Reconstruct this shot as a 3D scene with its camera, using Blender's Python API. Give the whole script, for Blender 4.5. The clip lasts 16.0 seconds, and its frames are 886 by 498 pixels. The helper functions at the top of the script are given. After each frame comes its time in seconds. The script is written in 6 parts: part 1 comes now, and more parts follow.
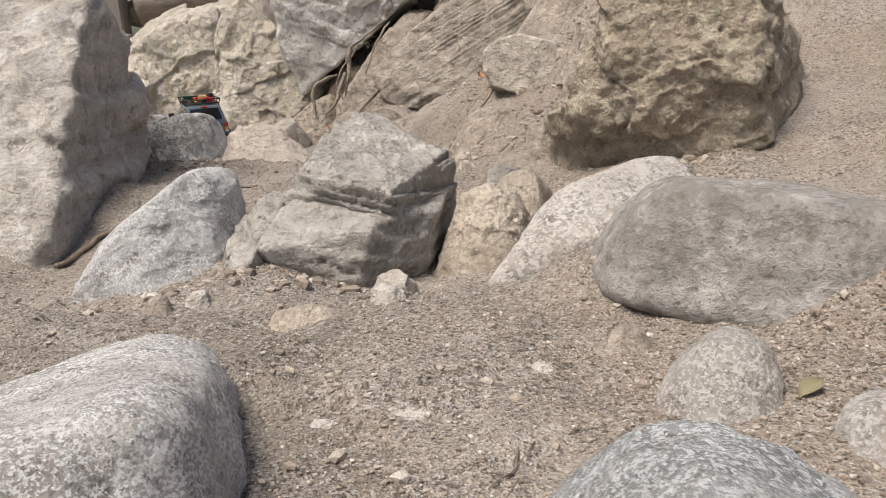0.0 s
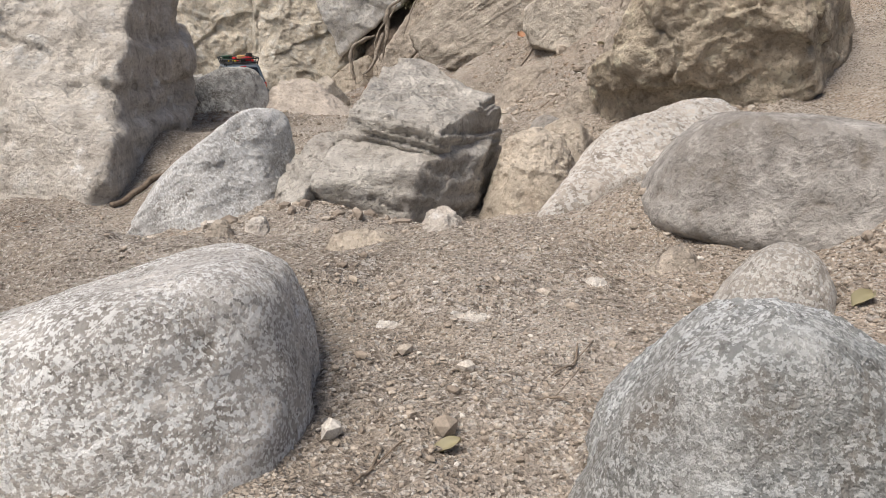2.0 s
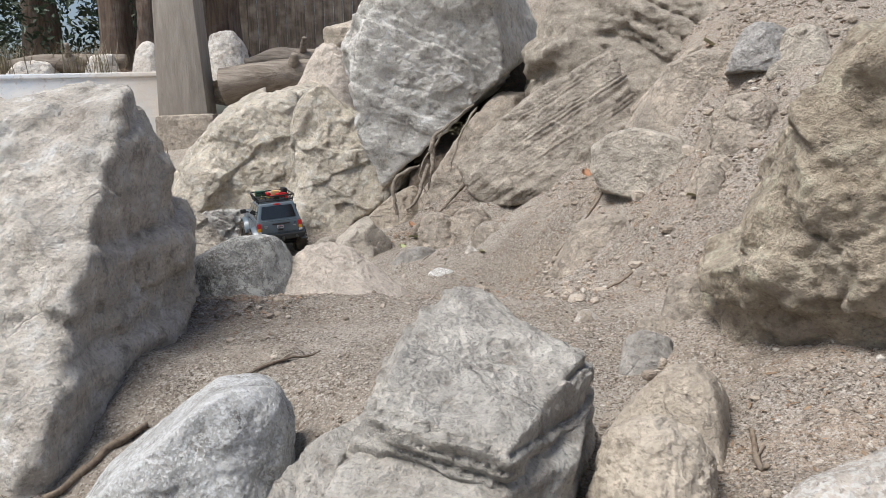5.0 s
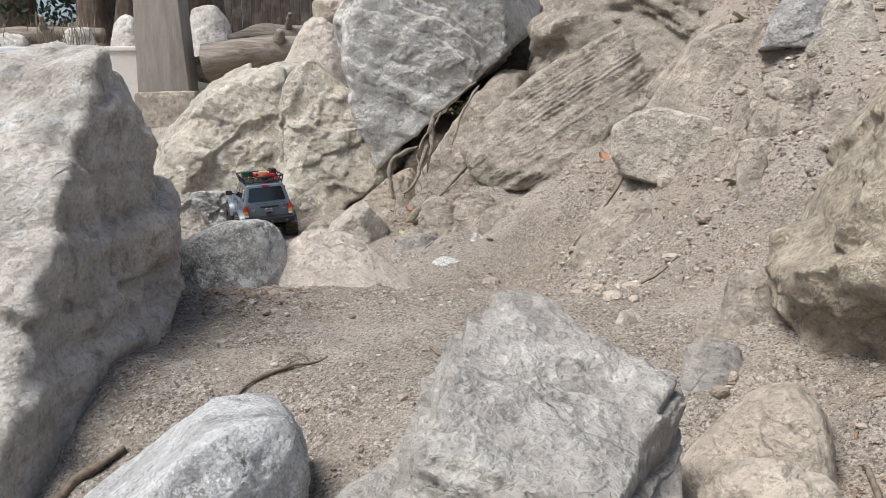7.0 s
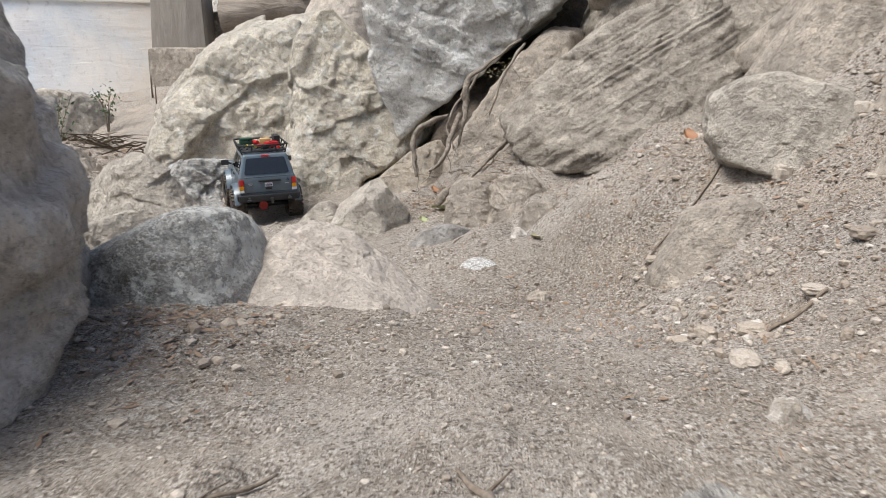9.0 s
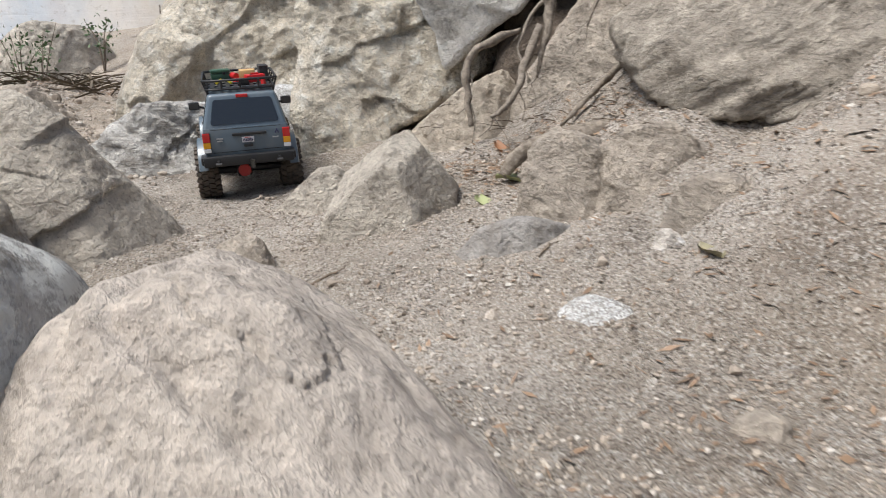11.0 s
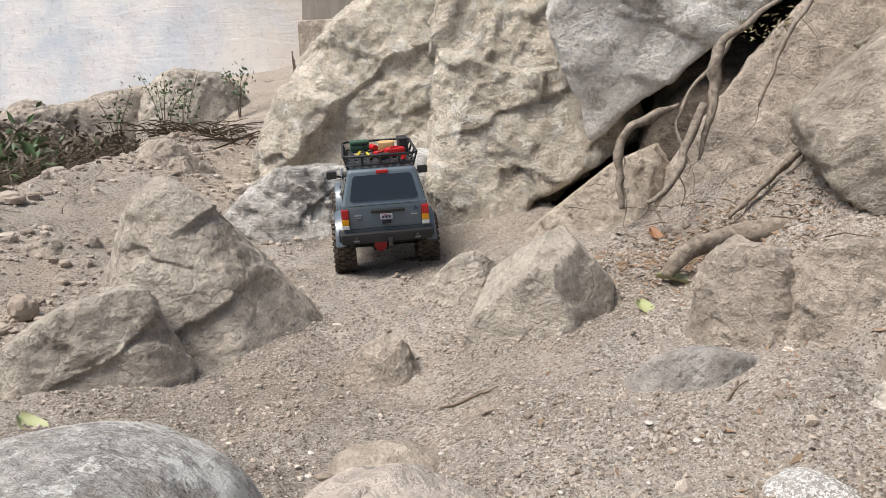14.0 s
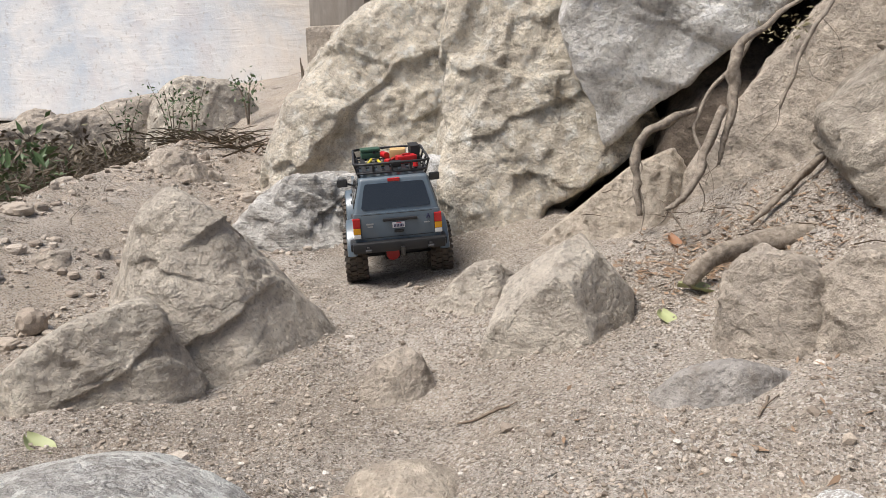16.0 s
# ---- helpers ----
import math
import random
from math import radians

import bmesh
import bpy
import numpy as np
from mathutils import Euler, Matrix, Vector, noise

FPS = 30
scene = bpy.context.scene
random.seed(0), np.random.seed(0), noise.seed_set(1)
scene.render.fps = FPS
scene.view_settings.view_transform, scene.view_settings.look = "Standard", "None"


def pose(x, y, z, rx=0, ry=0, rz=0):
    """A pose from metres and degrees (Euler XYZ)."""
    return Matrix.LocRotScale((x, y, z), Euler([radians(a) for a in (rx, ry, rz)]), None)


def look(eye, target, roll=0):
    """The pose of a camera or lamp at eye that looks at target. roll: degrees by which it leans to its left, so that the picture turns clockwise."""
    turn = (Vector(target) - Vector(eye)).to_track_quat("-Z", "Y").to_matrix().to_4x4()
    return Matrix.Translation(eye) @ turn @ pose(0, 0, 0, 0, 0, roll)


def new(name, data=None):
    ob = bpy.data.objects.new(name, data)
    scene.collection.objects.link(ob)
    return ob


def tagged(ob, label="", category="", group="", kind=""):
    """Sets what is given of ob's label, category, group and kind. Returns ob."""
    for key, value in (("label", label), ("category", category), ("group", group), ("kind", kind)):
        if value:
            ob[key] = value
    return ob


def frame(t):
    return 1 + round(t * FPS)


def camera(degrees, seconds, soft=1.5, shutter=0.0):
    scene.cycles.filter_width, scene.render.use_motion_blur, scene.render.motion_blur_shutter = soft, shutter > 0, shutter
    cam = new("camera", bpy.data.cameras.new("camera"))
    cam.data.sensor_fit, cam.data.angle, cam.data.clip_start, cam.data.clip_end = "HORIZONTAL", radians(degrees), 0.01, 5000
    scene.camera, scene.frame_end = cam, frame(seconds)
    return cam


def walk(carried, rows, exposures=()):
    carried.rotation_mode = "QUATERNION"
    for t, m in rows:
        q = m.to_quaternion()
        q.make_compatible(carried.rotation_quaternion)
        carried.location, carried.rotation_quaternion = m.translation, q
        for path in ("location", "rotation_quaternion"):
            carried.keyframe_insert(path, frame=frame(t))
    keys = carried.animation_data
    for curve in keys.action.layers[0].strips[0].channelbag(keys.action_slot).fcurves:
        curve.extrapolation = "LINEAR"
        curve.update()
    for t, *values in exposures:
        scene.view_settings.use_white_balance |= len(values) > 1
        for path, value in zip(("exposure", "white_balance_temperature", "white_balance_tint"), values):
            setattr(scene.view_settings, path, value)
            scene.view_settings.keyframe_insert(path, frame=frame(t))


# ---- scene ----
cam = camera(60.6, 16.0, 0.8, 0.3)
METRES, EYE, TILT, LEAN, TURN = 2.5, 0.26, -14.0, 0.0, 0.0
ROWS = [
    (0.0, 0.0, 0.0, 0.0, 0.0, 0.0, -0.0),
    (0.5, 0.0083, -0.0035, -0.0029, -0.11, -0.28, -0.15),
    (1.0, 0.0055, -0.0045, -0.006, -0.17, -0.56, -0.23),
    (1.5, -0.007, -0.0084, -0.0152, 1.03, -1.28, -0.69),
    (2.0, -0.0101, -0.0097, -0.0193, 2.17, -2.1, -1.03),
    (2.5, -0.0025, -0.0109, -0.0244, 1.96, -2.57, -0.99),
    (3.0, -0.0011, -0.0044, -0.0209, 0.98, -2.36, 0.1),
    (3.5, 0.0015, 0.0229, 0.0015, 0.05, -0.87, 1.28),
    (4.0, -0.0024, 0.0763, 0.0348, 0.78, 1.27, 1.46),
    (4.5, -0.0109, 0.1247, 0.0657, 3.26, 3.13, 0.94),
    (5.0, -0.0241, 0.1528, 0.0862, 6.02, 4.4, -0.07),
    (7.5, -0.0605, 0.2415, 0.1002, 4.43, 2.98, -0.62),
    (8.0, -0.0561, 0.2729, 0.1124, 6.53, 2.83, -1.77),
    (8.5, -0.0695, 0.3326, 0.1225, 6.37, 2.11, -2.85),
    (11.0, -0.1342, 0.76, 0.1743, 10.65, -3.45, -2.93),
    (11.5, -0.1633, 0.7953, 0.2127, 15.72, -2.62, -4.13),
    (12.0, -0.1659, 0.7999, 0.2209, 16.97, -1.79, -3.97),
    (12.5, -0.1635, 0.7978, 0.2255, 17.26, -1.86, -4.13),
    (13.0, -0.162, 0.7994, 0.2266, 17.28, -1.67, -4.32),
    (13.5, -0.1717, 0.7929, 0.2249, 18.22, -1.66, -4.58),
    (14.0, -0.1742, 0.7898, 0.2193, 18.84, -1.91, -4.44),
    (14.5, -0.1697, 0.7927, 0.2198, 18.49, -2.11, -4.5),
    (15.0, -0.1709, 0.7958, 0.2214, 18.32, -2.05, -4.56),
    (15.5, -0.1797, 0.7991, 0.223, 18.85, -1.84, -4.09),
    (16.0, -0.1821, 0.7997, 0.2224, 19.48, -1.64, -3.93),
]
walk(cam, [(t, pose(0, 0, EYE, TILT, LEAN, TURN) @ pose(METRES * x, METRES * y, METRES * z, 90 + pitch, roll, yaw)) for t, x, y, z, yaw, pitch, roll in ROWS],
     exposures=[(0.0, 0.42, 6780, 11), (3.0, 0.42, 6650, 10), (5.0, 0.48, 6270, 8), (8.5, 0.55, 6220, 8), (11.0, 0.58, 6250, 8), (12.0, 0.60, 6480, 9), (16.0, 0.66, 6540, 10)])

# ---- sky and sun ----
world = bpy.data.worlds.new("sky")
scene.world = world
world.use_nodes = True
wn, wl = world.node_tree.nodes, world.node_tree.links
sky = wn.new("ShaderNodeTexSky")
sky.sky_type, sky.sun_disc = "NISHITA", False
sky.sun_elevation, sky.sun_rotation = radians(62), radians(231)
sky.air_density, sky.dust_density, sky.ozone_density = 1.0, 4.0, 1.0
wl.new(sky.outputs[0], wn["Background"].inputs[0])
wn["Background"].inputs[1].default_value = 0.10
sun = new("sun", bpy.data.lights.new("sun", "SUN"))
sun.data.energy, sun.data.angle, sun.data.color = 3.1, radians(28), (1.0, 0.965, 0.925)
sun.matrix_world = look((-3.0, -2.4, 7.2), (0, 0, 0))


# ---- noise and mesh helpers ----
def hashed(ix, iy, iz, seed):
    h = (ix * 374761393 + iy * 668265263 + iz * 2147483647 + seed * 1274126177) & 0xFFFFFFFF
    h = ((h ^ (h >> 13)) * 1274126177) & 0xFFFFFFFF
    return ((h ^ (h >> 16)) & 0xFFFF) / 32767.5 - 1.0


def wobble(p, seed=0):
    """Smooth noise in -1..1 at the points p (n x 3)."""
    f = np.floor(p)
    i = f.astype(np.int64)
    w = p - f
    w = w * w * w * (w * (w * 6 - 15) + 10)
    out = 0
    for dx in (0, 1):
        for dy in (0, 1):
            for dz in (0, 1):
                k = np.abs(1 - dx - w[:, 0]) * np.abs(1 - dy - w[:, 1]) * np.abs(1 - dz - w[:, 2])
                out = out + k * hashed(i[:, 0] + dx, i[:, 1] + dy, i[:, 2] + dz, seed)
    return out


def fractal(p, seed=0, octaves=5, gain=0.5):
    total, a = 0, 1.0
    for k in range(octaves):
        total = total + a * wobble(p * 2.03 ** k + 17.3 * k, seed + k)
        a *= gain
    return total


def ridges(p, seed=0, octaves=4):
    total, a = 0, 1.0
    for k in range(octaves):
        total = total + a * (0.5 - np.abs(wobble(p * 2.1 ** k + 9.1 * k, seed + k)))
        a *= 0.5
    return total


def mesh_from(name, verts, faces, material, smooth=True):
    me = bpy.data.meshes.new(name)
    me.from_pydata([tuple(v) for v in np.asarray(verts, float)], [], [tuple(f) for f in faces])
    me.materials.append(material)
    if smooth:
        me.polygons.foreach_set("use_smooth", [True] * len(me.polygons))
    me.update()
    return me


def mesh_tris(name, verts, tris, material, smooth=True):
    """A mesh of triangles from arrays."""
    verts, tris = np.asarray(verts, np.float32), np.asarray(tris, np.int32)
    me = bpy.data.meshes.new(name)
    me.vertices.add(len(verts))
    me.vertices.foreach_set("co", verts.ravel())
    me.loops.add(tris.size)
    me.loops.foreach_set("vertex_index", tris.ravel())
    me.polygons.add(len(tris))
    me.polygons.foreach_set("loop_start", np.arange(0, tris.size, tris.shape[1], dtype=np.int32))
    me.materials.append(material)
    me.polygons.foreach_set("use_smooth", np.full(len(tris), smooth))
    me.update()
    me.validate()
    return me


def part(name, bm, material, parent, label=""):
    """Links a bmesh as one mesh object under a thing or a part."""
    me = bpy.data.meshes.new(name)
    bmesh.ops.recalc_face_normals(bm, faces=bm.faces)
    bm.to_mesh(me)
    bm.free()
    me.materials.append(material)
    ob = new(name, me)
    ob.parent = parent
    return tagged(ob, label)


def smooth(ob, angle=40):
    me = ob.data
    me.polygons.foreach_set("use_smooth", [True] * len(me.polygons))
    me.set_sharp_from_angle(angle=radians(angle))
    return ob


def box(size, at=(0, 0, 0), bevel=0.0, turn=(0, 0, 0), segments=2, bm=None):
    """A bevelled block as a bmesh, added to bm if one is given."""
    bm = bm or bmesh.new()
    m = pose(*at, *turn) @ Matrix.Diagonal((*size, 1))
    made = bmesh.ops.create_cube(bm, size=1, matrix=m)["verts"]
    if bevel:
        edges = list({e for v in made for e in v.link_edges})
        bmesh.ops.bevel(bm, geom=edges, offset=bevel, segments=segments, profile=0.6, affect="EDGES")
    return bm


def rod(a, b, r, sides=10, r2=None, bm=None):
    """A round bar from a to b as a bmesh."""
    bm = bm or bmesh.new()
    a, b = Vector(a), Vector(b)
    m = Matrix.Translation((a + b) / 2) @ (b - a).to_track_quat("Z", "Y").to_matrix().to_4x4()
    bmesh.ops.create_cone(bm, cap_ends=True, segments=sides, radius1=r, radius2=r if r2 is None else r2, depth=(b - a).length, matrix=m)
    return bm


def bend(points, steps=6):
    """Points on a smooth curve through the given ones."""
    p = [np.array(q, float) for q in points]
    p = [2 * p[0] - p[1]] + p + [2 * p[-1] - p[-2]]
    out = []
    for i in range(1, len(p) - 2):
        for k in range(steps):
            t = k / steps
            out.append(0.5 * (2 * p[i] + (p[i + 1] - p[i - 1]) * t + (2 * p[i - 1] - 5 * p[i] + 4 * p[i + 1] - p[i + 2]) * t * t
                              + (3 * p[i] - p[i - 1] - 3 * p[i + 1] + p[i + 2]) * t ** 3))
    return np.array(out + [p[-2]])


def sweep(points, radii, sides=10, knots=0.0, seed=0):
    """Verts and quads of a tube along points, its radius running through radii."""
    p = np.asarray(points, float)
    r = np.interp(np.linspace(0, 1, len(p)), np.linspace(0, 1, len(radii)), radii)
    verts, faces = [], []
    side = None
    for i in range(len(p)):
        d = Vector(p[min(i + 1, len(p) - 1)] - p[max(i - 1, 0)]).normalized()
        if side is None:
            side = d.orthogonal().normalized()
        side = (side - d * side.dot(d)).normalized()
        up = d.cross(side)
        for k in range(sides):
            a = 2 * math.pi * k / sides
            v = np.array(side * math.cos(a) + up * math.sin(a))
            g = r[i] * (1 + knots * float(wobble((p[i] / max(r[i], 1e-4) * 0.35 + v * 0.9)[None], seed)[0]))
            verts.append(p[i] + v * g)
    n = len(p)
    for i in range(n - 1):
        for k in range(sides):
            a, b = i * sides + k, i * sides + (k + 1) % sides
            faces.append((a, b, b + sides, a + sides))
    faces.append(tuple(range(sides))[::-1])
    faces.append(tuple((n - 1) * sides + k for k in range(sides)))
    return verts, faces


def tube_part(name, points, radii, material, parent, sides=8, knots=0.0, seed=0, label=""):
    ob = new(name, mesh_from(name, *sweep(points, radii, sides, knots, seed), material))
    ob.parent = parent
    return tagged(ob, label)


# ---- materials ----
def material(name, colour=(0.5, 0.5, 0.5), rough=0.6, metal=0.0, coat=0.0):
    m = bpy.data.materials.new(name)
    m.use_nodes = True
    b = m.node_tree.nodes["Principled BSDF"]
    b.inputs["Base Color"].default_value = (*colour, 1)
    b.inputs["Roughness"].default_value = rough
    b.inputs["Metallic"].default_value = metal
    b.inputs["Coat Weight"].default_value = coat
    return m


class Nodes:
    """Short calls for building a material's nodes."""

    def __init__(self, m):
        self.n, self.l = m.node_tree.nodes, m.node_tree.links
        self.b = self.n["Principled BSDF"]

    def add(self, kind, **inputs):
        node = self.n.new(kind)
        for key, value in inputs.items():
            key = key.replace("_", " ")
            if isinstance(value, bpy.types.NodeSocket):
                self.l.new(value, node.inputs[key])
            else:
                node.inputs[key].default_value = value
        return node

    def place(self, random_shift=True, stretch=(1, 1, 1), turn=(0, 0, 0)):
        c = self.n.new("ShaderNodeTexCoord").outputs["Object"]
        if random_shift:
            info = self.n.new("ShaderNodeObjectInfo")
            k = self.n.new("ShaderNodeVectorMath")
            k.operation = "MULTIPLY_ADD"
            self.l.new(info.outputs["Random"], k.inputs[0])
            k.inputs[1].default_value = (37, 53, 71)
            self.l.new(c, k.inputs[2])
            c = k.outputs[0]
        mp = self.n.new("ShaderNodeMapping")
        self.l.new(c, mp.inputs[0])
        mp.inputs["Rotation"].default_value = [radians(a) for a in turn]
        mp.inputs["Scale"].default_value = stretch
        return mp.outputs[0]

    def noise(self, where, scale, detail=4, rough=0.55, distort=0.0):
        return self.add("ShaderNodeTexNoise", Vector=where, Scale=scale, Detail=detail, Roughness=rough, Distortion=distort).outputs["Fac"]

    def ramp(self, fac, *stops):
        r = self.n.new("ShaderNodeValToRGB")
        self.l.new(fac, r.inputs[0])
        e = r.color_ramp.elements
        while len(e) < len(stops):
            e.new(0.5)
        for s, (at, c) in zip(e, stops):
            s.position = at
            s.color = (*c, 1) if isinstance(c, tuple) else (c, c, c, 1)
        return r.outputs[0]

    def mix(self, fac, a, b, kind="MIX"):
        m = self.n.new("ShaderNodeMix")
        m.data_type, m.blend_type = "RGBA", kind
        for value, socket in ((fac, m.inputs[0]), (a, m.inputs[6]), (b, m.inputs[7])):
            if isinstance(value, bpy.types.NodeSocket):
                self.l.new(value, socket)
            else:
                socket.default_value = (*value, 1) if isinstance(value, tuple) else value
        return m.outputs[2]

    def times(self, a, b):
        m = self.add("ShaderNodeMath", Value=a)
        m.operation = "MULTIPLY"
        if isinstance(b, bpy.types.NodeSocket):
            self.l.new(b, m.inputs[1])
        else:
            m.inputs[1].default_value = b
        return m.outputs[0]

    def shifted(self, where, scale, far):
        """The place where, pushed about by noise by up to far."""
        n = self.add("ShaderNodeTexNoise", Vector=where, Scale=float(scale), Detail=3.0)
        c = self.add("ShaderNodeVectorMath")
        c.operation = "MULTIPLY_ADD"
        self.l.new(n.outputs["Color"], c.inputs[0])
        c.inputs[1].default_value = (far, far, far)
        self.l.new(where, c.inputs[2])
        return c.outputs[0]

    def chips(self, where, scale):
        """Flat facets tilted at random: their height in metres, and a random value for each."""
        v = self.add("ShaderNodeTexVoronoi", Vector=where, Scale=float(scale))
        way = self.add("ShaderNodeVectorMath")
        way.operation = "SUBTRACT"
        self.l.new(v.outputs["Color"], way.inputs[0])
        way.inputs[1].default_value = (0.5, 0.5, 0.5)
        off = self.add("ShaderNodeVectorMath")
        off.operation = "SUBTRACT"
        self.l.new(where, off.inputs[0])
        self.l.new(v.outputs["Position"], off.inputs[1])
        dot = self.add("ShaderNodeVectorMath")
        dot.operation = "DOT_PRODUCT"
        self.l.new(way.outputs[0], dot.inputs[0])
        self.l.new(off.outputs[0], dot.inputs[1])
        pick = self.n.new("ShaderNodeSeparateColor")
        self.l.new(v.outputs["Color"], pick.inputs[0])
        return dot.outputs["Value"], pick.outputs[2]

    def total(self, heights):
        """The sum of (height, factor)."""
        last = None
        for h, f in heights:
            m = self.add("ShaderNodeMath", Value=h)
            m.operation = "MULTIPLY_ADD"
            m.inputs[1].default_value = f
            m.inputs[2].default_value = 0.0
            if last:
                self.l.new(last, m.inputs[2])
            last = m.outputs[0]
        return last

    def bump(self, *heights):
        """Bumps laid over one another: (height socket, metres)."""
        last = None
        for h, d in heights:
            k = self.add("ShaderNodeBump", Height=h, Distance=d, Strength=1.0)
            if last:
                self.l.new(last, k.inputs["Normal"])
            last = k.outputs[0]
        self.l.new(last, self.b.inputs["Normal"])

    def colour(self, socket):
        self.l.new(socket, self.b.inputs["Base Color"])


DUST = (0.29, 0.254, 0.214)


def mute(c, share=0.28):
    g = sum(c) / 3
    return tuple(v + share * (g - v) for v in c)



def rock_material(name, pale, dark, speck=None, amount=0.5, grain=170, stain_shade=(0.16, 0.13, 0.097), dust=0.45, bands=0.0, lichen=0.0, tilt=(0, 28, 20), relief=1.0):
    """Stone: mottled patina, chipped facets at three sizes, crystals where speck is given, layers, lichen and settled dust."""
    pale, dark, stain_shade = [mute(c, 0.15) for c in (pale, dark, stain_shade)]
    m = material(name, pale, 0.92)
    k = Nodes(m)
    k.b.inputs["Specular IOR Level"].default_value = 0.25
    at = k.place()
    bent = k.shifted(at, 11, 0.045)
    bent = k.shifted(bent, 60, 0.010)
    wide = k.noise(at, 4.5, 6, 0.62)
    c = k.mix(k.ramp(wide, (0.36, 0.0), (0.62, 1.0)), dark, pale)
    mid = k.noise(at, 24, 8, 0.68)
    # Stain in the bump's hollows also paints crevice shade; its peaks go paler.
    c = k.mix(k.ramp(mid, (0.34, 0.75), (0.47, 0.0)), c, stain_shade)
    c = k.mix(k.ramp(mid, (0.52, 0.0), (0.66, 0.75)), c, tuple(min(0.85, v * 1.42) for v in pale))
    large, tint_a = k.chips(bent, 13)
    small, tint_b = k.chips(bent, 42)
    tiny, tint_c = k.chips(bent, 140)
    c = k.mix(k.ramp(tint_a, (0.1, 0.30), (0.45, 0.0)), c, dark)
    c = k.mix(k.ramp(tint_b, (0.7, 0.0), (0.95, 0.30)), c, tuple(min(1, v * 1.2) for v in pale))
    heights = [(large, 0.50 * relief), (small, 0.55 * relief), (tiny, 0.50 * relief)]
    if bands:
        lay = k.place(True, (5, 5, 46), tilt)
        lines = k.noise(k.shifted(lay, 1.2, 1.2), 1.0, 8, 0.66)
        c = k.mix(k.ramp(lines, (0.38, bands), (0.50, 0.0)), c, tuple(v * 0.7 for v in stain_shade))
        c = k.mix(k.ramp(lines, (0.54, 0.0), (0.68, bands)), c, tuple(min(1, v * 1.15) for v in pale))
        heights.append((lines, 0.016 * relief * min(1.0, bands * 2.2)))
    fine = k.noise(at, grain, 4, 0.7)
    if speck:
        patch = k.noise(at, 9, 4, 0.55)
        grains = k.add("ShaderNodeTexVoronoi", Vector=k.shifted(at, grain * 1.3, 2.2 / grain), Scale=float(grain))
        pick = k.n.new("ShaderNodeSeparateColor")
        k.l.new(grains.outputs["Color"], pick.inputs[0])
        clump = k.noise(at, grain * 0.33, 3, 0.6)
        chance = k.add("ShaderNodeMath", Value=pick.outputs[0])
        chance.operation = "ADD"
        k.l.new(clump, chance.inputs[1])
        mask = k.ramp(k.times(chance.outputs[0], 0.5), (0.560 - 0.05 * amount, 0.0), (0.585 - 0.05 * amount, 1.0))
        c = k.mix(k.times(mask, k.ramp(patch, (0.34, 0.45 * amount), (0.50, amount))), c, speck)
        c = k.mix(k.ramp(pick.outputs[1], (0.05, 0.55 * amount), (0.13, 0.0)), c, tuple(v * 0.32 for v in dark))
        heights.append((k.times(chance.outputs[0], 0.5), 0.0030))
    else:
        c = k.mix(k.ramp(fine, (0.34, 0.6), (0.45, 0.0)), c, tuple(v * 0.5 for v in dark))
        c = k.mix(k.ramp(fine, (0.56, 0.0), (0.70, 0.5)), c, tuple(min(1, v * 1.3) for v in pale))
        c = k.mix(k.ramp(tint_c, (0.05, 0.3), (0.22, 0.0)), c, tuple(v * 0.6 for v in dark))
    if lichen:
        spots = k.ramp(k.noise(at, 17, 9, 0.8), (0.525, 0.0), (0.555, lichen))
        c = k.mix(spots, c, (0.66, 0.66, 0.62))
    c = k.mix(k.ramp(k.noise(at, 7.5, 7, 0.66), (0.46, 0.0), (0.64, dust)), c, DUST)
    line = k.ramp(k.noise(bent, 4.5, 2, 0.5), (0.491, 0.0), (0.498, 1.0), (0.505, 0.0))
    line = k.times(line, k.ramp(k.noise(at, 3.1, 2), (0.50, 0.0), (0.56, 0.0 if speck else 1.0)))
    c = k.mix(k.times(line, 0.3), c, tuple(v * 0.35 for v in stain_shade))
    k.colour(c)
    heights += [(mid, 0.030 * relief), (fine, 0.0055 * max(relief, 0.6)), (line, -0.003), (k.noise(at, 620, 2), 0.0008)]
    k.bump((k.total(heights), 1.0))
    return m


GRANITE = rock_material("speckled_granite", (0.60, 0.56, 0.51), (0.29, 0.27, 0.245), (0.90, 0.90, 0.88), 0.95, 520, dust=0.3, relief=0.3)
GRANITE_DARK = rock_material("dark_granite", (0.43, 0.44, 0.425), (0.19, 0.202, 0.195), (0.88, 0.90, 0.90), 0.75, 540, dust=0.4, relief=0.5)
GRANITE_PALE = rock_material("pale_granite", (0.464, 0.421, 0.367), (0.319, 0.281, 0.238), (0.62, 0.60, 0.56), 0.8, 420, dust=0.3, relief=0.3)
GRANITE_TAN = rock_material("tan_granite", (0.584, 0.520, 0.445), (0.368, 0.314, 0.260), (0.66, 0.64, 0.60), 0.9, 300, dust=0.3, relief=0.4)
SMOOTH = rock_material("smooth_grey_rock", (0.362, 0.338, 0.307), (0.226, 0.207, 0.185), None, dust=0.15, grain=120, relief=0.4)
LAYERED = rock_material("layered_grey_rock", (0.717, 0.659, 0.574), (0.544, 0.490, 0.422), None, stain_shade=(0.21, 0.172, 0.135), dust=0.35, bands=0.2, tilt=(20, -18, 0), relief=0.95)
LEDGE = rock_material("ledge_rock", (0.590, 0.554, 0.492), (0.448, 0.412, 0.362), None, stain_shade=(0.21, 0.172, 0.135), dust=0.35, bands=0.2, tilt=(20, -18, 0), relief=0.95)
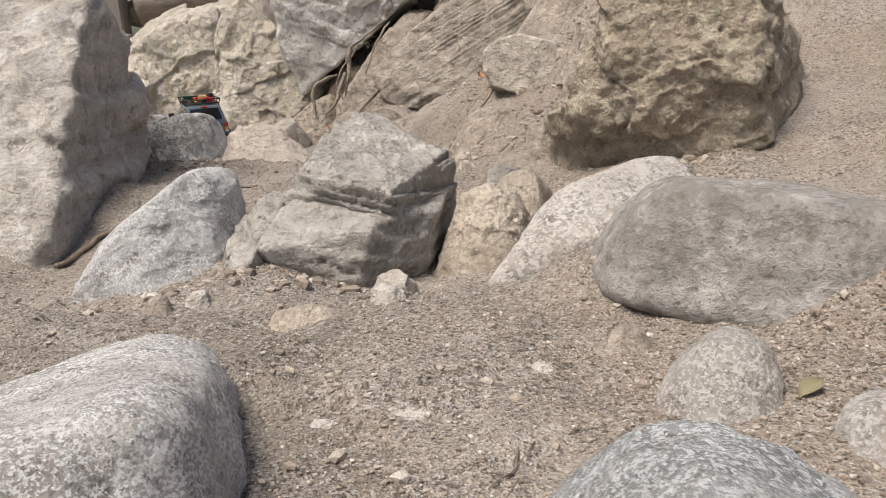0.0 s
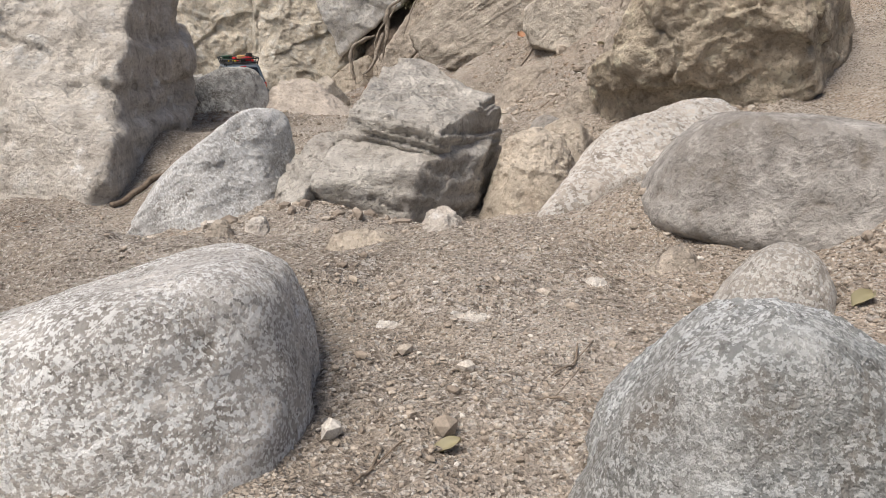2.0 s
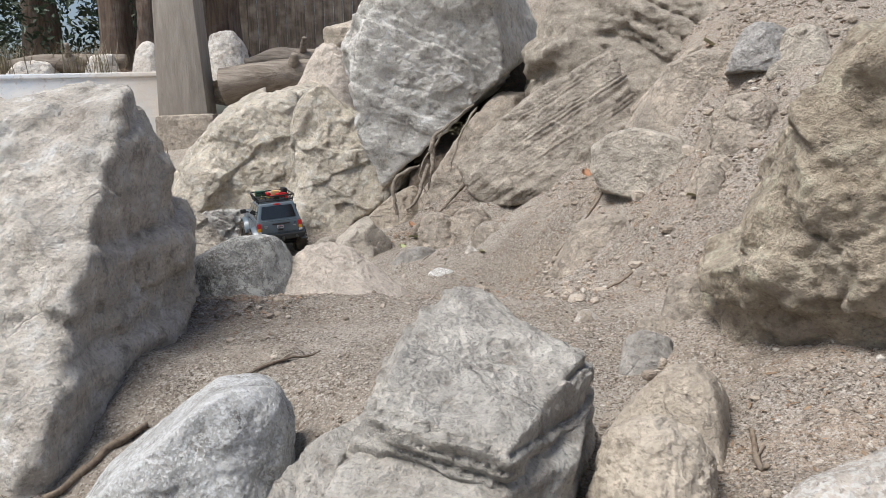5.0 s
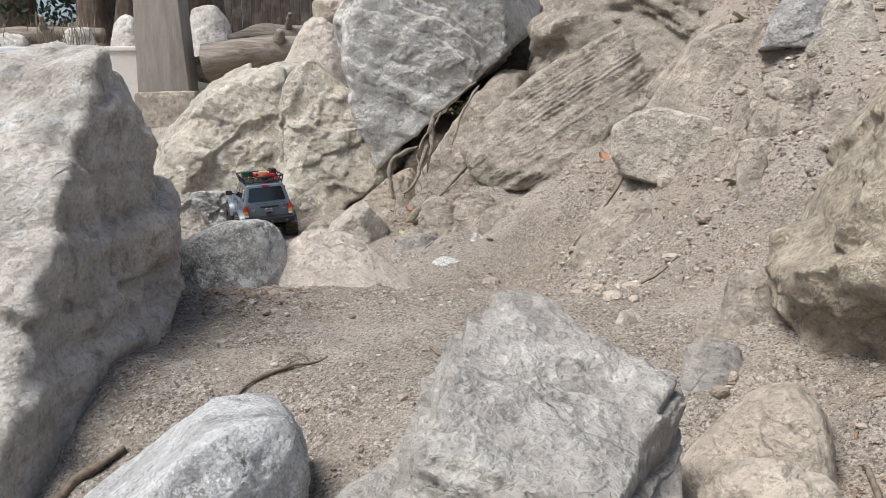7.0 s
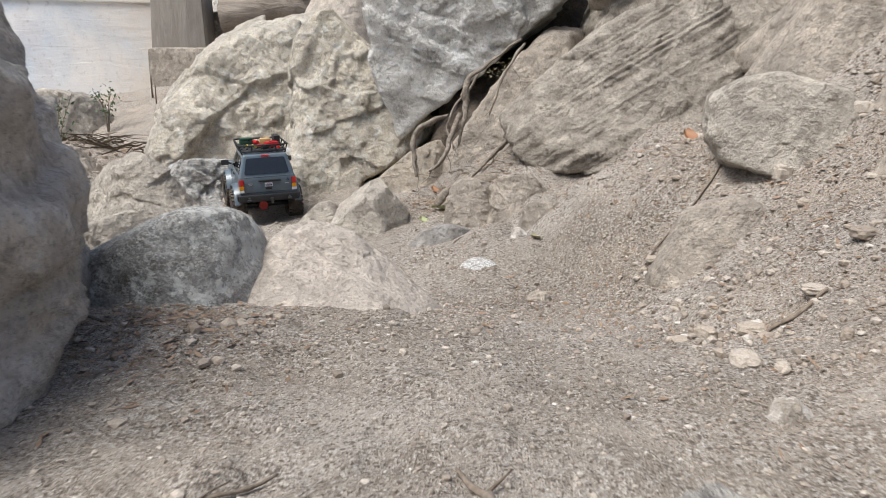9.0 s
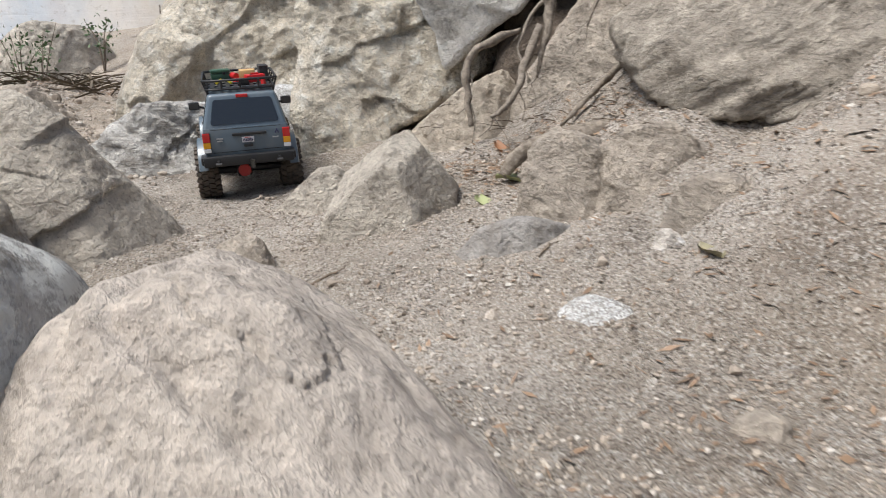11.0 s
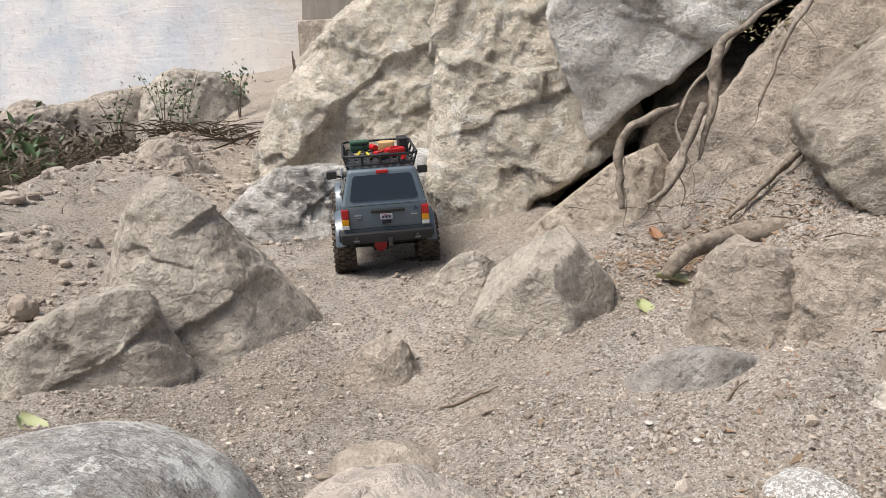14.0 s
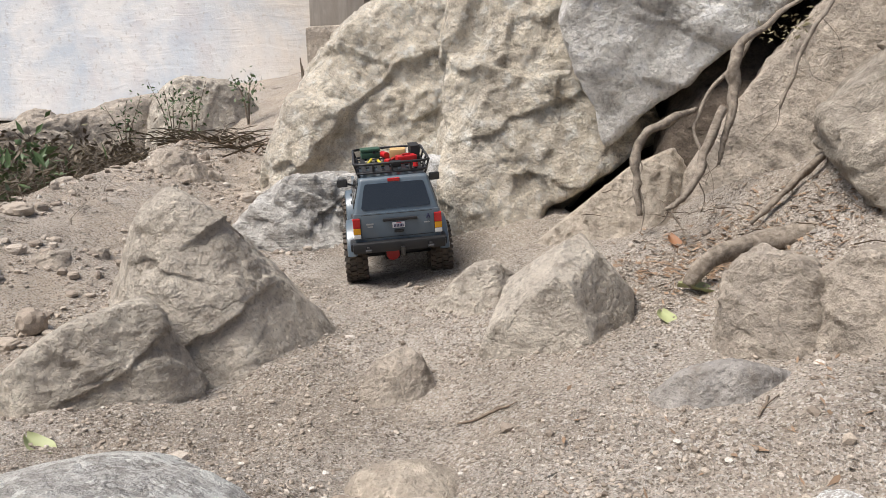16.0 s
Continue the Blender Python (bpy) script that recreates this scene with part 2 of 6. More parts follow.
LAYERED_TAN = rock_material("layered_tan_rock", (0.45, 0.392, 0.316), (0.30, 0.256, 0.201), None, dust=0.35, bands=0.14, tilt=(0, 32, 25), relief=0.8)
GREY = rock_material("grey_rock", (0.60, 0.59, 0.57), (0.42, 0.41, 0.39), (0.80, 0.81, 0.81), 0.75, 420, dust=0.1, relief=0.5)
STONE = rock_material("weathered_rock", (0.625, 0.552, 0.452), (0.499, 0.438, 0.355), None, stain_shade=(0.234, 0.19, 0.145), dust=0.35, bands=0.1, relief=1.2)
LICHEN = rock_material("lichen_rock", (0.46, 0.445, 0.41), (0.27, 0.258, 0.235), (0.68, 0.67, 0.64), 0.5, 300, dust=0.2, lichen=1.0, relief=0.6)
DUSTY = rock_material("dusty_rock", (0.517, 0.440, 0.351), (0.356, 0.299, 0.236), None, dust=0.6, relief=0.9)
TAN = rock_material("tan_rock", (0.548, 0.468, 0.367), (0.403, 0.339, 0.258), None, stain_shade=(0.266, 0.21, 0.153), dust=0.4, relief=0.64)
TAN_ROUGH = rock_material("rough_tan_rock", (0.680, 0.567, 0.416), (0.486, 0.398, 0.285), None, stain_shade=(0.20, 0.15, 0.10), dust=0.4, tilt=(10, 12, 0), relief=1.5)
CLIFF = rock_material("cliff_rock", (0.789, 0.697, 0.546), (0.563, 0.488, 0.373), None, stain_shade=(0.242, 0.202, 0.153), dust=0.35, lichen=0.3, relief=1.4)
SLAB = rock_material("slab_rock", (0.850, 0.819, 0.752), (0.642, 0.603, 0.546), None, stain_shade=(0.226, 0.202, 0.169), dust=0.2, bands=0.05, tilt=(0, 35, 15), relief=1.3)
VEINED = rock_material("veined_rock", (0.612, 0.584, 0.538), (0.436, 0.413, 0.376), None, dust=0.2, bands=0.5, tilt=(0, -40, 30), relief=1.0)
QUARTZ = rock_material("quartz", (0.74, 0.69, 0.62), (0.52, 0.46, 0.39), None, dust=0.2, relief=0.6)

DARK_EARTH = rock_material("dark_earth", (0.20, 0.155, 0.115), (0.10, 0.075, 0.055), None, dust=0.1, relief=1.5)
GREY_BLUE = rock_material("blue_grey_rock", (0.43, 0.41, 0.385), (0.255, 0.244, 0.23), None, stain_shade=(0.17, 0.155, 0.14), dust=0.25, relief=0.7)
SANDY = rock_material("sand_covered_rock", (0.56, 0.485, 0.405), (0.45, 0.385, 0.32), None, stain_shade=(0.30, 0.25, 0.20), dust=0.3, relief=0.55)


def soil_material():
    m = material("sandy_soil", (0.288, 0.238, 0.18), 0.95)
    k = Nodes(m)
    k.b.inputs["Specular IOR Level"].default_value = 0.2
    at = k.place(False)
    wide = k.noise(at, 2.2, 5, 0.6, 0.3)
    c = k.mix(k.ramp(wide, (0.35, 0.0), (0.68, 1.0)), (0.305, 0.258, 0.208), (0.415, 0.36, 0.30))
    damp = k.noise(at, 7, 5, 0.6)
    c = k.mix(k.ramp(damp, (0.35, 0.55), (0.50, 0.0)), c, (0.202, 0.167, 0.135))
    far = k.n.new("ShaderNodeSeparateXYZ")
    k.l.new(at, far.inputs[0])
    slope = k.add("ShaderNodeMapRange", Value=far.outputs[0])
    for socket, value in zip(("From Min", "From Max", "To Min", "To Max"), (-1.45, -1.85, 0.0, 0.85)):
        slope.inputs[socket].default_value = value
    c = k.mix(k.times(slope.outputs[0], k.ramp(k.noise(at, 6, 6, 0.65), (0.38, 0.35), (0.55, 1.0))), c, (0.50, 0.42, 0.335))
    bank = k.add("ShaderNodeMapRange", Value=far.outputs[0])
    for socket, value in zip(("From Min", "From Max", "To Min", "To Max"), (-0.1, 0.3, 0.0, 0.7)):
        bank.inputs[socket].default_value = value
    c = k.mix(k.times(bank.outputs[0], k.ramp(k.noise(at, 7, 6, 0.65), (0.36, 0.3), (0.56, 1.0))), c, (0.42, 0.335, 0.258))
    worn = k.ramp(k.noise(at, 3.2, 6, 0.62), (0.46, 0.0), (0.62, 0.55))
    c = k.mix(worn, c, (0.47, 0.425, 0.375))
    gritty = k.ramp(k.noise(at, 5.0, 4, 0.6, 0.4), (0.36, 0.7), (0.58, 1.0))
    grains = k.add("ShaderNodeTexVoronoi", Vector=at, Scale=400.0)
    tint = k.n.new("ShaderNodeSeparateColor")
    k.l.new(grains.outputs["Color"], tint.inputs[0])
    c = k.mix(k.times(gritty, k.ramp(tint.outputs[0], (0.08, 0.9), (0.34, 0.0))), c, (0.122, 0.0972, 0.0756))
    c = k.mix(k.ramp(tint.outputs[1], (0.76, 0.0), (0.90, 0.85)), c, (0.533, 0.49, 0.432))
    coarse = k.add("ShaderNodeTexVoronoi", Vector=k.shifted(at, 230, 0.004), Scale=240.0)
    lump = k.n.new("ShaderNodeSeparateColor")
    k.l.new(coarse.outputs["Color"], lump.inputs[0])
    few = k.ramp(k.noise(at, 9, 5, 0.65), (0.42, 0.15), (0.56, 1.0))
    c = k.mix(k.times(few, k.ramp(lump.outputs[0], (0.82, 0.0), (0.88, 0.6))), c, (0.58, 0.54, 0.49))
    c = k.mix(k.times(few, k.ramp(lump.outputs[1], (0.10, 0.75), (0.16, 0.0))), c, (0.13, 0.105, 0.085))
    k.colour(c)
    clumps = k.noise(at, 130, 5, 0.75)
    k.bump((k.times(few, lump.outputs[2]), 0.0030), (k.times(gritty, clumps), 0.0055), (k.times(gritty, grains.outputs["Distance"]), 0.004), (k.noise(at, 900, 2), 0.0008))
    return m


def pebble_material():
    m = material("gravel", (0.288, 0.238, 0.187), 0.9)
    k = Nodes(m)
    r = k.n.new("ShaderNodeNewGeometry").outputs["Random Per Island"]
    c = k.ramp(r, (0.0, (0.19, 0.155, 0.122)), (0.22, (0.30, 0.25, 0.20)), (0.6, (0.41, 0.352, 0.285)), (0.9, (0.48, 0.425, 0.36)), (1.0, (0.60, 0.565, 0.51)))
    at = k.place(False)
    c = k.mix(k.ramp(k.noise(at, 500, 3), (0.4, 0.4), (0.6, 0.0)), c, (0.144, 0.115, 0.0864))
    k.colour(c)
    return m


def wood_material(name, pale, dark, along=(30, 30, 3), relief=0.004, rough=0.85):
    m = material(name, pale, rough)
    k = Nodes(m)
    at = k.place(True, along)
    g = k.noise(at, 2.0, 6, 0.65, 0.6)
    c = k.mix(k.ramp(g, (0.35, 0.0), (0.65, 1.0)), dark, pale)
    c = k.mix(k.ramp(k.noise(k.place(), 5, 4), (0.45, 0.0), (0.7, 0.4)), c, DUST)
    k.colour(c)
    k.bump((g, relief), (k.noise(at, 9, 4), relief * 0.4))
    return m


SOIL = soil_material()
PEBBLE = pebble_material()
ROOT = wood_material("root_wood", (0.28, 0.238, 0.19), (0.11, 0.088, 0.066), (40, 40, 40), 0.003)
STICK = wood_material("dry_twig", (0.216, 0.169, 0.122), (0.101, 0.072, 0.0504), (60, 60, 60), 0.0015)
POST_WOOD = wood_material("weathered_post", (0.346, 0.317, 0.277), (0.238, 0.212, 0.184), (7, 7, 1.2), 0.006)
LOG_WOOD = wood_material("dead_log", (0.288, 0.245, 0.198), (0.115, 0.09, 0.0684), (1.5, 9, 9), 0.02)
BARK = wood_material("tree_bark", (0.173, 0.122, 0.0864), (0.0648, 0.0432, 0.0324), (9, 9, 1.0), 0.03)
FENCE_WOOD = wood_material("dark_fence", (0.108, 0.0828, 0.0648), (0.0432, 0.0324, 0.0259), (12, 12, 0.8), 0.006)


def plaster_material():
    m = material("whitewashed_concrete", (0.57, 0.57, 0.562), 0.85)
    k = Nodes(m)
    at = k.place(False)
    c = k.mix(k.ramp(k.noise(at, 1.3, 5, 0.6, 0.5), (0.40, 0.0), (0.60, 1.0)), (0.58, 0.64, 0.70), (0.80, 0.795, 0.78))
    c = k.mix(k.ramp(k.noise(at, 2.1, 3), (0.52, 0.0), (0.66, 0.35)), c, (0.56, 0.52, 0.53))
    lines = k.place(False, (2.2, 2.2, 11))
    seams = k.noise(lines, 1.0, 6, 0.65, 0.8)
    c = k.mix(k.ramp(seams, (0.26, 0.5), (0.32, 0.0)), c, (0.251, 0.236, 0.22))
    c = k.mix(k.ramp(k.noise(at, 18, 6, 0.7), (0.36, 0.45), (0.44, 0.0)), c, (0.38, 0.35, 0.319))
    end = k.n.new("ShaderNodeSeparateXYZ")
    k.l.new(at, end.inputs[0])
    near = k.add("ShaderNodeMapRange", Value=end.outputs[0])
    for socket, value in zip(("From Min", "From Max", "To Min", "To Max"), (-1.3, -0.1, 0.0, 0.8)):
        near.inputs[socket].default_value = value
    c = k.mix(k.times(near.outputs[0], k.ramp(k.noise(at, 3, 5, 0.6), (0.32, 0.5), (0.55, 1.0))), c, (0.66, 0.575, 0.475))
    k.colour(c)
    k.bump((seams, 0.006), (k.noise(at, 30, 5), 0.0025), (k.noise(at, 6, 5), 0.006))
    return m


PLASTER = plaster_material()


def leaf_material(name, a, b, clear=0.0):
    m = material(name, a, 0.6)
    k = Nodes(m)
    r = k.n.new("ShaderNodeNewGeometry").outputs["Random Per Island"]
    k.colour(k.mix(k.mix(0.5, r, k.noise(k.place(), 40, 3)), a, b))
    return m


DRY_LEAF = leaf_material("dry_leaf", (0.173, 0.158, 0.0792), (0.266, 0.23, 0.144))
RED_LEAF = leaf_material("brown_leaf", (0.216, 0.0864, 0.036), (0.324, 0.173, 0.0864))
PALE_LEAF = leaf_material("fading_green_leaf", (0.25, 0.28, 0.12), (0.36, 0.38, 0.21))
GREEN_LEAF = leaf_material("green_leaf", (0.0324, 0.072, 0.0216), (0.0792, 0.122, 0.036))
DARK_LEAF = leaf_material("far_foliage", (0.0144, 0.0324, 0.0158), (0.0432, 0.0684, 0.0324))
BRUSH = leaf_material("dead_brush", (0.036, 0.0259, 0.0158), (0.144, 0.108, 0.0648))
DRY_GRASS = leaf_material("dry_grass", (0.0936, 0.0756, 0.0432), (0.216, 0.18, 0.108))
LITTER = leaf_material("leaf_litter", (0.085, 0.052, 0.030), (0.36, 0.24, 0.15))


# ---- ground ----
def step(a, b, v):
    t = np.clip((v - a) / (b - a), 0, 1)
    return t * t * (3 - 2 * t)


def ground_height(x,y):
    """The height of the trail and the slopes beside it."""
    xc=-0.12-0.42*np.clip(y-1.2,0,6)          # middle of the trail
    z=-0.17*step(1.9,3.1,y)-0.06*step(3.6,4.8,y)-0.02
    s=x-xc
    up=step(1.6,2.3,y)
    z=z+up*(0.75*np.clip(s-0.62,0,0.75)+0.30*np.clip(s-1.37,0,4)+0.12*np.clip(s-0.05,0,None)*step(2.4,2.9,y))+0.02*(1-up)
    z=z+0.13*step(2.5,3.0,y)*np.clip(s,0,0.6)
    z=z+(1-up)*(0.06*np.clip(s,0,None)+0.20*np.clip(s-0.40,0,None))
    z=z-0.09*step(-0.2,-0.5,x)*step(0.7,1.0,y)*(1-step(1.3,1.6,y))
    z=z+np.clip(0.34+0.15*(x+3.9),-0.12,0.75)*step(4.9,7.4,y+0.1*(x+3.9))                   # far rise
    behind=y+0.77*x-3.27
    z=z-0.6*step(0.05,0.5,behind)*step(0.55,0.15,x)*step(-2.5,-1.9,x)*(1-step(2.5,4.0,behind))   # hollow under the cliff
    z=z-0.06*np.exp(-((x-0.08)**2/0.03+(y-1.35)**2/0.12))    # gully below the climb
    z=z-0.055*np.exp(-((x+0.08)**2/0.035+(y-1.06)**2/0.035))     # sand washed out before the layered rock
    z=z+0.045*np.exp(-((x-0.17)**2/0.006+(y-0.83)**2/0.006))
    z=z+0.035*np.exp(-((x-0.43)**2/0.02+(y-0.66)**2/0.006))
    z=z+0.10*np.exp(-((x+1.15)**2+(y-4.45)**2)/0.16)
    z=z+0.17*step(-1.5,-2.4,x+0.2*(y-3))*step(2.4,3.2,y)*(1-step(4.7,5.3,y))
    side=-0.938*(x+2.05)-0.346*(y-3.3)
    z=z-0.14*step(0.02,0.32,side)*step(2.9,3.2,y)*(1-step(5.6,6.3,y))          # hollow full of brush
    z=z+0.08*np.exp(-((x+2.55)**2+(y-5.2)**2)/0.2)
    z=z-0.15*np.exp(-((x-0.27)**2/0.04+(y-3.0)**2/0.05))-0.15*step(2.9,3.2,y)*step(-0.25,-0.05,x)*(1-step(0.4,0.65,x))     # dip behind the hillside boulder
    return z


def rough_ground(x, y):
    p = np.stack([x, y, 0 * x], -1)
    return ground_height(x, y) + 0.012 * fractal(p * 6.5, 11, 4) + 0.0035 * fractal(p * 45, 31, 3) + 0.006 * np.clip(fractal(p * 17, 51, 3), 0, 1)


def spread(fine_a, fine_b, pitch, reach, growth=1.22):
    """Coordinates close together between two places and ever wider beyond them."""
    mid = list(np.arange(fine_a, fine_b + pitch / 2, pitch))
    up, s, v = [], pitch, mid[-1]
    while v < reach:
        s *= growth
        v += s
        up.append(v)
    low, s, v = [], pitch, mid[0]
    while v > -reach:
        s *= growth
        v -= s
        low.append(v)
    return np.array(low[::-1] + mid + up)


def build_ground():
    xs, ys = spread(-3.0, 0.75, 0.011, 300), spread(0.05, 5.0, 0.011, 300)
    gx, gy = np.meshgrid(xs, ys)
    z = rough_ground(gx.ravel(), gy.ravel())
    v = np.stack([gx.ravel(), gy.ravel(), z], -1)
    nx, ny = len(xs), len(ys)
    i = (np.arange(ny - 1)[:, None] * nx + np.arange(nx - 1)[None]).ravel()
    quads = np.stack([i, i + 1, i + nx + 1, i + nx], -1)
    tagged(new("ground", mesh_tris("ground", v, quads, SOIL)), "pale sandy trail of decomposed granite and dust", "ground", kind="structure")


build_ground()


# ---- rocks ----
BALLS = {}


def ball(fine):
    if fine not in BALLS:
        bm = bmesh.new()
        bmesh.ops.create_icosphere(bm, subdivisions=fine, radius=1)
        bm.verts.ensure_lookup_table()
        BALLS[fine] = np.array([v.co[:] for v in bm.verts]), np.array([[v.index for v in f.verts] for f in bm.faces])
        bm.free()
    return BALLS[fine]


def broken(q, seed, count, step_size, lean, bevel):
    """Offsets of a surface split into tilted plates, with steps where they meet."""
    rnd = np.random.default_rng(seed)
    seeds = q[rnd.choice(len(q), count, replace=False)]
    lifts, leans = rnd.normal(size=count) * step_size, rnd.normal(size=(count, 3)) * lean
    w = q + 0.10 * np.stack([fractal(q * 2.2 + 31 * k, seed + k, 3) for k in range(3)], -1)
    first = second = np.full(len(q), 1e9)
    off, off2 = np.zeros(len(q)), np.zeros(len(q))
    for k in range(count):
        d = np.linalg.norm((w - seeds[k]) * (1, 1, 1.7), axis=1)
        o = lifts[k] + (q - seeds[k]) @ leans[k]
        near, next_near = d < first, (d >= first) & (d < second)
        second = np.where(near, first, np.where(next_near, d, second))
        off2 = np.where(near, off, np.where(next_near, o, off2))
        first, off = np.where(near, d, first), np.where(near, o, off)
    m = 0.5 + 0.5 * step(0, bevel, second - first)
    return m * off + (1 - m) * off2


def rock(name, centre, facets, stone, label, sharp=10, rough=0.015, ridged=0.0, strata=0.0, fine=5, tilt=25, chips=None, layers=1.0, under=None):
    """A boulder: a ball cut down by facets (azimuth, elevation, distance), then weathered. sharp: how crisp the cuts are;
    rough, ridged, strata: the relief of the surface."""
    chips = (16 if sharp > 12 else 0) if chips is None else chips
    seed = 100 + int(abs(9713 * centre[0] + 5791 * centre[1] + 3571 * centre[2])) % 9000
    u, tris = ball(fine)
    total = 0
    for az, el, d in facets:
        n = np.array((math.cos(radians(el)) * math.cos(radians(az)), math.cos(radians(el)) * math.sin(radians(az)), math.sin(radians(el))))
        total = total + np.clip(u @ n / d, 0, None) ** sharp
    r = total ** (-1.0 / sharp)
    r = np.minimum(r, 3.0 * np.median(r))
    rnd = np.random.default_rng(seed)
    size = float(np.median(r))
    for k in range(chips):
        n = rnd.normal(size=3) * (1, 1, 0.8)
        n /= np.linalg.norm(n)
        along = u @ n
        reach = float(np.max(r * along)) * rnd.uniform(0.89, 0.99)
        tilted = along * (1 + 0.05 * wobble(u * 3 + k, seed + k))
        r = np.where(tilted > 0.05, np.minimum(r, reach / np.maximum(tilted, 0.05)), r)
    p = u * r[:, None]
    c = np.array(centre)
    q = (p + c) / size
    out = rough * size * 4.0 * (0.5 * fractal(q * 1.1, seed, 3) + 0.4 * fractal(q * 4.0, seed + 7, 4, 0.6) + 0.12 * fractal(q * 18, seed + 8, 3, 0.6))
    out = out + rough * size * 3.2 * ridged * (ridges(q * 2.2, seed + 3, 4) - 0.25)
    if ridged:
        chip = np.clip(ridges(q * np.array((1.2, 1.2, 2.6)) + 4, seed + 21, 2) - 0.45, 0, 1)
        out = out - 0.9 * ridged * rough * size * 6 * chip
    if sharp > 12 and ridged:
        k = 1.15 * ridged
        out = out + size * k * (broken(q, seed + 40, 18, 0.024, 0.12, 0.035) + broken(q, seed + 60, 90, 0.008, 0.10, 0.015))
    if strata:
        a = radians(tilt)
        h = (p[:, 2] * math.cos(a) + p[:, 0] * math.sin(a)) / (0.03 + 0.30 * size) * 1.7 * layers
        h = h + 0.35 * wobble(q * 0.9, seed + 5) + 0.12 * fractal(q * 5, seed + 6, 3) + 0.4 * np.sin(1.7 * h + seed)
        saw = h - np.floor(h)
        layer = hashed(np.floor(h).astype(np.int64), np.full(len(h), 3), np.full(len(h), 5), seed)
        out = out + strata * (1.0 + 3.0 * size) * ((step(0.0, 0.8, saw) - step(0.9, 1.0, saw)) * (0.7 + 0.3 * wobble(q * 2, seed + 9)) + 0.8 * layer * step(0.0, 0.08, saw))
    p = p + u * out[:, None]
    ob = new(name, mesh_tris(name, p, tris, stone))
    ob.location = centre
    if under:
        ob.parent = under
        ob.location = Vector(centre) - under.location
        return tagged(ob, label)
    return tagged(ob, label, "rock")


rock("granite_boulder", (-0.248, 0.427, -0.017), [(162, 69, 0.077), (60, 70, 0.112), (28, 39, 0.135), (17, 8, 0.128), (11, -6, 0.123), (-63, 22, 0.175), (-103, 15, 0.158), (-23, 15, 0.158), (-73, 60, 0.179), (117, 20, 0.2), (-180, -90, 0.12)],
     GRANITE, "big rounded granite boulder with pale mineral speckles, half sunk", sharp=9, rough=0.012, ridged=0, strata=0, fine=6)
rock("granite_boulder", (0.109, 0.290, 0.008), [(122, 65, 0.09), (147, 46, 0.084), (158, 28, 0.08), (165, 17, 0.083), (173, 5, 0.09), (-26, 12, 0.081), (-9, 43, 0.092), (22, 68, 0.096), (-109, 22, 0.106), (-149, 15, 0.1), (-69, 15, 0.1), (-119, 60, 0.123), (71, 20, 0.12), (-180, -90, 0.1)],
     GRANITE_DARK, "dark grey-green speckled granite boulder, rounded and dusty", sharp=8, rough=0.018, ridged=0, strata=0, fine=6)
rock("granite_boulder", (0.184, 0.282, 0.009), [(145, 23, 0.049), (2, 55, 0.047), (-16, 34, 0.031), (-24, 20, 0.029), (-120, 22, 0.072), (-160, 15, 0.059), (-80, 15, 0.059), (-130, 60, 0.075), (60, 20, 0.1), (-180, -90, 0.1)],
     GRANITE_DARK, "low dark speckled granite boulder leaning on another", sharp=8, rough=0.018, ridged=0, strata=0, fine=6)
rock("granite_boulder", (0.218, 0.540, 0.028), [(154, 27, 0.035), (147, 45, 0.033), (120, 70, 0.036), (10, 67, 0.037), (-13, 36, 0.036), (-21, 11, 0.039), (-111, 35, 0.043), (-156, 30, 0.043), (-66, 30, 0.043), (-111, 65, 0.042), (69, 40, 0.046), (69, 20, 0.05), (-180, -90, 0.061)],
     GRANITE_PALE, "small pale domed granite boulder rising from the sand", sharp=8, rough=0.014, ridged=0, strata=0, fine=6)
rock("granite_boulder", (0.300, 0.446, 0.010), [(145, 23, 0.046), (110, 66, 0.043), (29, 72, 0.045), (-28, 13, 0.06), (-120, 35, 0.05), (-165, 30, 0.05), (-75, 30, 0.055), (-120, 65, 0.048), (60, 40, 0.05), (60, 20, 0.06), (-180, -90, 0.05)],
     GRANITE_PALE, "small pale granite stone beside a domed boulder", sharp=8, rough=0.014, ridged=0, strata=0, fine=6)
rock("long_boulder", (0.326, 0.765, 0.072), [(169, 4, 0.183), (165, 22, 0.162), (162, 37, 0.141), (160, 47, 0.128), (153, 68, 0.102), (64, 86, 0.068), (-3, 78, 0.076), (-15, 68, 0.104), (-31, 14, 0.30), (-138, -74, 0.09), (179, -35, 0.225), (-112, 22, 0.098), (-152, 15, 0.146), (-72, 15, 0.146), (-122, 60, 0.128), (68, 20, 0.1), (-180, -90, 0.112)],
     SMOOTH, "long smooth grey-brown boulder lying on the slope", sharp=9, rough=0.014, ridged=0, strata=0, fine=6)
rock("ridge_rock", (0.214, 0.973, 0.047), [(36, -72, 0.08), (116, 12, 0.073), (-65, 5, 0.06), (157, 20, 0.089), (-97, -74, 0.094), (-15, -78, 0.077), (11, -1, 0.144), (-82, 54, 0.05), (176, 48, 0.077), (-65, -7, 0.069), (124, 49, 0.076), (146, 63, 0.071), (-12, 61, 0.114), (-104, 55, 0.061), (-73, -34, 0.098)],
     GRANITE_TAN, "pale speckled ridge of rock curving up the slope", sharp=14, rough=0.012, ridged=0.15, strata=0, fine=6, chips=0)
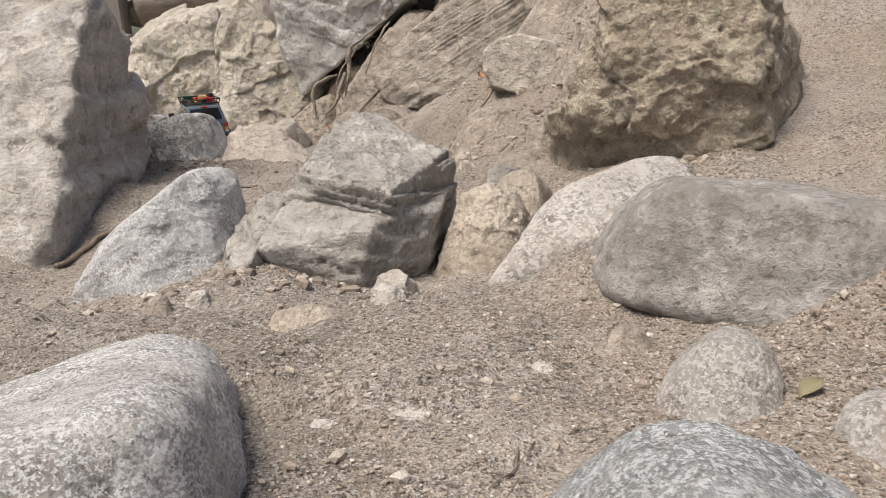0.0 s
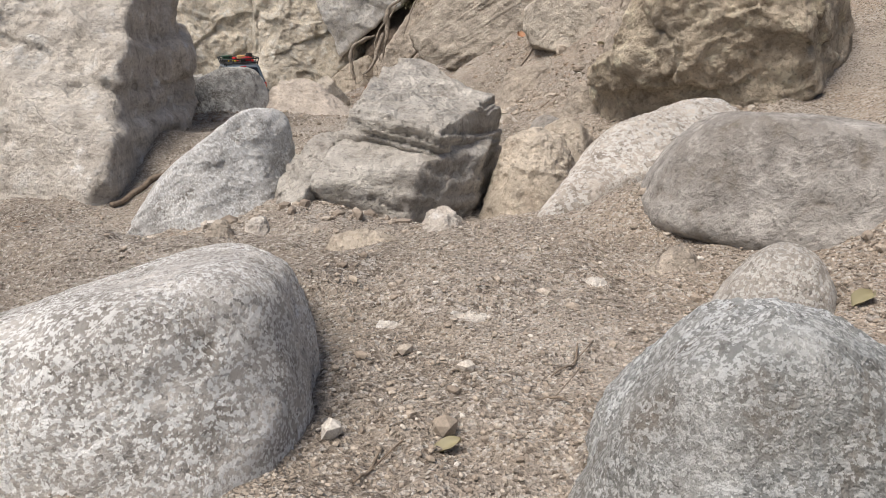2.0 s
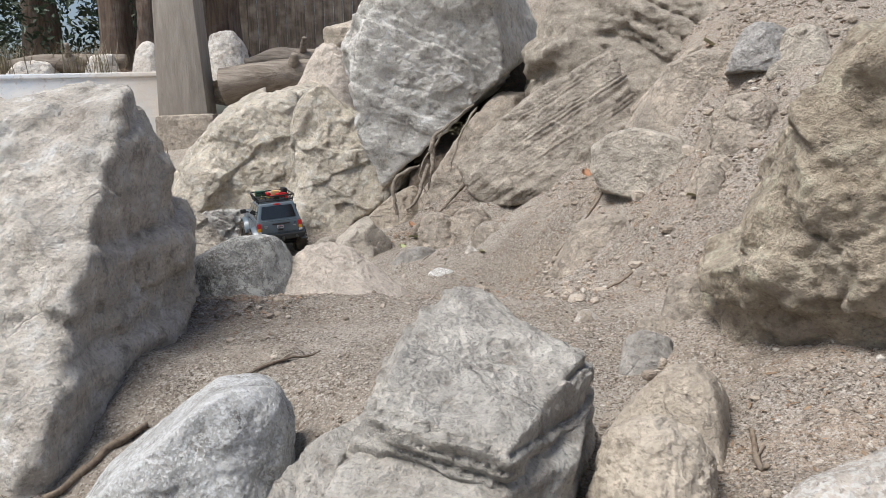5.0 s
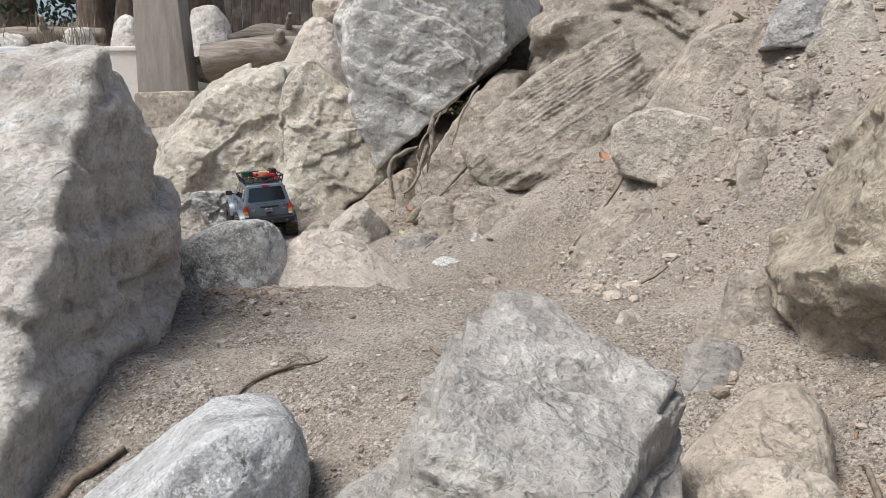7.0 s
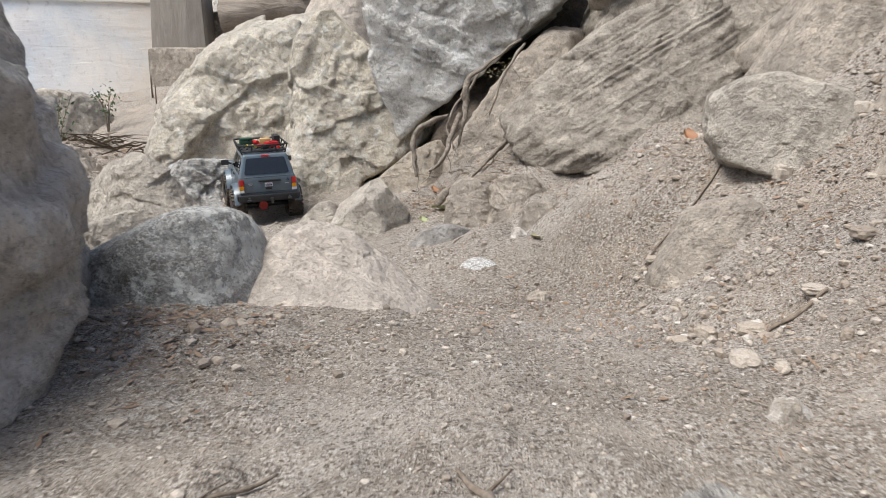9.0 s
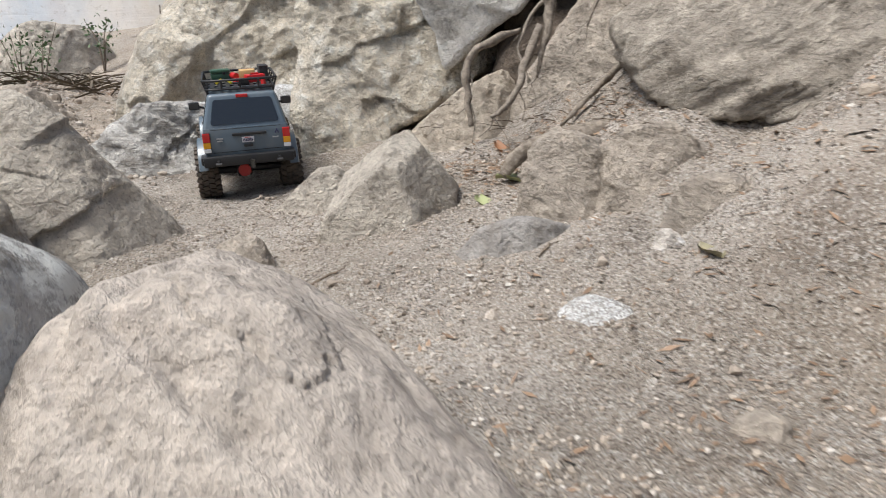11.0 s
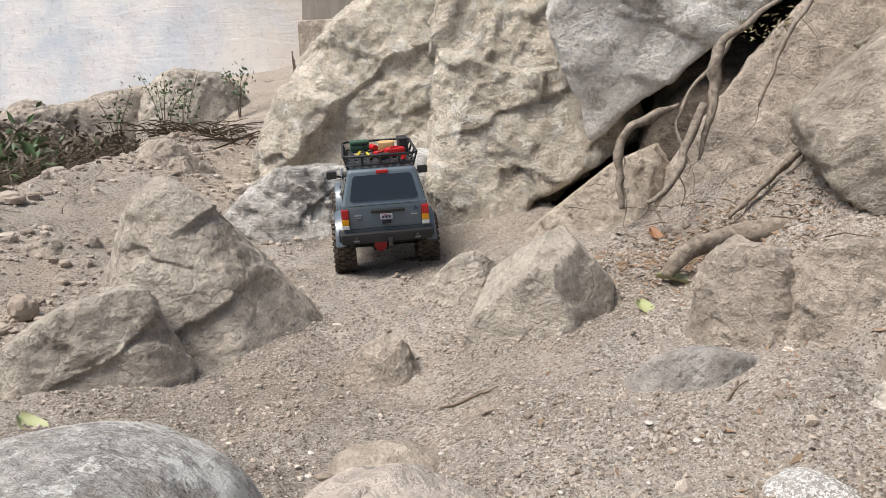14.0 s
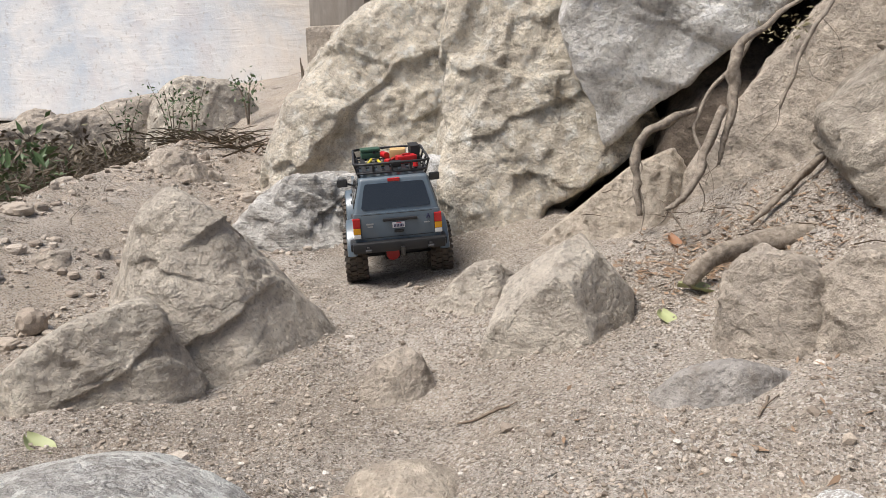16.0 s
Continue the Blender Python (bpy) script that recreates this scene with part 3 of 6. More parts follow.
layered = rock("layered_rock", (-0.11, 1.248, 0.04), [(103, -88, 0.098), (144, 18, 0.114), (-13, -4, 0.105), (-180, 31, 0.113), (161, -68, 0.113), (52, 32, 0.142), (36, 35, 0.124), (-58, 71, 0.085), (-25, 4, 0.103), (-77, -31, 0.14), (-163, -1, 0.15), (-100, -10, 0.158), (-172, 23, 0.124), (-26, 74, 0.097), (-103, 20, 0.159)],
     LEDGE, "large layered grey rock with broken white ledges", sharp=60, rough=0.013, ridged=0.45, strata=0.006, fine=7, layers=1.8, tilt=12, chips=3)
rock("lower_block", (-0.132, 1.169, -0.002), [(-73, -87, 0.071), (107, 13, 0.137), (-74, 75, 0.069), (136, 31, 0.111), (-12, -11, 0.119), (160, 53, 0.091), (-6, -2, 0.13), (77, 30, 0.168), (-178, -23, 0.135), (-40, -3, 0.102), (-86, 8, 0.13), (-101, 56, 0.095), (-175, 37, 0.116), (-42, 54, 0.093), (-174, -12, 0.14), (-99, -18, 0.147)],
     LEDGE, "", sharp=50, rough=0.010, ridged=0.25, strata=0.004, fine=6, tilt=12, chips=3, under=layered)
rock("flat_rock", (-0.277, 1.126, -0.008), [(0, -90, 0.052), (-10, -2, 0.035), (149, 38, 0.047), (111, 0, 0.096), (-144, 48, 0.041), (165, 37, 0.041), (-17, 4, 0.041), (-173, 20, 0.041), (-152, -56, 0.06), (-160, 23, 0.041), (-9, 67, 0.068), (-91, 61, 0.053), (-149, 37, 0.042), (-109, -24, 0.099)],
     LEDGE, "low flat grey rock against the layered rock", sharp=40, rough=0.012, ridged=0.3, strata=0.006, fine=6)
rock("pale_boulder", (-0.431, 1.189, -0.003), [(-163, 36, 0.076), (-173, 53, 0.057), (141, 77, 0.085), (44, 65, 0.113), (23, 22, 0.121), (112, 69, 0.122), (43, 45, 0.142), (14, -6, 0.106), (-67, 22, 0.096), (-107, 15, 0.105), (-27, 15, 0.105), (-77, 60, 0.116), (113, 20, 0.14), (-180, -90, 0.137)],
     GREY, "pale grey angular boulder with a flat sloping face", sharp=26, rough=0.012, ridged=0.2, strata=0, fine=7)
rock("trail_boulder", (-1.100, 1.800, 0.120), [(-111, 82, 0.302), (-139, 77, 0.278), (25, 51, 0.419), (27, 16, 0.340), (26, 6, 0.348), (24, -6, 0.350), (21, 71, 0.399), (127, 20, 0.45), (-180, -90, 0.276), (4, 4, 0.365), (-108, 20, 0.295), (-85, 42, 0.306), (-50, 38, 0.435), (160, 10, 0.564), (100, 20, 0.44)],
     LAYERED, "huge upright grey boulder beside the trail with a split face", sharp=70, rough=0.015, ridged=0.5, strata=0.006, fine=7, chips=6)
rock("lichen_rock", (-0.785, 2.26, 0.043), [(-172, 62, 0.056), (174, 73, 0.060), (140, 60, 0.085), (115, 82, 0.062), (38, 65, 0.096), (72, 60, 0.102), (21, 21, 0.128), (70, 20, 0.185), (-67, 22, 0.115), (-107, 15, 0.119), (-27, 15, 0.119), (-77, 60, 0.135), (113, 20, 0.2), (-180, -90, 0.176)],
     LICHEN, "dark boulder with white lichen on its top", sharp=10, rough=0.012, ridged=0.2, strata=0, fine=6)
rock("sand_mound_rock", (-0.560, 2.340, 0.000), [(-168, 27, 0.105), (-175, 48, 0.085), (167, 69, 0.075), (42, 68, 0.072), (26, 50, 0.078), (61, 61, 0.081), (45, 47, 0.083), (35, 36, 0.096), (-75, 52, 0.062), (-120, 48, 0.078), (-30, 48, 0.078), (105, 20, 0.13), (-180, -90, 0.153)],
     SANDY, "low sand-covered rock ledge with a sharp broken rim", sharp=16, rough=0.009, ridged=0.12, strata=0.005, fine=6)
rock("tan_boulder", (0.155, 1.375, 0.020), [(159, 31, 0.066), (131, 63, 0.054), (60, 72, 0.051), (-3, 32, 0.046), (-15, 1, 0.045), (146, 34, 0.059), (134, 50, 0.054), (-4, 43, 0.042), (-19, 16, 0.042), (-103, 35, 0.062), (-148, 30, 0.063), (-58, 30, 0.063), (-103, 65, 0.063), (77, 40, 0.067), (77, 20, 0.08), (-180, -90, 0.113)],
     TAN, "rounded tan boulder half sunk in sand", sharp=7, rough=0.02, ridged=0.3, strata=0, fine=6)
rock("tan_boulder", (0.072, 1.185, 0.000), [(165, 10, 0.058), (130, 55, 0.066), (40, 62, 0.070), (0, 35, 0.068), (-15, 5, 0.062), (-101, 35, 0.060), (-146, 30, 0.058), (-56, 30, 0.060), (-101, 65, 0.068), (79, 20, 0.08), (-180, -90, 0.092)],
     TAN, "angular tan boulder at the foot of the climb", sharp=12, rough=0.03, ridged=0.4, strata=0, fine=6)
rock("cliff_boulder", (0.480, 1.520, 0.260), [(164, 9, 0.226), (161, 28, 0.188), (163, 42, 0.216), (179, 75, 0.246), (-90, 81, 0.235), (-34, 5, 0.167), (-94, -67, 0.337), (-136, -67, 0.341), (-162, -58, 0.352), (167, -7, 0.266), (171, 22, 0.224), (-26, 20, 0.229), (-26, -3, 0.224), (-25, 35, 0.177), (-29, -59, 0.215), (-50, -78, 0.215), (174, -17, 0.3), (-116, 12, 0.206), (-161, 20, 0.231), (-76, 20, 0.212), (-116, -20, 0.198), (64, 20, 0.3), (-180, -90, 0.25)],
     TAN_ROUGH, "huge rough tan boulder with an undercut foot", sharp=26, rough=0.019, ridged=0.6, strata=0, fine=7)
rock("cliff_rock", (-1.708, 4.906, 0.068), [(-154, 8, 0.425), (-151, 34, 0.362), (-149, 62, 0.414), (-145, 79, 0.485), (11, 47, 0.712), (14, 6, 0.53), (-149, 17, 0.415), (-151, 44, 0.361), (-14, 80, 0.578), (-69, 15, 0.347), (-99, 25, 0.408), (-29, 20, 0.463), (111, 20, 0.5), (-180, -90, 0.844)],
     CLIFF, "rough tan cliff rock with lichen and a vertical crack", sharp=26, rough=0.014, ridged=0.5, strata=0, fine=7)
rock("cliff_rock", (-0.950, 4.224, 0.182), [(-160, 3, 0.262), (-163, 20, 0.297), (-159, 61, 0.37), (10, 34, 0.252), (11, 50, 0.223), (-3, -51, 0.293), (-159, 32, 0.338), (6, 23, 0.293), (-77, 12, 0.281), (-117, 20, 0.32), (-37, 20, 0.338), (103, 20, 0.4), (-180, -90, 0.866)],
     CLIFF, "weathered tan cliff rock below the overhang", sharp=40, rough=0.014, ridged=0.45, strata=0, fine=7, chips=4)
rock("overhang_slab", (-0.462, 4.136, 0.589), [(-164, 14, 0.544), (-156, 55, 0.475), (-164, 28, 0.436), (-94, 70, 0.433), (-5, 4, 0.737), (6, -50, 0.210), (-6, 24, 0.607), (-10, -45, 0.459), (-170, -23, 0.443), (-169, -6, 0.414), (-25, -68, 0.582), (-12, -50, 0.48), (-13, 13, 0.387), (-84, -5, 0.263), (-124, 5, 0.439), (-44, 5, 0.439), (96, 20, 0.6), (-180, -90, 0.6)],
     SLAB, "grey slab overhanging a dark root-filled cleft", sharp=40, rough=0.009, ridged=0.3, strata=0.004, fine=7, chips=0)
rock("layered_slab", (0.072, 3.599, 0.331), [(-176, 11, 0.424), (170, 49, 0.154), (-178, 62, 0.181), (-117, 84, 0.305), (-16, 34, 0.427), (-14, -1, 0.426), (-16, -42, 0.357), (-43, -79, 0.301), (-140, -79, 0.339), (-174, -55, 0.4), (176, -29, 0.383), (171, 31, 0.232), (-95, 30, 0.226), (-135, 24, 0.338), (-55, 28, 0.321), (85, 20, 0.35), (-180, -90, 0.688)],
     LAYERED_TAN, "sloping layered slab below the cleft", sharp=30, rough=0.009, ridged=0.18, strata=0.0055, fine=7, tilt=-32, chips=4, layers=3.4)
rock("cliff_rock", (0.102, 4.161, 0.643), [(178, 16, 0.1), (-178, 44, 0.075), (-168, 67, 0.09), (-11, 30, 0.148), (-95, 22, 0.129), (-135, 15, 0.14), (-55, 15, 0.14), (-105, 60, 0.164), (85, 20, 0.2), (-180, -90, 0.919)],
     CLIFF, "small tan rock at the top of the cleft", sharp=20, rough=0.02, ridged=0.5, strata=0, fine=6)
rock("layered_rock", (0.560, 3.700, 0.760), [(-180, 17, 0.494), (-175, 41, 0.417), (-121, 78, 0.270), (-41, 65, 0.340), (-20, -4, 0.525), (-101, 22, 0.153), (-141, 15, 0.379), (-61, 15, 0.379), (-111, 60, 0.267), (79, 20, 0.246), (-180, -90, 0.866)],
     LAYERED_TAN, "layered brown rock high on the hillside", sharp=20, rough=0.02, ridged=0.6, strata=0.015, fine=6)
rock("grey_boulder", (0.285, 2.664, 0.266), [(170, 1, 0.148), (167, 61, 0.101), (163, 82, 0.079), (-12, 76, 0.071), (-16, 44, 0.106), (-19, 5, 0.16), (-44, -76, 0.125), (-170, -74, 0.129), (172, -22, 0.15), (-104, 22, 0.064), (-144, 15, 0.114), (-64, 15, 0.114), (-114, 60, 0.113), (76, 20, 0.13), (-180, -90, 0.237)],
     STONE, "grey angular boulder on the dirt slope", sharp=40, rough=0.012, ridged=0.22, strata=0, fine=6, chips=4)
rock("grey_boulder", (0.612, 2.690, 0.555), [(165, 20, 0.072), (150, 60, 0.075), (40, 60, 0.062), (-15, 15, 0.070), (-60, 30, 0.062), (-112, 10, 0.070), (-150, 35, 0.066), (-100, 60, 0.072), (70, 20, 0.08), (0, -90, 0.065)],
     GREY_BLUE, "blue-grey angular boulder high on the dirt slope", sharp=36, rough=0.012, ridged=0.3, strata=0, fine=6, chips=5)
rock("brown_boulder", (0.705, 2.655, 0.565), [(165, 20, 0.060), (140, 65, 0.045), (30, 60, 0.045), (-20, 15, 0.062), (-65, 35, 0.055), (-112, 20, 0.060), (-150, 35, 0.055), (70, 20, 0.07), (0, -90, 0.10)],
     STONE, "brown rounded boulder beside a blue-grey one", sharp=14, rough=0.014, ridged=0.3, strata=0, fine=5)
rock("pale_boulder", (0.633, 3.281, 0.565), [(170, 46, 0.099), (178, 67, 0.085), (-29, 49, 0.128), (-23, 7, 0.159), (-109, 22, 0.124), (-149, 15, 0.151), (-69, 15, 0.151), (-119, 60, 0.135), (71, 20, 0.2), (-180, -90, 0.215)],
     DUSTY, "pale dusty boulder half buried in the hillside", sharp=16, rough=0.02, ridged=0.4, strata=0, fine=6)
rock("round_boulder", (-1.240, 4.080, -0.050), [(-162, 16, 0.079), (-169, 54, 0.076), (74, 83, 0.082), (21, 31, 0.091), (-160, 28, 0.076), (-176, 69, 0.084), (44, 73, 0.092), (-72, 22, 0.085), (-112, 15, 0.086), (-32, 15, 0.086), (-82, 60, 0.105), (108, 20, 0.09), (-180, -90, 0.18)],
     GREY, "round grey boulder at the foot of the cliff", sharp=7, rough=0.012, ridged=0, strata=0, fine=6)
rock("grey_boulder", (-1.204, 4.071, -0.172), [(-164, 33, 0.074), (178, 65, 0.057), (51, 71, 0.094), (19, 0, 0.109), (-68, 22, 0.084), (-108, 15, 0.093), (-28, 15, 0.093), (-78, 60, 0.096), (112, 20, 0.1), (-180, -90, 0.057)],
     STONE, "brown rock wedged below a round boulder", sharp=16, rough=0.02, ridged=0.4, strata=0, fine=6)
rock("veined_boulder", (-1.528, 3.926, -0.110), [(-156, 42, 0.122), (171, 77, 0.112), (27, 5, 0.162), (-167, 65, 0.087), (120, 82, 0.086), (35, 44, 0.159), (29, 19, 0.196), (-60, 22, 0.129), (-100, 15, 0.156), (-20, 15, 0.156), (-70, 60, 0.162), (120, 20, 0.15), (-180, -90, 0.142)],
     VEINED, "grey and white veined boulder at the trail's end", sharp=20, rough=0.016, ridged=0.5, strata=0.006, fine=6)
rock("grey_boulder", (-1.317, 3.163, -0.089), [(-141, 19, 0.141), (-153, 54, 0.17), (59, 63, 0.143), (46, 38, 0.109), (50, 47, 0.107), (-52, 30, 0.162), (-97, 25, 0.154), (-7, 25, 0.154), (128, 20, 0.2), (-180, -90, 0.151)],
     STONE, "large sandy grey boulder beside the trail", sharp=20, rough=0.01, ridged=0.4, strata=0, fine=7)
rock("brown_boulder", (-1.340, 2.917, -0.151), [(-149, 44, 0.096), (-163, 58, 0.075), (171, 69, 0.075), (62, 48, 0.123), (49, 23, 0.125), (-44, 22, 0.126), (-84, 15, 0.159), (-4, 15, 0.159), (-54, 60, 0.143), (136, 20, 0.13), (-180, -90, 0.089)],
     STONE, "brown ridged boulder with broken faces", sharp=26, rough=0.01, ridged=0.25, strata=0, fine=7)
rock("wedge_boulder", (-0.669, 3.228, -0.082), [(-148, 44, 0.080), (-92, 6, 0.096), (-28, 20, 0.082), (20, 42, 0.092), (165, 52, 0.080), (-176, 16, 0.100), (9, -2, 0.109), (-62, 62, 0.100), (100, 20, 0.12), (-180, -90, 0.12)],
     STONE, "pointed wedge-shaped tan boulder on the sand", sharp=70, rough=0.008, ridged=0.2, strata=0, fine=6, chips=4)
rock("small_rock", (-0.866, 3.389, -0.132), [(-178, 44, 0.045), (127, 73, 0.057), (41, 56, 0.066), (-73, 35, 0.049), (-118, 30, 0.059), (-28, 30, 0.059), (-73, 65, 0.059), (107, 40, 0.055), (107, 20, 0.06), (-180, -90, 0.091)],
     STONE, "small grey angular rock against a wedge boulder", sharp=40, rough=0.016, ridged=0.3, strata=0, fine=6, chips=5)
rock("small_rock", (-0.888, 3.052, -0.174), [(-165, 24, 0.047), (162, 59, 0.044), (50, 49, 0.052), (32, 23, 0.049), (-66, 35, 0.041), (-111, 30, 0.049), (-21, 30, 0.049), (-66, 65, 0.05), (114, 40, 0.045), (114, 20, 0.05), (-180, -90, 0.066)],
     DUSTY, "small pointed rock half buried in gravel", sharp=20, rough=0.012, ridged=0.2, strata=0, fine=6)
rock("flat_stone", (-0.441, 2.971, -0.082), [(160, 40, 0.038), (134, 60, 0.029), (75, 68, 0.038), (-91, 22, 0.031), (-131, 15, 0.049), (-51, 15, 0.049), (-101, 60, 0.036), (89, 20, 0.05), (-180, -90, 0.07)],
     SMOOTH, "flat blue-grey stone level with the sand", sharp=12, rough=0.014, ridged=0, strata=0, fine=6)
rock("tan_boulder", (-0.361, 3.161, -0.020), [(177, 7, 0.074), (161, 49, 0.073), (43, 72, 0.064), (3, 35, 0.064), (-1, 24, 0.068), (-95, 22, 0.075), (-135, 15, 0.083), (-55, 15, 0.083), (-105, 60, 0.092), (85, 20, 0.09), (-180, -90, 0.105)],
     DUSTY, "dusty tan boulder at the foot of the slope", sharp=18, rough=0.014, ridged=0.25, strata=0.003, fine=6)
rock("tan_boulder", (-0.234, 3.125, 0.008), [(158, 43, 0.073), (127, 71, 0.058), (4, 52, 0.062), (-14, 8, 0.072), (-102, 22, 0.073), (-142, 15, 0.078), (-62, 15, 0.078), (-112, 60, 0.082), (78, 20, 0.1), (-180, -90, 0.103)],
     DUSTY, "dusty angular tan boulder beside the slope", sharp=22, rough=0.014, ridged=0.3, strata=0.004, fine=6)
rock("ledge_rock", (-3.411, 5.969, -0.009), [(-141, 23, 0.269), (-143, 50, 0.234), (48, 81, 0.175), (37, 42, 0.235), (-53, 22, 0.257), (-93, 15, 0.275), (-13, 15, 0.275), (-63, 60, 0.268), (127, 20, 0.3), (-180, -90, 0.327)],
     STONE, "big brown rock at the end of the ledge below the wall", sharp=18, rough=0.012, ridged=0.3, strata=0, fine=6)
rock("ledge_rock", (-4.213, 5.508, -0.216), [(-130, 42, 0.494), (-154, 79, 0.147), (41, 16, 0.737), (-42, 22, 0.262), (-82, 15, 0.586), (-2, 15, 0.586), (-52, 60, 0.311), (138, 20, 0.5), (-180, -90, 0.208)],
     DUSTY, "long low rock ledge below the white wall", sharp=16, rough=0.02, ridged=0.6, strata=0.01, fine=6)
rock("sand_bank", (-1.275, 5.485, 0.790), [(-161, 29, 0.155), (-150, 64, 0.136), (-116, 80, 0.159), (12, -2, 0.17), (-77, 22, 0.206), (-117, 15, 0.191), (-37, 15, 0.191), (-87, 60, 0.218), (103, 20, 0.3), (-180, -90, 1.58)],
     SANDY, "bank of pale sand and rock behind the cliff", sharp=9, rough=0.02, ridged=0.2, strata=0, fine=6)
rock("perched_rock", (-1.175, 5.440, 0.930), [(175, 5, 0.16), (150, 60, 0.10), (-100, 70, 0.10), (10, 30, 0.15), (-80, 12, 0.13), (-130, -10, 0.14), (-40, 0, 0.15), (-85, -45, 0.13), (90, 10, 0.15), (0, -90, 0.13)],
     TAN, "brown block of rock perched beside the overhanging slab", sharp=22, rough=0.014, ridged=0.3, strata=0, fine=5, chips=4)
rock("white_rock", (-4.273, 8.875, 1.158), [(-152, 11, 0.144), (-145, 53, 0.173), (17, 57, 0.189), (25, 2, 0.155), (-64, 22, 0.209), (-104, 15, 0.192), (-24, 15, 0.192), (-74, 60, 0.236), (116, 20, 0.2), (-180, -90, 1.201)],
     QUARTZ, "white rounded rock lying behind the wall", sharp=9, rough=0.02, ridged=0.2, strata=0, fine=5)
rock("white_rock", (-3.360, 8.995, 1.294), [(-156, 14, 0.222), (-119, 80, 0.15), (15, 43, 0.139), (19, 8, 0.189), (-69, 22, 0.205), (-109, 15, 0.216), (-29, 15, 0.216), (-79, 60, 0.209), (111, 20, 0.2), (-180, -90, 1.21)],
     QUARTZ, "white rounded rock lying behind the wall", sharp=9, rough=0.02, ridged=0.2, strata=0, fine=5)
rock("white_rock", (-5.562, 8.721, 1.063), [(-142, 39, 0.184), (-89, 85, 0.101), (30, 30, 0.216), (-56, 22, 0.198), (-96, 15, 0.252), (-16, 15, 0.252), (-66, 60, 0.153), (124, 20, 0.2), (-180, -90, 1.322)],
     QUARTZ, "white rounded rock lying behind the wall", sharp=9, rough=0.02, ridged=0.2, strata=0, fine=5)
rock("white_rock", (-4.796, 8.807, 1.089), [(-148, 20, 0.14), (-119, 80, 0.127), (27, 15, 0.167), (-61, 22, 0.201), (-101, 15, 0.201), (-21, 15, 0.201), (-71, 60, 0.181), (119, 20, 0.2), (-180, -90, 1.215)],
     QUARTZ, "white rounded rock lying behind the wall", sharp=9, rough=0.02, ridged=0.2, strata=0, fine=5)
rock("small_stone", (-2.368, 4.351, -0.078), [(-144, 36, 0.058), (137, 83, 0.051), (46, 49, 0.075), (-50, 35, 0.066), (-95, 30, 0.076), (-5, 30, 0.076), (-50, 65, 0.057), (130, 40, 0.07), (130, 20, 0.1), (-180, -90, 0.103)],
     DUSTY, "small sandy stone on the slope", sharp=7, rough=0.03, ridged=0.3, strata=0, fine=5)
rock("small_stone", (-2.283, 4.343, -0.111), [(-148, 44, 0.027), (176, 79, 0.026), (41, 23, 0.046), (-51, 35, 0.041), (-96, 30, 0.046), (-6, 30, 0.046), (-51, 65, 0.036), (129, 40, 0.043), (129, 20, 0.06), (-180, -90, 0.081)],
     DUSTY, "small sandy stone on the slope", sharp=7, rough=0.03, ridged=0.3, strata=0, fine=5)
rock("small_stone", (-1.872, 3.336, -0.138), [(-153, 58, 0.025), (117, 76, 0.02), (51, 15, 0.043), (-42, 35, 0.026), (-87, 30, 0.037), (3, 30, 0.037), (-42, 65, 0.024), (138, 40, 0.027), (138, 20, 0.04), (-180, -90, 0.07)],
     DUSTY, "small sandy stone on the slope", sharp=7, rough=0.03, ridged=0.3, strata=0, fine=5)
rock("small_stone", (-1.836, 3.440, -0.149), [(-148, 46, 0.018), (86, 71, 0.017), (46, 7, 0.025), (-45, 35, 0.017), (-90, 30, 0.022), (0, 30, 0.022), (-45, 65, 0.016), (135, 40, 0.018), (135, 20, 0.03), (-180, -90, 0.066)],
     DUSTY, "small sandy stone on the slope", sharp=7, rough=0.03, ridged=0.3, strata=0, fine=5)
rock("small_stone", (-4.899, 6.043, -0.166), [(-132, 16, 0.151), (-137, 56, 0.093), (58, 71, 0.139), (47, 3, 0.176), (-42, 35, 0.183), (-87, 30, 0.19), (3, 30, 0.19), (-42, 65, 0.198), (138, 40, 0.199), (138, 20, 0.2), (-180, -90, 0.191)],
     DUSTY, "small sandy stone on the slope", sharp=7, rough=0.03, ridged=0.3, strata=0, fine=5)
rock("small_stone", (0.160, 1.677, 0.029), [(163, 6, 0.034), (135, 59, 0.023), (34, 70, 0.022), (-16, 10, 0.036), (-107, 35, 0.025), (-152, 30, 0.03), (-62, 30, 0.03), (-107, 65, 0.024), (73, 40, 0.027), (73, 20, 0.04), (-180, -90, 0.072)],
     DUSTY, "small sandy stone on the slope", sharp=7, rough=0.03, ridged=0.3, strata=0, fine=5)
rock("small_stone", (0.224, 1.737, 0.066), [(160, 11, 0.038), (136, 63, 0.041), (-7, 46, 0.045), (-19, 8, 0.046), (-109, 35, 0.044), (-154, 30, 0.045), (-64, 30, 0.045), (-109, 65, 0.043), (71, 40, 0.047), (71, 20, 0.06), (-180, -90, 0.082)],
     DUSTY, "small sandy stone on the slope", sharp=7, rough=0.03, ridged=0.3, strata=0, fine=5)
rock("quartz_stone", (-0.057, 0.789, 0.003), [(-180, 18, 0.022), (156, 65, 0.024), (31, 65, 0.024), (7, 22, 0.022), (-86, 35, 0.018), (-131, 30, 0.019), (-41, 30, 0.019), (-86, 65, 0.02), (94, 40, 0.02), (94, 20, 0.02), (-180, -90, 0.053)],
     QUARTZ, "small white quartz stone on the sand", sharp=7, rough=0.04, ridged=0.3, strata=0, fine=5)
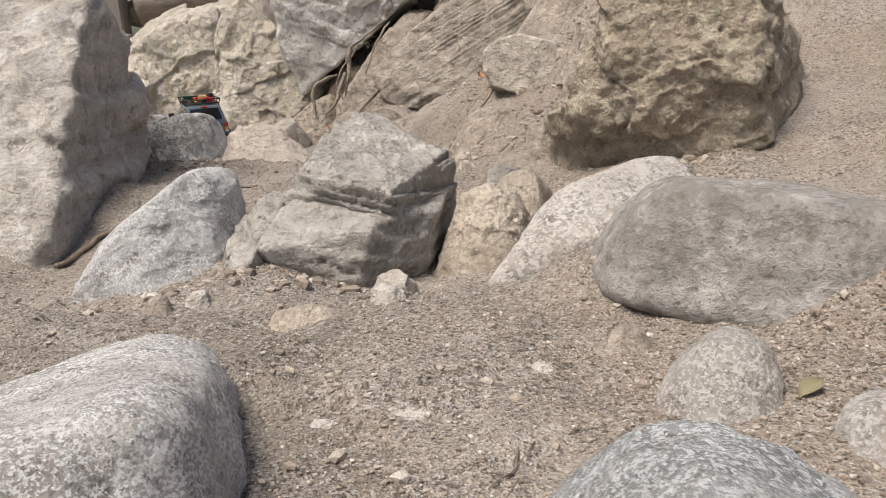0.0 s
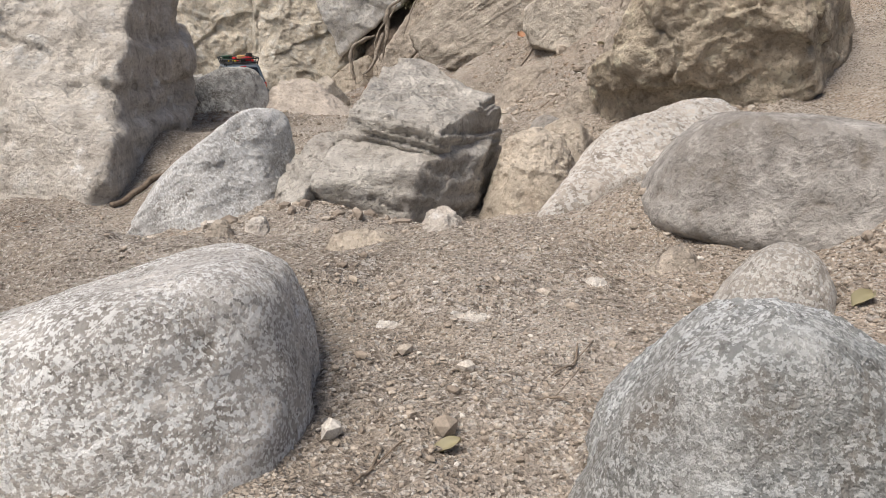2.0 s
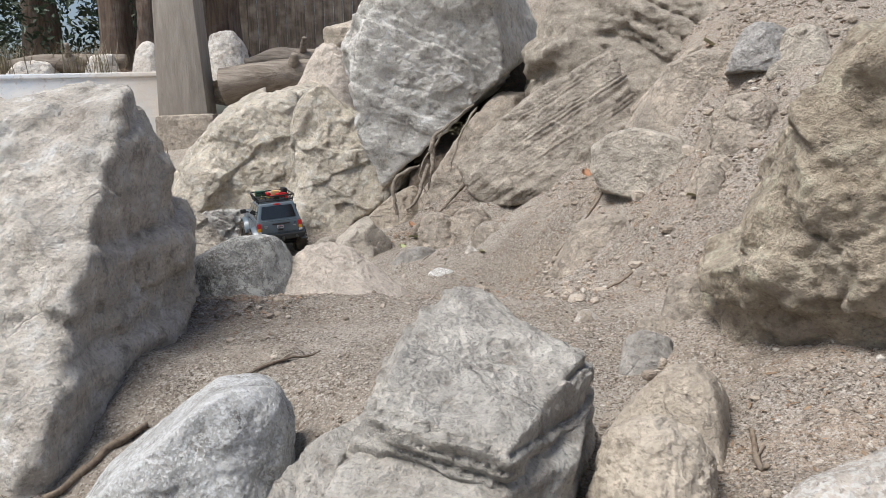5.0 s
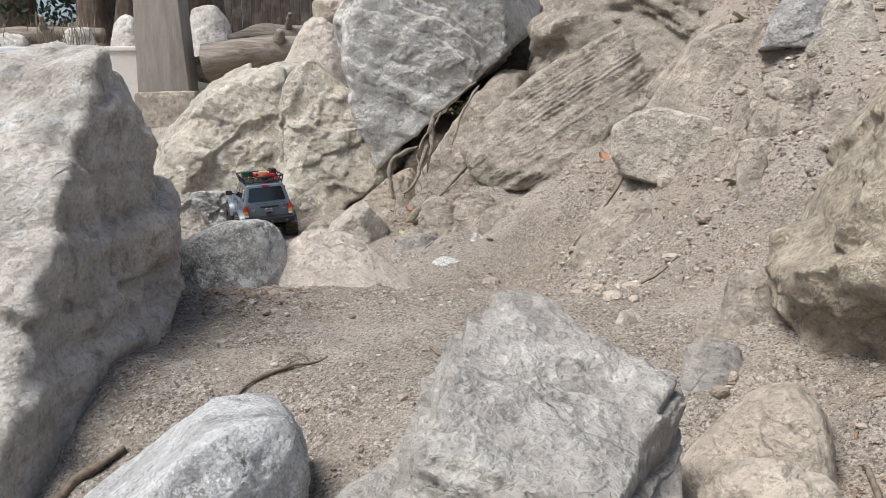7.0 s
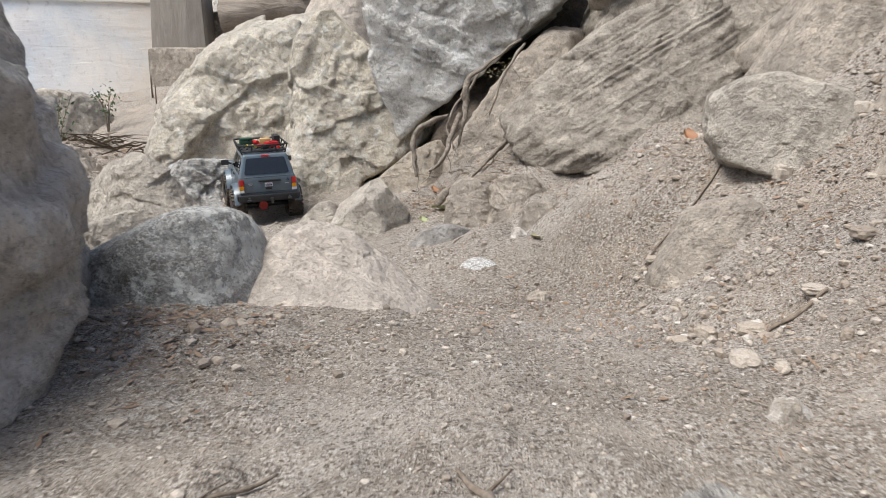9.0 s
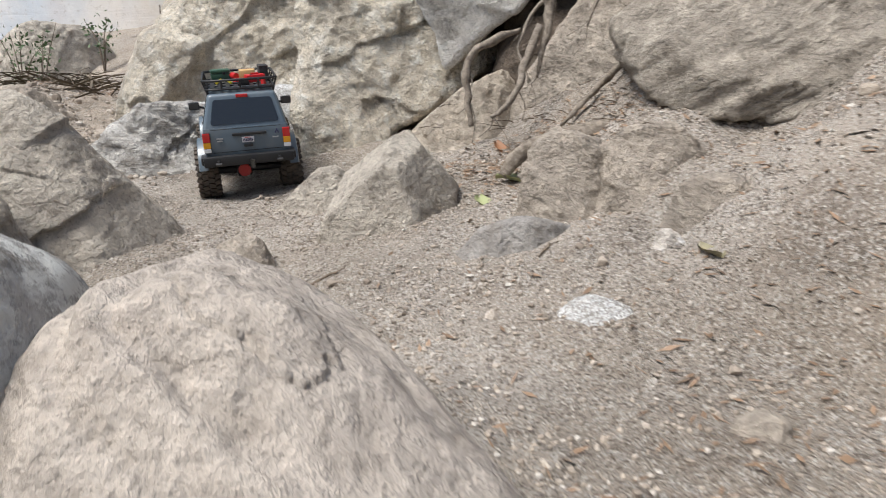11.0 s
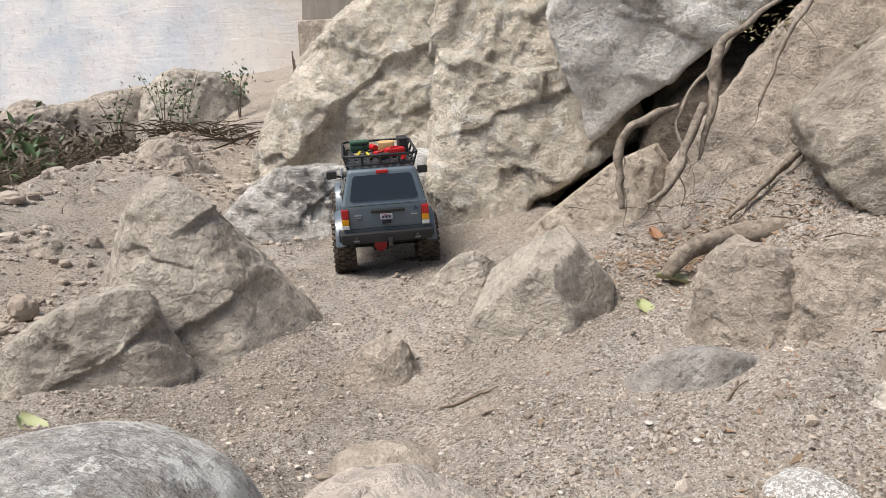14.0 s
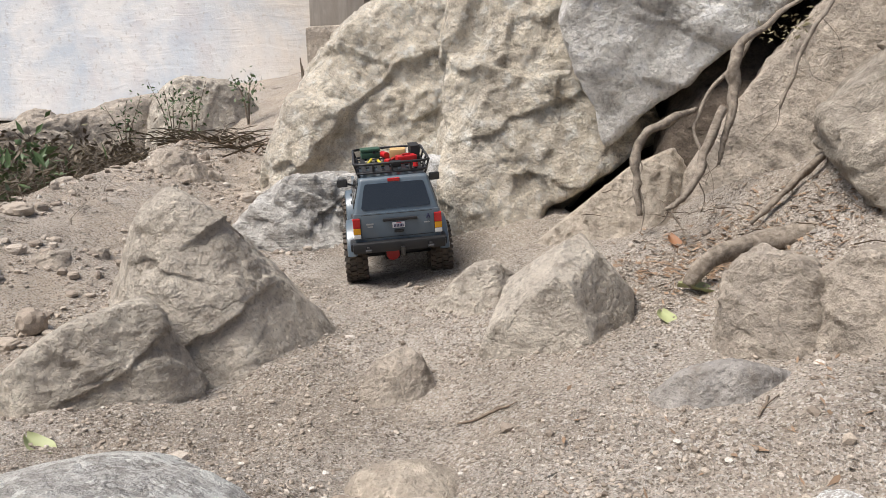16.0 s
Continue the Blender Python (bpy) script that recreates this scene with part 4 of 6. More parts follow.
rock("quartz_stone", (0.125, 0.772, 0.010), [(167, 21, 0.017), (143, 65, 0.016), (26, 70, 0.019), (-8, 8, 0.019), (-99, 35, 0.013), (-144, 30, 0.014), (-54, 30, 0.014), (-99, 65, 0.012), (81, 40, 0.013), (81, 20, 0.02), (-180, -90, 0.05)],
     QUARTZ, "small white quartz stone on the sand", sharp=7, rough=0.04, ridged=0.3, strata=0, fine=5)
rock("quartz_stone", (0.052, 1.807, 0.015), [(161, 17, 0.013), (124, 63, 0.013), (7, 47, 0.016), (-104, 35, 0.012), (-149, 30, 0.013), (-59, 30, 0.013), (-104, 65, 0.012), (76, 40, 0.012), (76, 20, 0.012), (-180, -90, 0.058)],
     QUARTZ, "small white quartz stone on the sand", sharp=7, rough=0.04, ridged=0.3, strata=0, fine=5)
rock("quartz_stone", (-0.140, 0.746, 0.000), [(-177, 32, 0.031), (125, 75, 0.013), (40, 65, 0.016), (14, 25, 0.035), (-80, 35, 0.031), (-125, 30, 0.033), (-35, 30, 0.033), (-80, 65, 0.02), (100, 40, 0.032), (100, 20, 0.04), (-180, -90, 0.051)],
     TAN, "angular tan boulder at the foot of the climb", sharp=5, rough=0.03, ridged=0.4, strata=0, fine=6)
rock("speckled_stone", (-0.318, 2.760, -0.108), [(162, 15, 0.045), (133, 49, 0.032), (55, 61, 0.030), (-5, 16, 0.05), (-102, 35, 0.034), (-147, 30, 0.045), (-57, 30, 0.045), (-102, 65, 0.030), (78, 20, 0.04), (-180, -90, 0.057)],
     GRANITE, "white speckled granite stone sunk level with the gravel", sharp=7, rough=0.02, ridged=0, strata=0, fine=5)
rock("tan_boulder", (-0.750, 2.755, -0.180), [(170, 20, 0.07), (120, 60, 0.055), (30, 55, 0.06), (-10, 15, 0.075), (-75, 35, 0.055), (-120, 30, 0.06), (-30, 30, 0.06), (-75, 65, 0.05), (100, 20, 0.06), (-180, -90, 0.06)],
     TAN, "low rounded tan boulder half sunk in the gravel", sharp=9, rough=0.014, ridged=0.2, strata=0, fine=5)
rock("quartz_stone", (-0.235, 2.893, -0.042), [(166, 6, 0.012), (133, 54, 0.012), (15, 48, 0.014), (-102, 35, 0.012), (-147, 30, 0.012), (-57, 30, 0.012), (-102, 65, 0.012), (78, 40, 0.012), (78, 20, 0.012), (-180, -90, 0.055)],
     QUARTZ, "small white quartz stone on the sand", sharp=7, rough=0.04, ridged=0.3, strata=0, fine=5)
# Added backing shuts out sky; its dark earth colour deepens the cleft's shade.
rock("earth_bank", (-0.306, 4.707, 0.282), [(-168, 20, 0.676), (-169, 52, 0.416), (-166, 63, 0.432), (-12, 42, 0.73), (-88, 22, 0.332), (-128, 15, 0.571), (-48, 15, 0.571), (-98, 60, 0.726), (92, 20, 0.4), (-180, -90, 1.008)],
     DARK_EARTH, "dark earth backing added behind the cleft roots", sharp=6, rough=0.03, ridged=0.5, strata=0, fine=5)
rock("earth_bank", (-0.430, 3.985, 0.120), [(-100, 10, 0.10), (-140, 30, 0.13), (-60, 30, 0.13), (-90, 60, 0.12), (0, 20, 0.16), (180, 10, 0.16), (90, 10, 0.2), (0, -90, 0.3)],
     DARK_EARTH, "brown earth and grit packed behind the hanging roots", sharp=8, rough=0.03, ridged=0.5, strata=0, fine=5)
rock("cliff_rock", (1.065, 4.623, 0.840), [(176, 31, 0.594), (-161, 72, 0.275), (-89, 79, 0.238), (-27, 8, 0.533), (-108, 22, 0.306), (-148, 15, 0.519), (-68, 15, 0.519), (-118, 60, 0.31), (72, 20, 0.4), (-180, -90, 0.645)],
     CLIFF, "tan rock face above the dirt slope", sharp=9, rough=0.02, ridged=0.8, strata=0.006, fine=5)
rock("rock_face", (-0.319, 3.979, 0.176), [(176, 32, 0.091), (177, 41, 0.11), (-63, 83, 0.328), (-13, -2, 0.281), (-94, 20, 0.173), (-134, 20, 0.259), (-54, 20, 0.259), (86, 20, 0.3), (-180, -90, 0.714)],
     DUSTY, "smooth dusty rock face below the cleft", sharp=16, rough=0.012, ridged=0.25, strata=0.004, fine=6)
rock("rock_face", (-0.673, 3.802, 0.008), [(176, 48, 0.012), (170, 61, 0.022), (8, 35, 0.155), (1, -2, 0.167), (-83, 22, 0.107), (-123, 15, 0.143), (-43, 15, 0.143), (-93, 60, 0.13), (97, 20, 0.2), (-180, -90, 0.274)],
     TAN, "cracked tan rock behind the hanging roots", sharp=18, rough=0.016, ridged=0.4, strata=0, fine=6)
rock("quartz_stone", (-0.046, 0.525, -0.003), [(175, 26, 0.012), (120, 69, 0.012), (13, 25, 0.012), (-86, 35, 0.012), (-131, 30, 0.012), (-41, 30, 0.012), (-86, 65, 0.012), (94, 40, 0.012), (94, 20, 0.015), (-180, -90, 0.043)],
     QUARTZ, "small white quartz stone on the sand", sharp=7, rough=0.04, ridged=0.3, strata=0, fine=5)
rock("quartz_stone", (0.083, 0.586, 0.005), [(163, 29, 0.012), (114, 70, 0.012), (0, 26, 0.012), (-98, 35, 0.012), (-143, 30, 0.012), (-53, 30, 0.012), (-98, 65, 0.012), (82, 40, 0.012), (82, 20, 0.012), (-180, -90, 0.044)],
     QUARTZ, "small white quartz stone on the sand", sharp=7, rough=0.04, ridged=0.3, strata=0, fine=5)
rock("quartz_stone", (-0.277, 0.819, -0.005), [(-169, 29, 0.012), (151, 73, 0.013), (19, 9, 0.012), (-73, 35, 0.012), (-118, 30, 0.012), (-28, 30, 0.012), (-73, 65, 0.012), (107, 40, 0.013), (107, 20, 0.015), (-180, -90, 0.051)],
     QUARTZ, "small white quartz stone on the sand", sharp=7, rough=0.04, ridged=0.3, strata=0, fine=5)
rock("small_stone", (-0.312, 0.791, -0.002), [(-168, 33, 0.012), (115, 77, 0.012), (24, 17, 0.012), (-70, 35, 0.015), (-115, 30, 0.014), (-25, 30, 0.014), (-70, 65, 0.012), (110, 40, 0.016), (110, 20, 0.02), (-180, -90, 0.057)],
     DUSTY, "small sandy stone on the slope", sharp=7, rough=0.03, ridged=0.3, strata=0, fine=5)
rock("small_stone", (0.167, 0.644, 0.019), [(155, 38, 0.012), (104, 74, 0.012), (-2, 42, 0.012), (-104, 35, 0.015), (-149, 30, 0.017), (-59, 30, 0.017), (-104, 65, 0.012), (76, 40, 0.016), (76, 20, 0.02), (-180, -90, 0.054)],
     DUSTY, "small sandy stone on the slope", sharp=7, rough=0.03, ridged=0.3, strata=0, fine=5)
rock("small_stone", (0.156, 2.545, 0.081), [(166, 28, 0.061), (146, 70, 0.033), (30, 78, 0.039), (-11, 18, 0.094), (-101, 35, 0.043), (-146, 30, 0.068), (-56, 30, 0.068), (-101, 65, 0.04), (79, 40, 0.045), (79, 20, 0.06), (-180, -90, 0.142)],
     DUSTY, "small sandy stone on the slope", sharp=7, rough=0.03, ridged=0.3, strata=0, fine=5)
rock("small_stone", (0.396, 2.315, 0.229), [(160, -2, 0.03), (143, 78, 0.04), (-19, 38, 0.029), (-23, 1, 0.031), (-112, 35, 0.037), (-157, 30, 0.036), (-67, 30, 0.036), (-112, 65, 0.041), (68, 40, 0.041), (68, 20, 0.05), (-180, -90, 0.1)],
     DUSTY, "small sandy stone on the slope", sharp=7, rough=0.03, ridged=0.3, strata=0, fine=5)
rock("small_stone", (0.130, 1.590, 0.026), [(163, 6, 0.034), (135, 59, 0.024), (34, 70, 0.022), (-16, 10, 0.038), (-107, 35, 0.026), (-152, 30, 0.030), (-62, 30, 0.030), (73, 20, 0.04), (-180, -90, 0.072)],
     SMOOTH, "smooth blue-grey stone half sunk in the dirt", sharp=8, rough=0.02, ridged=0.1, strata=0, fine=5)
rock("small_stone", (0.515, 2.501, 0.354), [(159, 0, 0.074), (161, 59, 0.066), (-28, 68, 0.055), (-25, 7, 0.067), (-113, 22, 0.063), (-153, 15, 0.071), (-73, 15, 0.071), (-123, 60, 0.075), (67, 20, 0.08), (-180, -90, 0.139)],
     DUSTY, "pale dusty boulder half buried in the hillside", sharp=16, rough=0.02, ridged=0.4, strata=0, fine=6)
rock("small_stone", (-0.168, 2.947, 0.006), [(161, 22, 0.046), (133, 62, 0.026), (63, 74, 0.024), (-15, 9, 0.048), (-105, 22, 0.03), (-145, 15, 0.046), (-65, 15, 0.046), (-115, 60, 0.03), (75, 20, 0.04), (-180, -90, 0.094)],
     DUSTY, "dusty tan boulder at the foot of the slope", sharp=18, rough=0.014, ridged=0.25, strata=0.003, fine=6)
rock("small_stone", (-0.183, 2.543, -0.100), [(164, 7, 0.021), (131, 49, 0.013), (45, 60, 0.015), (-13, 7, 0.024), (-104, 35, 0.017), (-149, 30, 0.02), (-59, 30, 0.02), (-104, 65, 0.015), (76, 40, 0.018), (76, 20, 0.02), (-180, -90, 0.053)],
     DUSTY, "small sandy stone on the slope", sharp=7, rough=0.03, ridged=0.3, strata=0, fine=5)
rock("hillside_rock", (0.462, 2.839, 0.518), [(169, 34, 0.073), (177, 68, 0.044), (-52, 81, 0.053), (-20, 19, 0.106), (-106, 22, 0.053), (-146, 15, 0.085), (-66, 15, 0.085), (-116, 60, 0.066), (74, 20, 0.1), (-180, -90, 0.235)],
     DUSTY, "pale dusty boulder half buried in the hillside", sharp=16, rough=0.02, ridged=0.4, strata=0, fine=6)
rock("hillside_rock", (0.532, 2.531, 0.384), [(163, 32, 0.061), (-171, 86, 0.044), (-23, 48, 0.052), (-110, 22, 0.043), (-150, 15, 0.06), (-70, 15, 0.06), (-120, 60, 0.054), (70, 20, 0.08), (-180, -90, 0.144)],
     DUSTY, "dusty angular tan boulder beside the slope", sharp=22, rough=0.014, ridged=0.3, strata=0.004, fine=6)
rock("small_stone", (0.418, 2.370, 0.249), [(161, 26, 0.039), (143, 82, 0.029), (-16, 45, 0.037), (-108, 22, 0.032), (-148, 15, 0.041), (-68, 15, 0.041), (-118, 60, 0.038), (72, 20, 0.05), (-180, -90, 0.11)],
     DUSTY, "small sandy stone on the slope", sharp=7, rough=0.03, ridged=0.3, strata=0, fine=5)
rock("small_stone", (0.053, 1.805, 0.016), [(162, 27, 0.013), (110, 72, 0.012), (-1, 30, 0.013), (-100, 35, 0.012), (-145, 30, 0.012), (-55, 30, 0.012), (-100, 65, 0.012), (80, 40, 0.012), (80, 20, 0.015), (-180, -90, 0.059)],
     DUSTY, "small sandy stone on the slope", sharp=7, rough=0.03, ridged=0.3, strata=0, fine=5)
rock("small_stone", (0.576, 2.278, 0.345), [(157, 16, 0.033), (160, 83, 0.027), (-25, 38, 0.028), (-114, 35, 0.027), (-159, 30, 0.031), (-69, 30, 0.031), (-114, 65, 0.027), (66, 40, 0.029), (66, 20, 0.04), (-180, -90, 0.09)],
     DUSTY, "small sandy stone on the slope", sharp=7, rough=0.03, ridged=0.3, strata=0, fine=5)
rock("small_stone", (0.328, 1.875, 0.100), [(155, 22, 0.017), (112, 76, 0.013), (-14, 35, 0.014), (-111, 35, 0.012), (-156, 30, 0.015), (-66, 30, 0.015), (-111, 65, 0.013), (69, 40, 0.012), (69, 20, 0.02), (-180, -90, 0.066)],
     DUSTY, "small sandy stone on the slope", sharp=7, rough=0.03, ridged=0.3, strata=0, fine=5)


rock("quartz_stone", (-0.066, 0.975, -0.034), [(170, 20, 0.024), (130, 60, 0.020), (20, 50, 0.022), (-20, 10, 0.023), (-100, 30, 0.018), (-60, 60, 0.020), (80, 20, 0.02), (0, -90, 0.03)],
     QUARTZ, "white angular quartz stone in front of the layered rock", sharp=18, rough=0.02, ridged=0.3, strata=0, fine=5)


for x, y, r, turn in ((-0.052, 0.535, 0.022, 10), (-0.026, 0.516, 0.020, 60), (-0.070, 0.560, 0.013, 150), (-0.086, 0.515, 0.011, 30), (-0.015, 0.548, 0.014, 200)):
    z = float(ground_height(np.array([x]), np.array([y]))[0])
    rock("quartz_stone", (x, y, z - 0.008), [(turn, 15, r), (turn + 70, 40, 0.7 * r), (turn + 150, 20, 1.1 * r), (turn + 215, 35, 0.7 * r), (turn + 290, 25, 0.8 * r), (turn + 30, 75, 0.55 * r), (turn + 190, 70, 0.6 * r), (0, -90, 0.02)],
         QUARTZ, "white quartz outcrop breaking through the sand", sharp=14, rough=0.04, ridged=0.4, strata=0, fine=5)


# ---- behind the trail ----
def thing(name, label, category, m=None, group="", kind=""):
    ob = new(name)
    ob.empty_display_size = 0.05
    if m is not None:
        ob.matrix_world = m
    return tagged(ob, label, category, group, kind)


def retaining_wall():
    back = thing("wall_back", "low whitewashed concrete wall with board marks", "wall", pose(-3.70, 8.14, 0.30, 0, 0, 10), kind="structure")
    part("face", box((5.2, 0.34, 1.24), (-2.6, 0.17, 0.02), 0.03), PLASTER, back)
    part("coping", box((5.24, 0.38, 0.05), (-2.6, 0.17, 0.635), 0.012), PLASTER, back)


def fence_post():
    post = thing("wooden_post", "broad weathered wooden post at the end of the white wall", "post", pose(-3.42, 7.92, 0.50, 0, -1, 4))
    bm = bmesh.new()
    bmesh.ops.create_grid(bm, x_segments=6, y_segments=6, size=0.5)
    bm.clear()
    box((0.50, 0.30, 2.4), (0, 0, 1.2), 0.02, bm=bm)
    for v in bm.verts:
        k = 1 - 0.20 * v.co.z / 1.2
        v.co.x *= max(k, 0.6)
    smooth(part("shaft", bm, POST_WOOD, post))
    part("footing", box((0.60, 0.40, 0.50), (0.02, 0, -0.24), 0.05), DUSTY, post, "dusty stone footing")


def dead_log(name, label, a, b, radii, seed):
    log = thing(name, label, "log", Matrix.Translation(a))
    p = bend([(0, 0, 0), tuple((Vector(b) - Vector(a)) * 0.35 + Vector((0, 0, 0.03))), tuple((Vector(b) - Vector(a)) * 0.7), tuple(Vector(b) - Vector(a))], 8)
    tube_part("stem", p, radii, LOG_WOOD, log, 16, 0.28, seed)
    tube_part("stub", bend([p[12], p[12] + (0.05, -0.1, 0.12), p[12] + (0.08, -0.16, 0.2)], 4), [radii[1] * 0.4, radii[1] * 0.2], LOG_WOOD, log, 8, 0.3, seed + 1)


def tree(at, height, r, seed, lean=0.0):
    rnd = random.Random(seed)
    t = thing("tree", "old tree with flared roots and a dark crown", "tree", Matrix.Translation(at), "trees round the trail")
    trunk = bend([(0, 0, -0.2), (0.02 * lean, 0, 0.4), (lean * 0.3, 0, height * 0.5), (lean, 0.1, height)], 7)
    tube_part("trunk", trunk, [r * 1.9, r * 1.1, r, r * 0.9, r * 0.75, r * 0.6], BARK, t, 18, 0.35, seed)
    for k in range(5):
        a = rnd.uniform(0, 6.28)
        tube_part("root", bend([(0.5 * r * math.cos(a), 0.5 * r * math.sin(a), 0.35), (1.4 * r * math.cos(a), 1.4 * r * math.sin(a), 0.1), (3 * r * math.cos(a + 0.3), 3 * r * math.sin(a + 0.3), -0.1)], 5), [r * 0.5, r * 0.35, r * 0.12], BARK, t, 8, 0.3, seed + k)
    tips = []
    for k in range(6):
        a, s = 1.05 * k + rnd.uniform(-0.3, 0.3), trunk[int(len(trunk) * rnd.uniform(0.6, 0.97))]
        e = s + np.array((math.cos(a) * 1.3, math.sin(a) * 1.3, rnd.uniform(0.4, 1.1)))
        limb = bend([s, (s + e) / 2 + (0, 0, 0.15), e], 4)
        tube_part("limb", limb, [r * 0.4, r * 0.25, r * 0.08], BARK, t, 7, 0.2, seed + 40 + k)
        tips += list(limb[3:])
    foliage("crown", tips, 900, 0.55, 0.10, DARK_LEAF, seed, t)


def foliage(name, centres, count, reach, size, leaf, seed, parent=None):
    """Many small pointed leaves scattered round the centres."""
    rng = np.random.default_rng(seed)
    c = np.asarray(centres)[rng.integers(0, len(centres), count)] + rng.normal(0, reach * 0.5, (count, 3))
    u = rng.normal(size=(count, 3))
    u /= np.linalg.norm(u, axis=1)[:, None]
    w = np.cross(u, rng.normal(size=(count, 3)))
    w /= np.linalg.norm(w, axis=1)[:, None]
    n = np.cross(u, w)
    s = (size * rng.uniform(0.5, 1.2, count))[:, None]
    v = np.stack([c - u * s, c + w * s * 0.4 + n * s * 0.1, c + u * s, c - w * s * 0.4 + n * s * 0.1], 1).reshape(-1, 3)
    i = np.arange(count)[:, None] * 4
    t = np.concatenate([i + np.array([[0, 1, 2]]), i + np.array([[0, 2, 3]])])
    ob = new(name, mesh_tris(name, v, t, leaf, False))
    ob.parent = parent
    return ob


retaining_wall()
fence_post()
dead_log("fallen_log", "long grey fallen log lying beside the post", (-3.05, 7.95, 0.78), (-1.75, 8.2, 0.92), [0.20, 0.19, 0.17, 0.15], 3)
dead_log("fallen_log", "weathered log lying on top of the white wall", (-5.9, 8.75, 1.10), (-4.55, 8.9, 1.14), [0.09, 0.11, 0.10, 0.07], 5)
dead_log("driftwood", "broken branch lying below the white wall", (-3.45, 6.45, 0.0), (-2.75, 6.75, 0.10), [0.018, 0.022, 0.016, 0.008], 9)
dead_log("driftwood", "broken branch lying below the white wall", (-3.2, 6.25, -0.05), (-2.7, 6.5, 0.06), [0.012, 0.014, 0.010, 0.006], 10)
dead_log("driftwood", "pale broken driftwood on the bank", (-3.0, 8.5, 1.02), (-1.9, 8.8, 1.12), [0.10, 0.12, 0.09, 0.05], 8)
tree((-4.93, 9.45, 1.02), 3.2, 0.19, 21, 0.05)
tree((-4.52, 9.35, 1.02), 3.0, 0.10, 22, 0.15)
tree((-3.9, 10.3, 1.1), 3.4, 0.22, 23, -0.1)
tree((-7.2, 11.5, 1.2), 4.0, 0.25, 24, 0.2)
tree((-9.5, 10.2, 1.1), 3.8, 0.22, 25, -0.2)
for k, (x, y) in enumerate(((0.1, -4.6), (1.9, -5.2), (-7.5, -3.0), (4.2, -3.6), (0.9, -7.0))):
    tree((x, y, float(ground_height(np.array(x), np.array(y)))), 7.5, 0.16, 30 + k, 0.3)


def far_bank():
    """The bank on top of the wall, level with its coping."""
    xs, ys = np.linspace(-14, 1.5, 120), np.linspace(0, 9, 60)
    gx, gy = np.meshgrid(xs, ys)
    y = 8.38 + 0.17 * (gx + 3.7) + gy
    p = np.stack([gx.ravel() * 1.6, y.ravel() * 1.6, 0 * gx.ravel()], -1)
    z = 0.88 + 0.10 * step(0, 1.5, gy.ravel()) + 0.10 * fractal(p, 61, 4) + 0.2 * step(-3.5, -1.5, gx.ravel())
    v = np.stack([gx.ravel(), y.ravel(), z], -1)
    i = (np.arange(59)[:, None] * 120 + np.arange(119)[None]).ravel()
    tagged(new("bank", mesh_tris("bank", v, np.stack([i, i + 1, i + 121, i + 120], -1), SOIL)), "dusty bank of earth above the white wall", "ground", kind="structure")


far_bank()


def board_fence():
    f = thing("board_fence", "dark brown board fence behind the bank", "fence", pose(-6.5, 12.2, 0.9, 0, 0, 6))
    rnd = random.Random(4)
    for i in range(60):
        part("board", box((0.145, 0.03, 2.6 + rnd.uniform(-0.05, 0.05)), (i * 0.15, rnd.uniform(-0.01, 0.01), 1.3), 0.004, segments=1), FENCE_WOOD, f)
    part("rail", box((9, 0.05, 0.10), (4.4, 0.05, 0.6), 0.005), FENCE_WOOD, f)


board_fence()
rng = np.random.default_rng(5)
hedge_spots = np.stack([rng.uniform(-16, -5.2, 160), rng.uniform(10.8, 14, 160), rng.uniform(1.2, 4.6, 160)], -1)
tagged(foliage("hedge", hedge_spots, 26000, 0.7, 0.075, DARK_LEAF, 6), "dark green thicket behind the trees", "bushes", kind="stuff")


def grass_patch(name, label, centres, count, tall, seed, blade, sprawl=0.45):
    rng = np.random.default_rng(seed)
    c = np.asarray(centres)[rng.integers(0, len(centres), count)] + np.concatenate([rng.normal(0, 0.14, (count, 2)), np.zeros((count, 1))], 1)
    a, h = rng.uniform(0, 6.28, count), tall * rng.uniform(0.4, 1.2, count)
    out = np.stack([np.cos(a), np.sin(a), 0 * a], -1)
    side = np.stack([-np.sin(a), np.cos(a), 0 * a], -1) * 0.004 * (tall / 0.3)
    up = np.array((0, 0, 1.0))
    mid = c + out * (h * 0.15)[:, None] + up * (h * 0.6)[:, None]
    tip = c + out * (h * rng.uniform(0.4, 1.6, count) * sprawl)[:, None] + up * h[:, None]
    v = np.stack([c - side, c + side, mid + side * 0.8, mid - side * 0.8, tip], 1).reshape(-1, 3)
    i = np.arange(count)[:, None] * 5
    t = np.concatenate([i + np.array([[0, 1, 2]]), i + np.array([[0, 2, 3]]), i + np.array([[3, 2, 4]])])
    tagged(new(name, mesh_tris(name, v, t, blade, False)), label, "grass", kind="stuff")


rng = np.random.default_rng(7)
grass_patch("dry_grass", "tall dry grass along the bank", np.stack([rng.uniform(-9, -4.4, 40), rng.uniform(8.4, 10, 40), np.full(40, 0.95)], -1), 3500, 0.40, 8, DRY_GRASS)


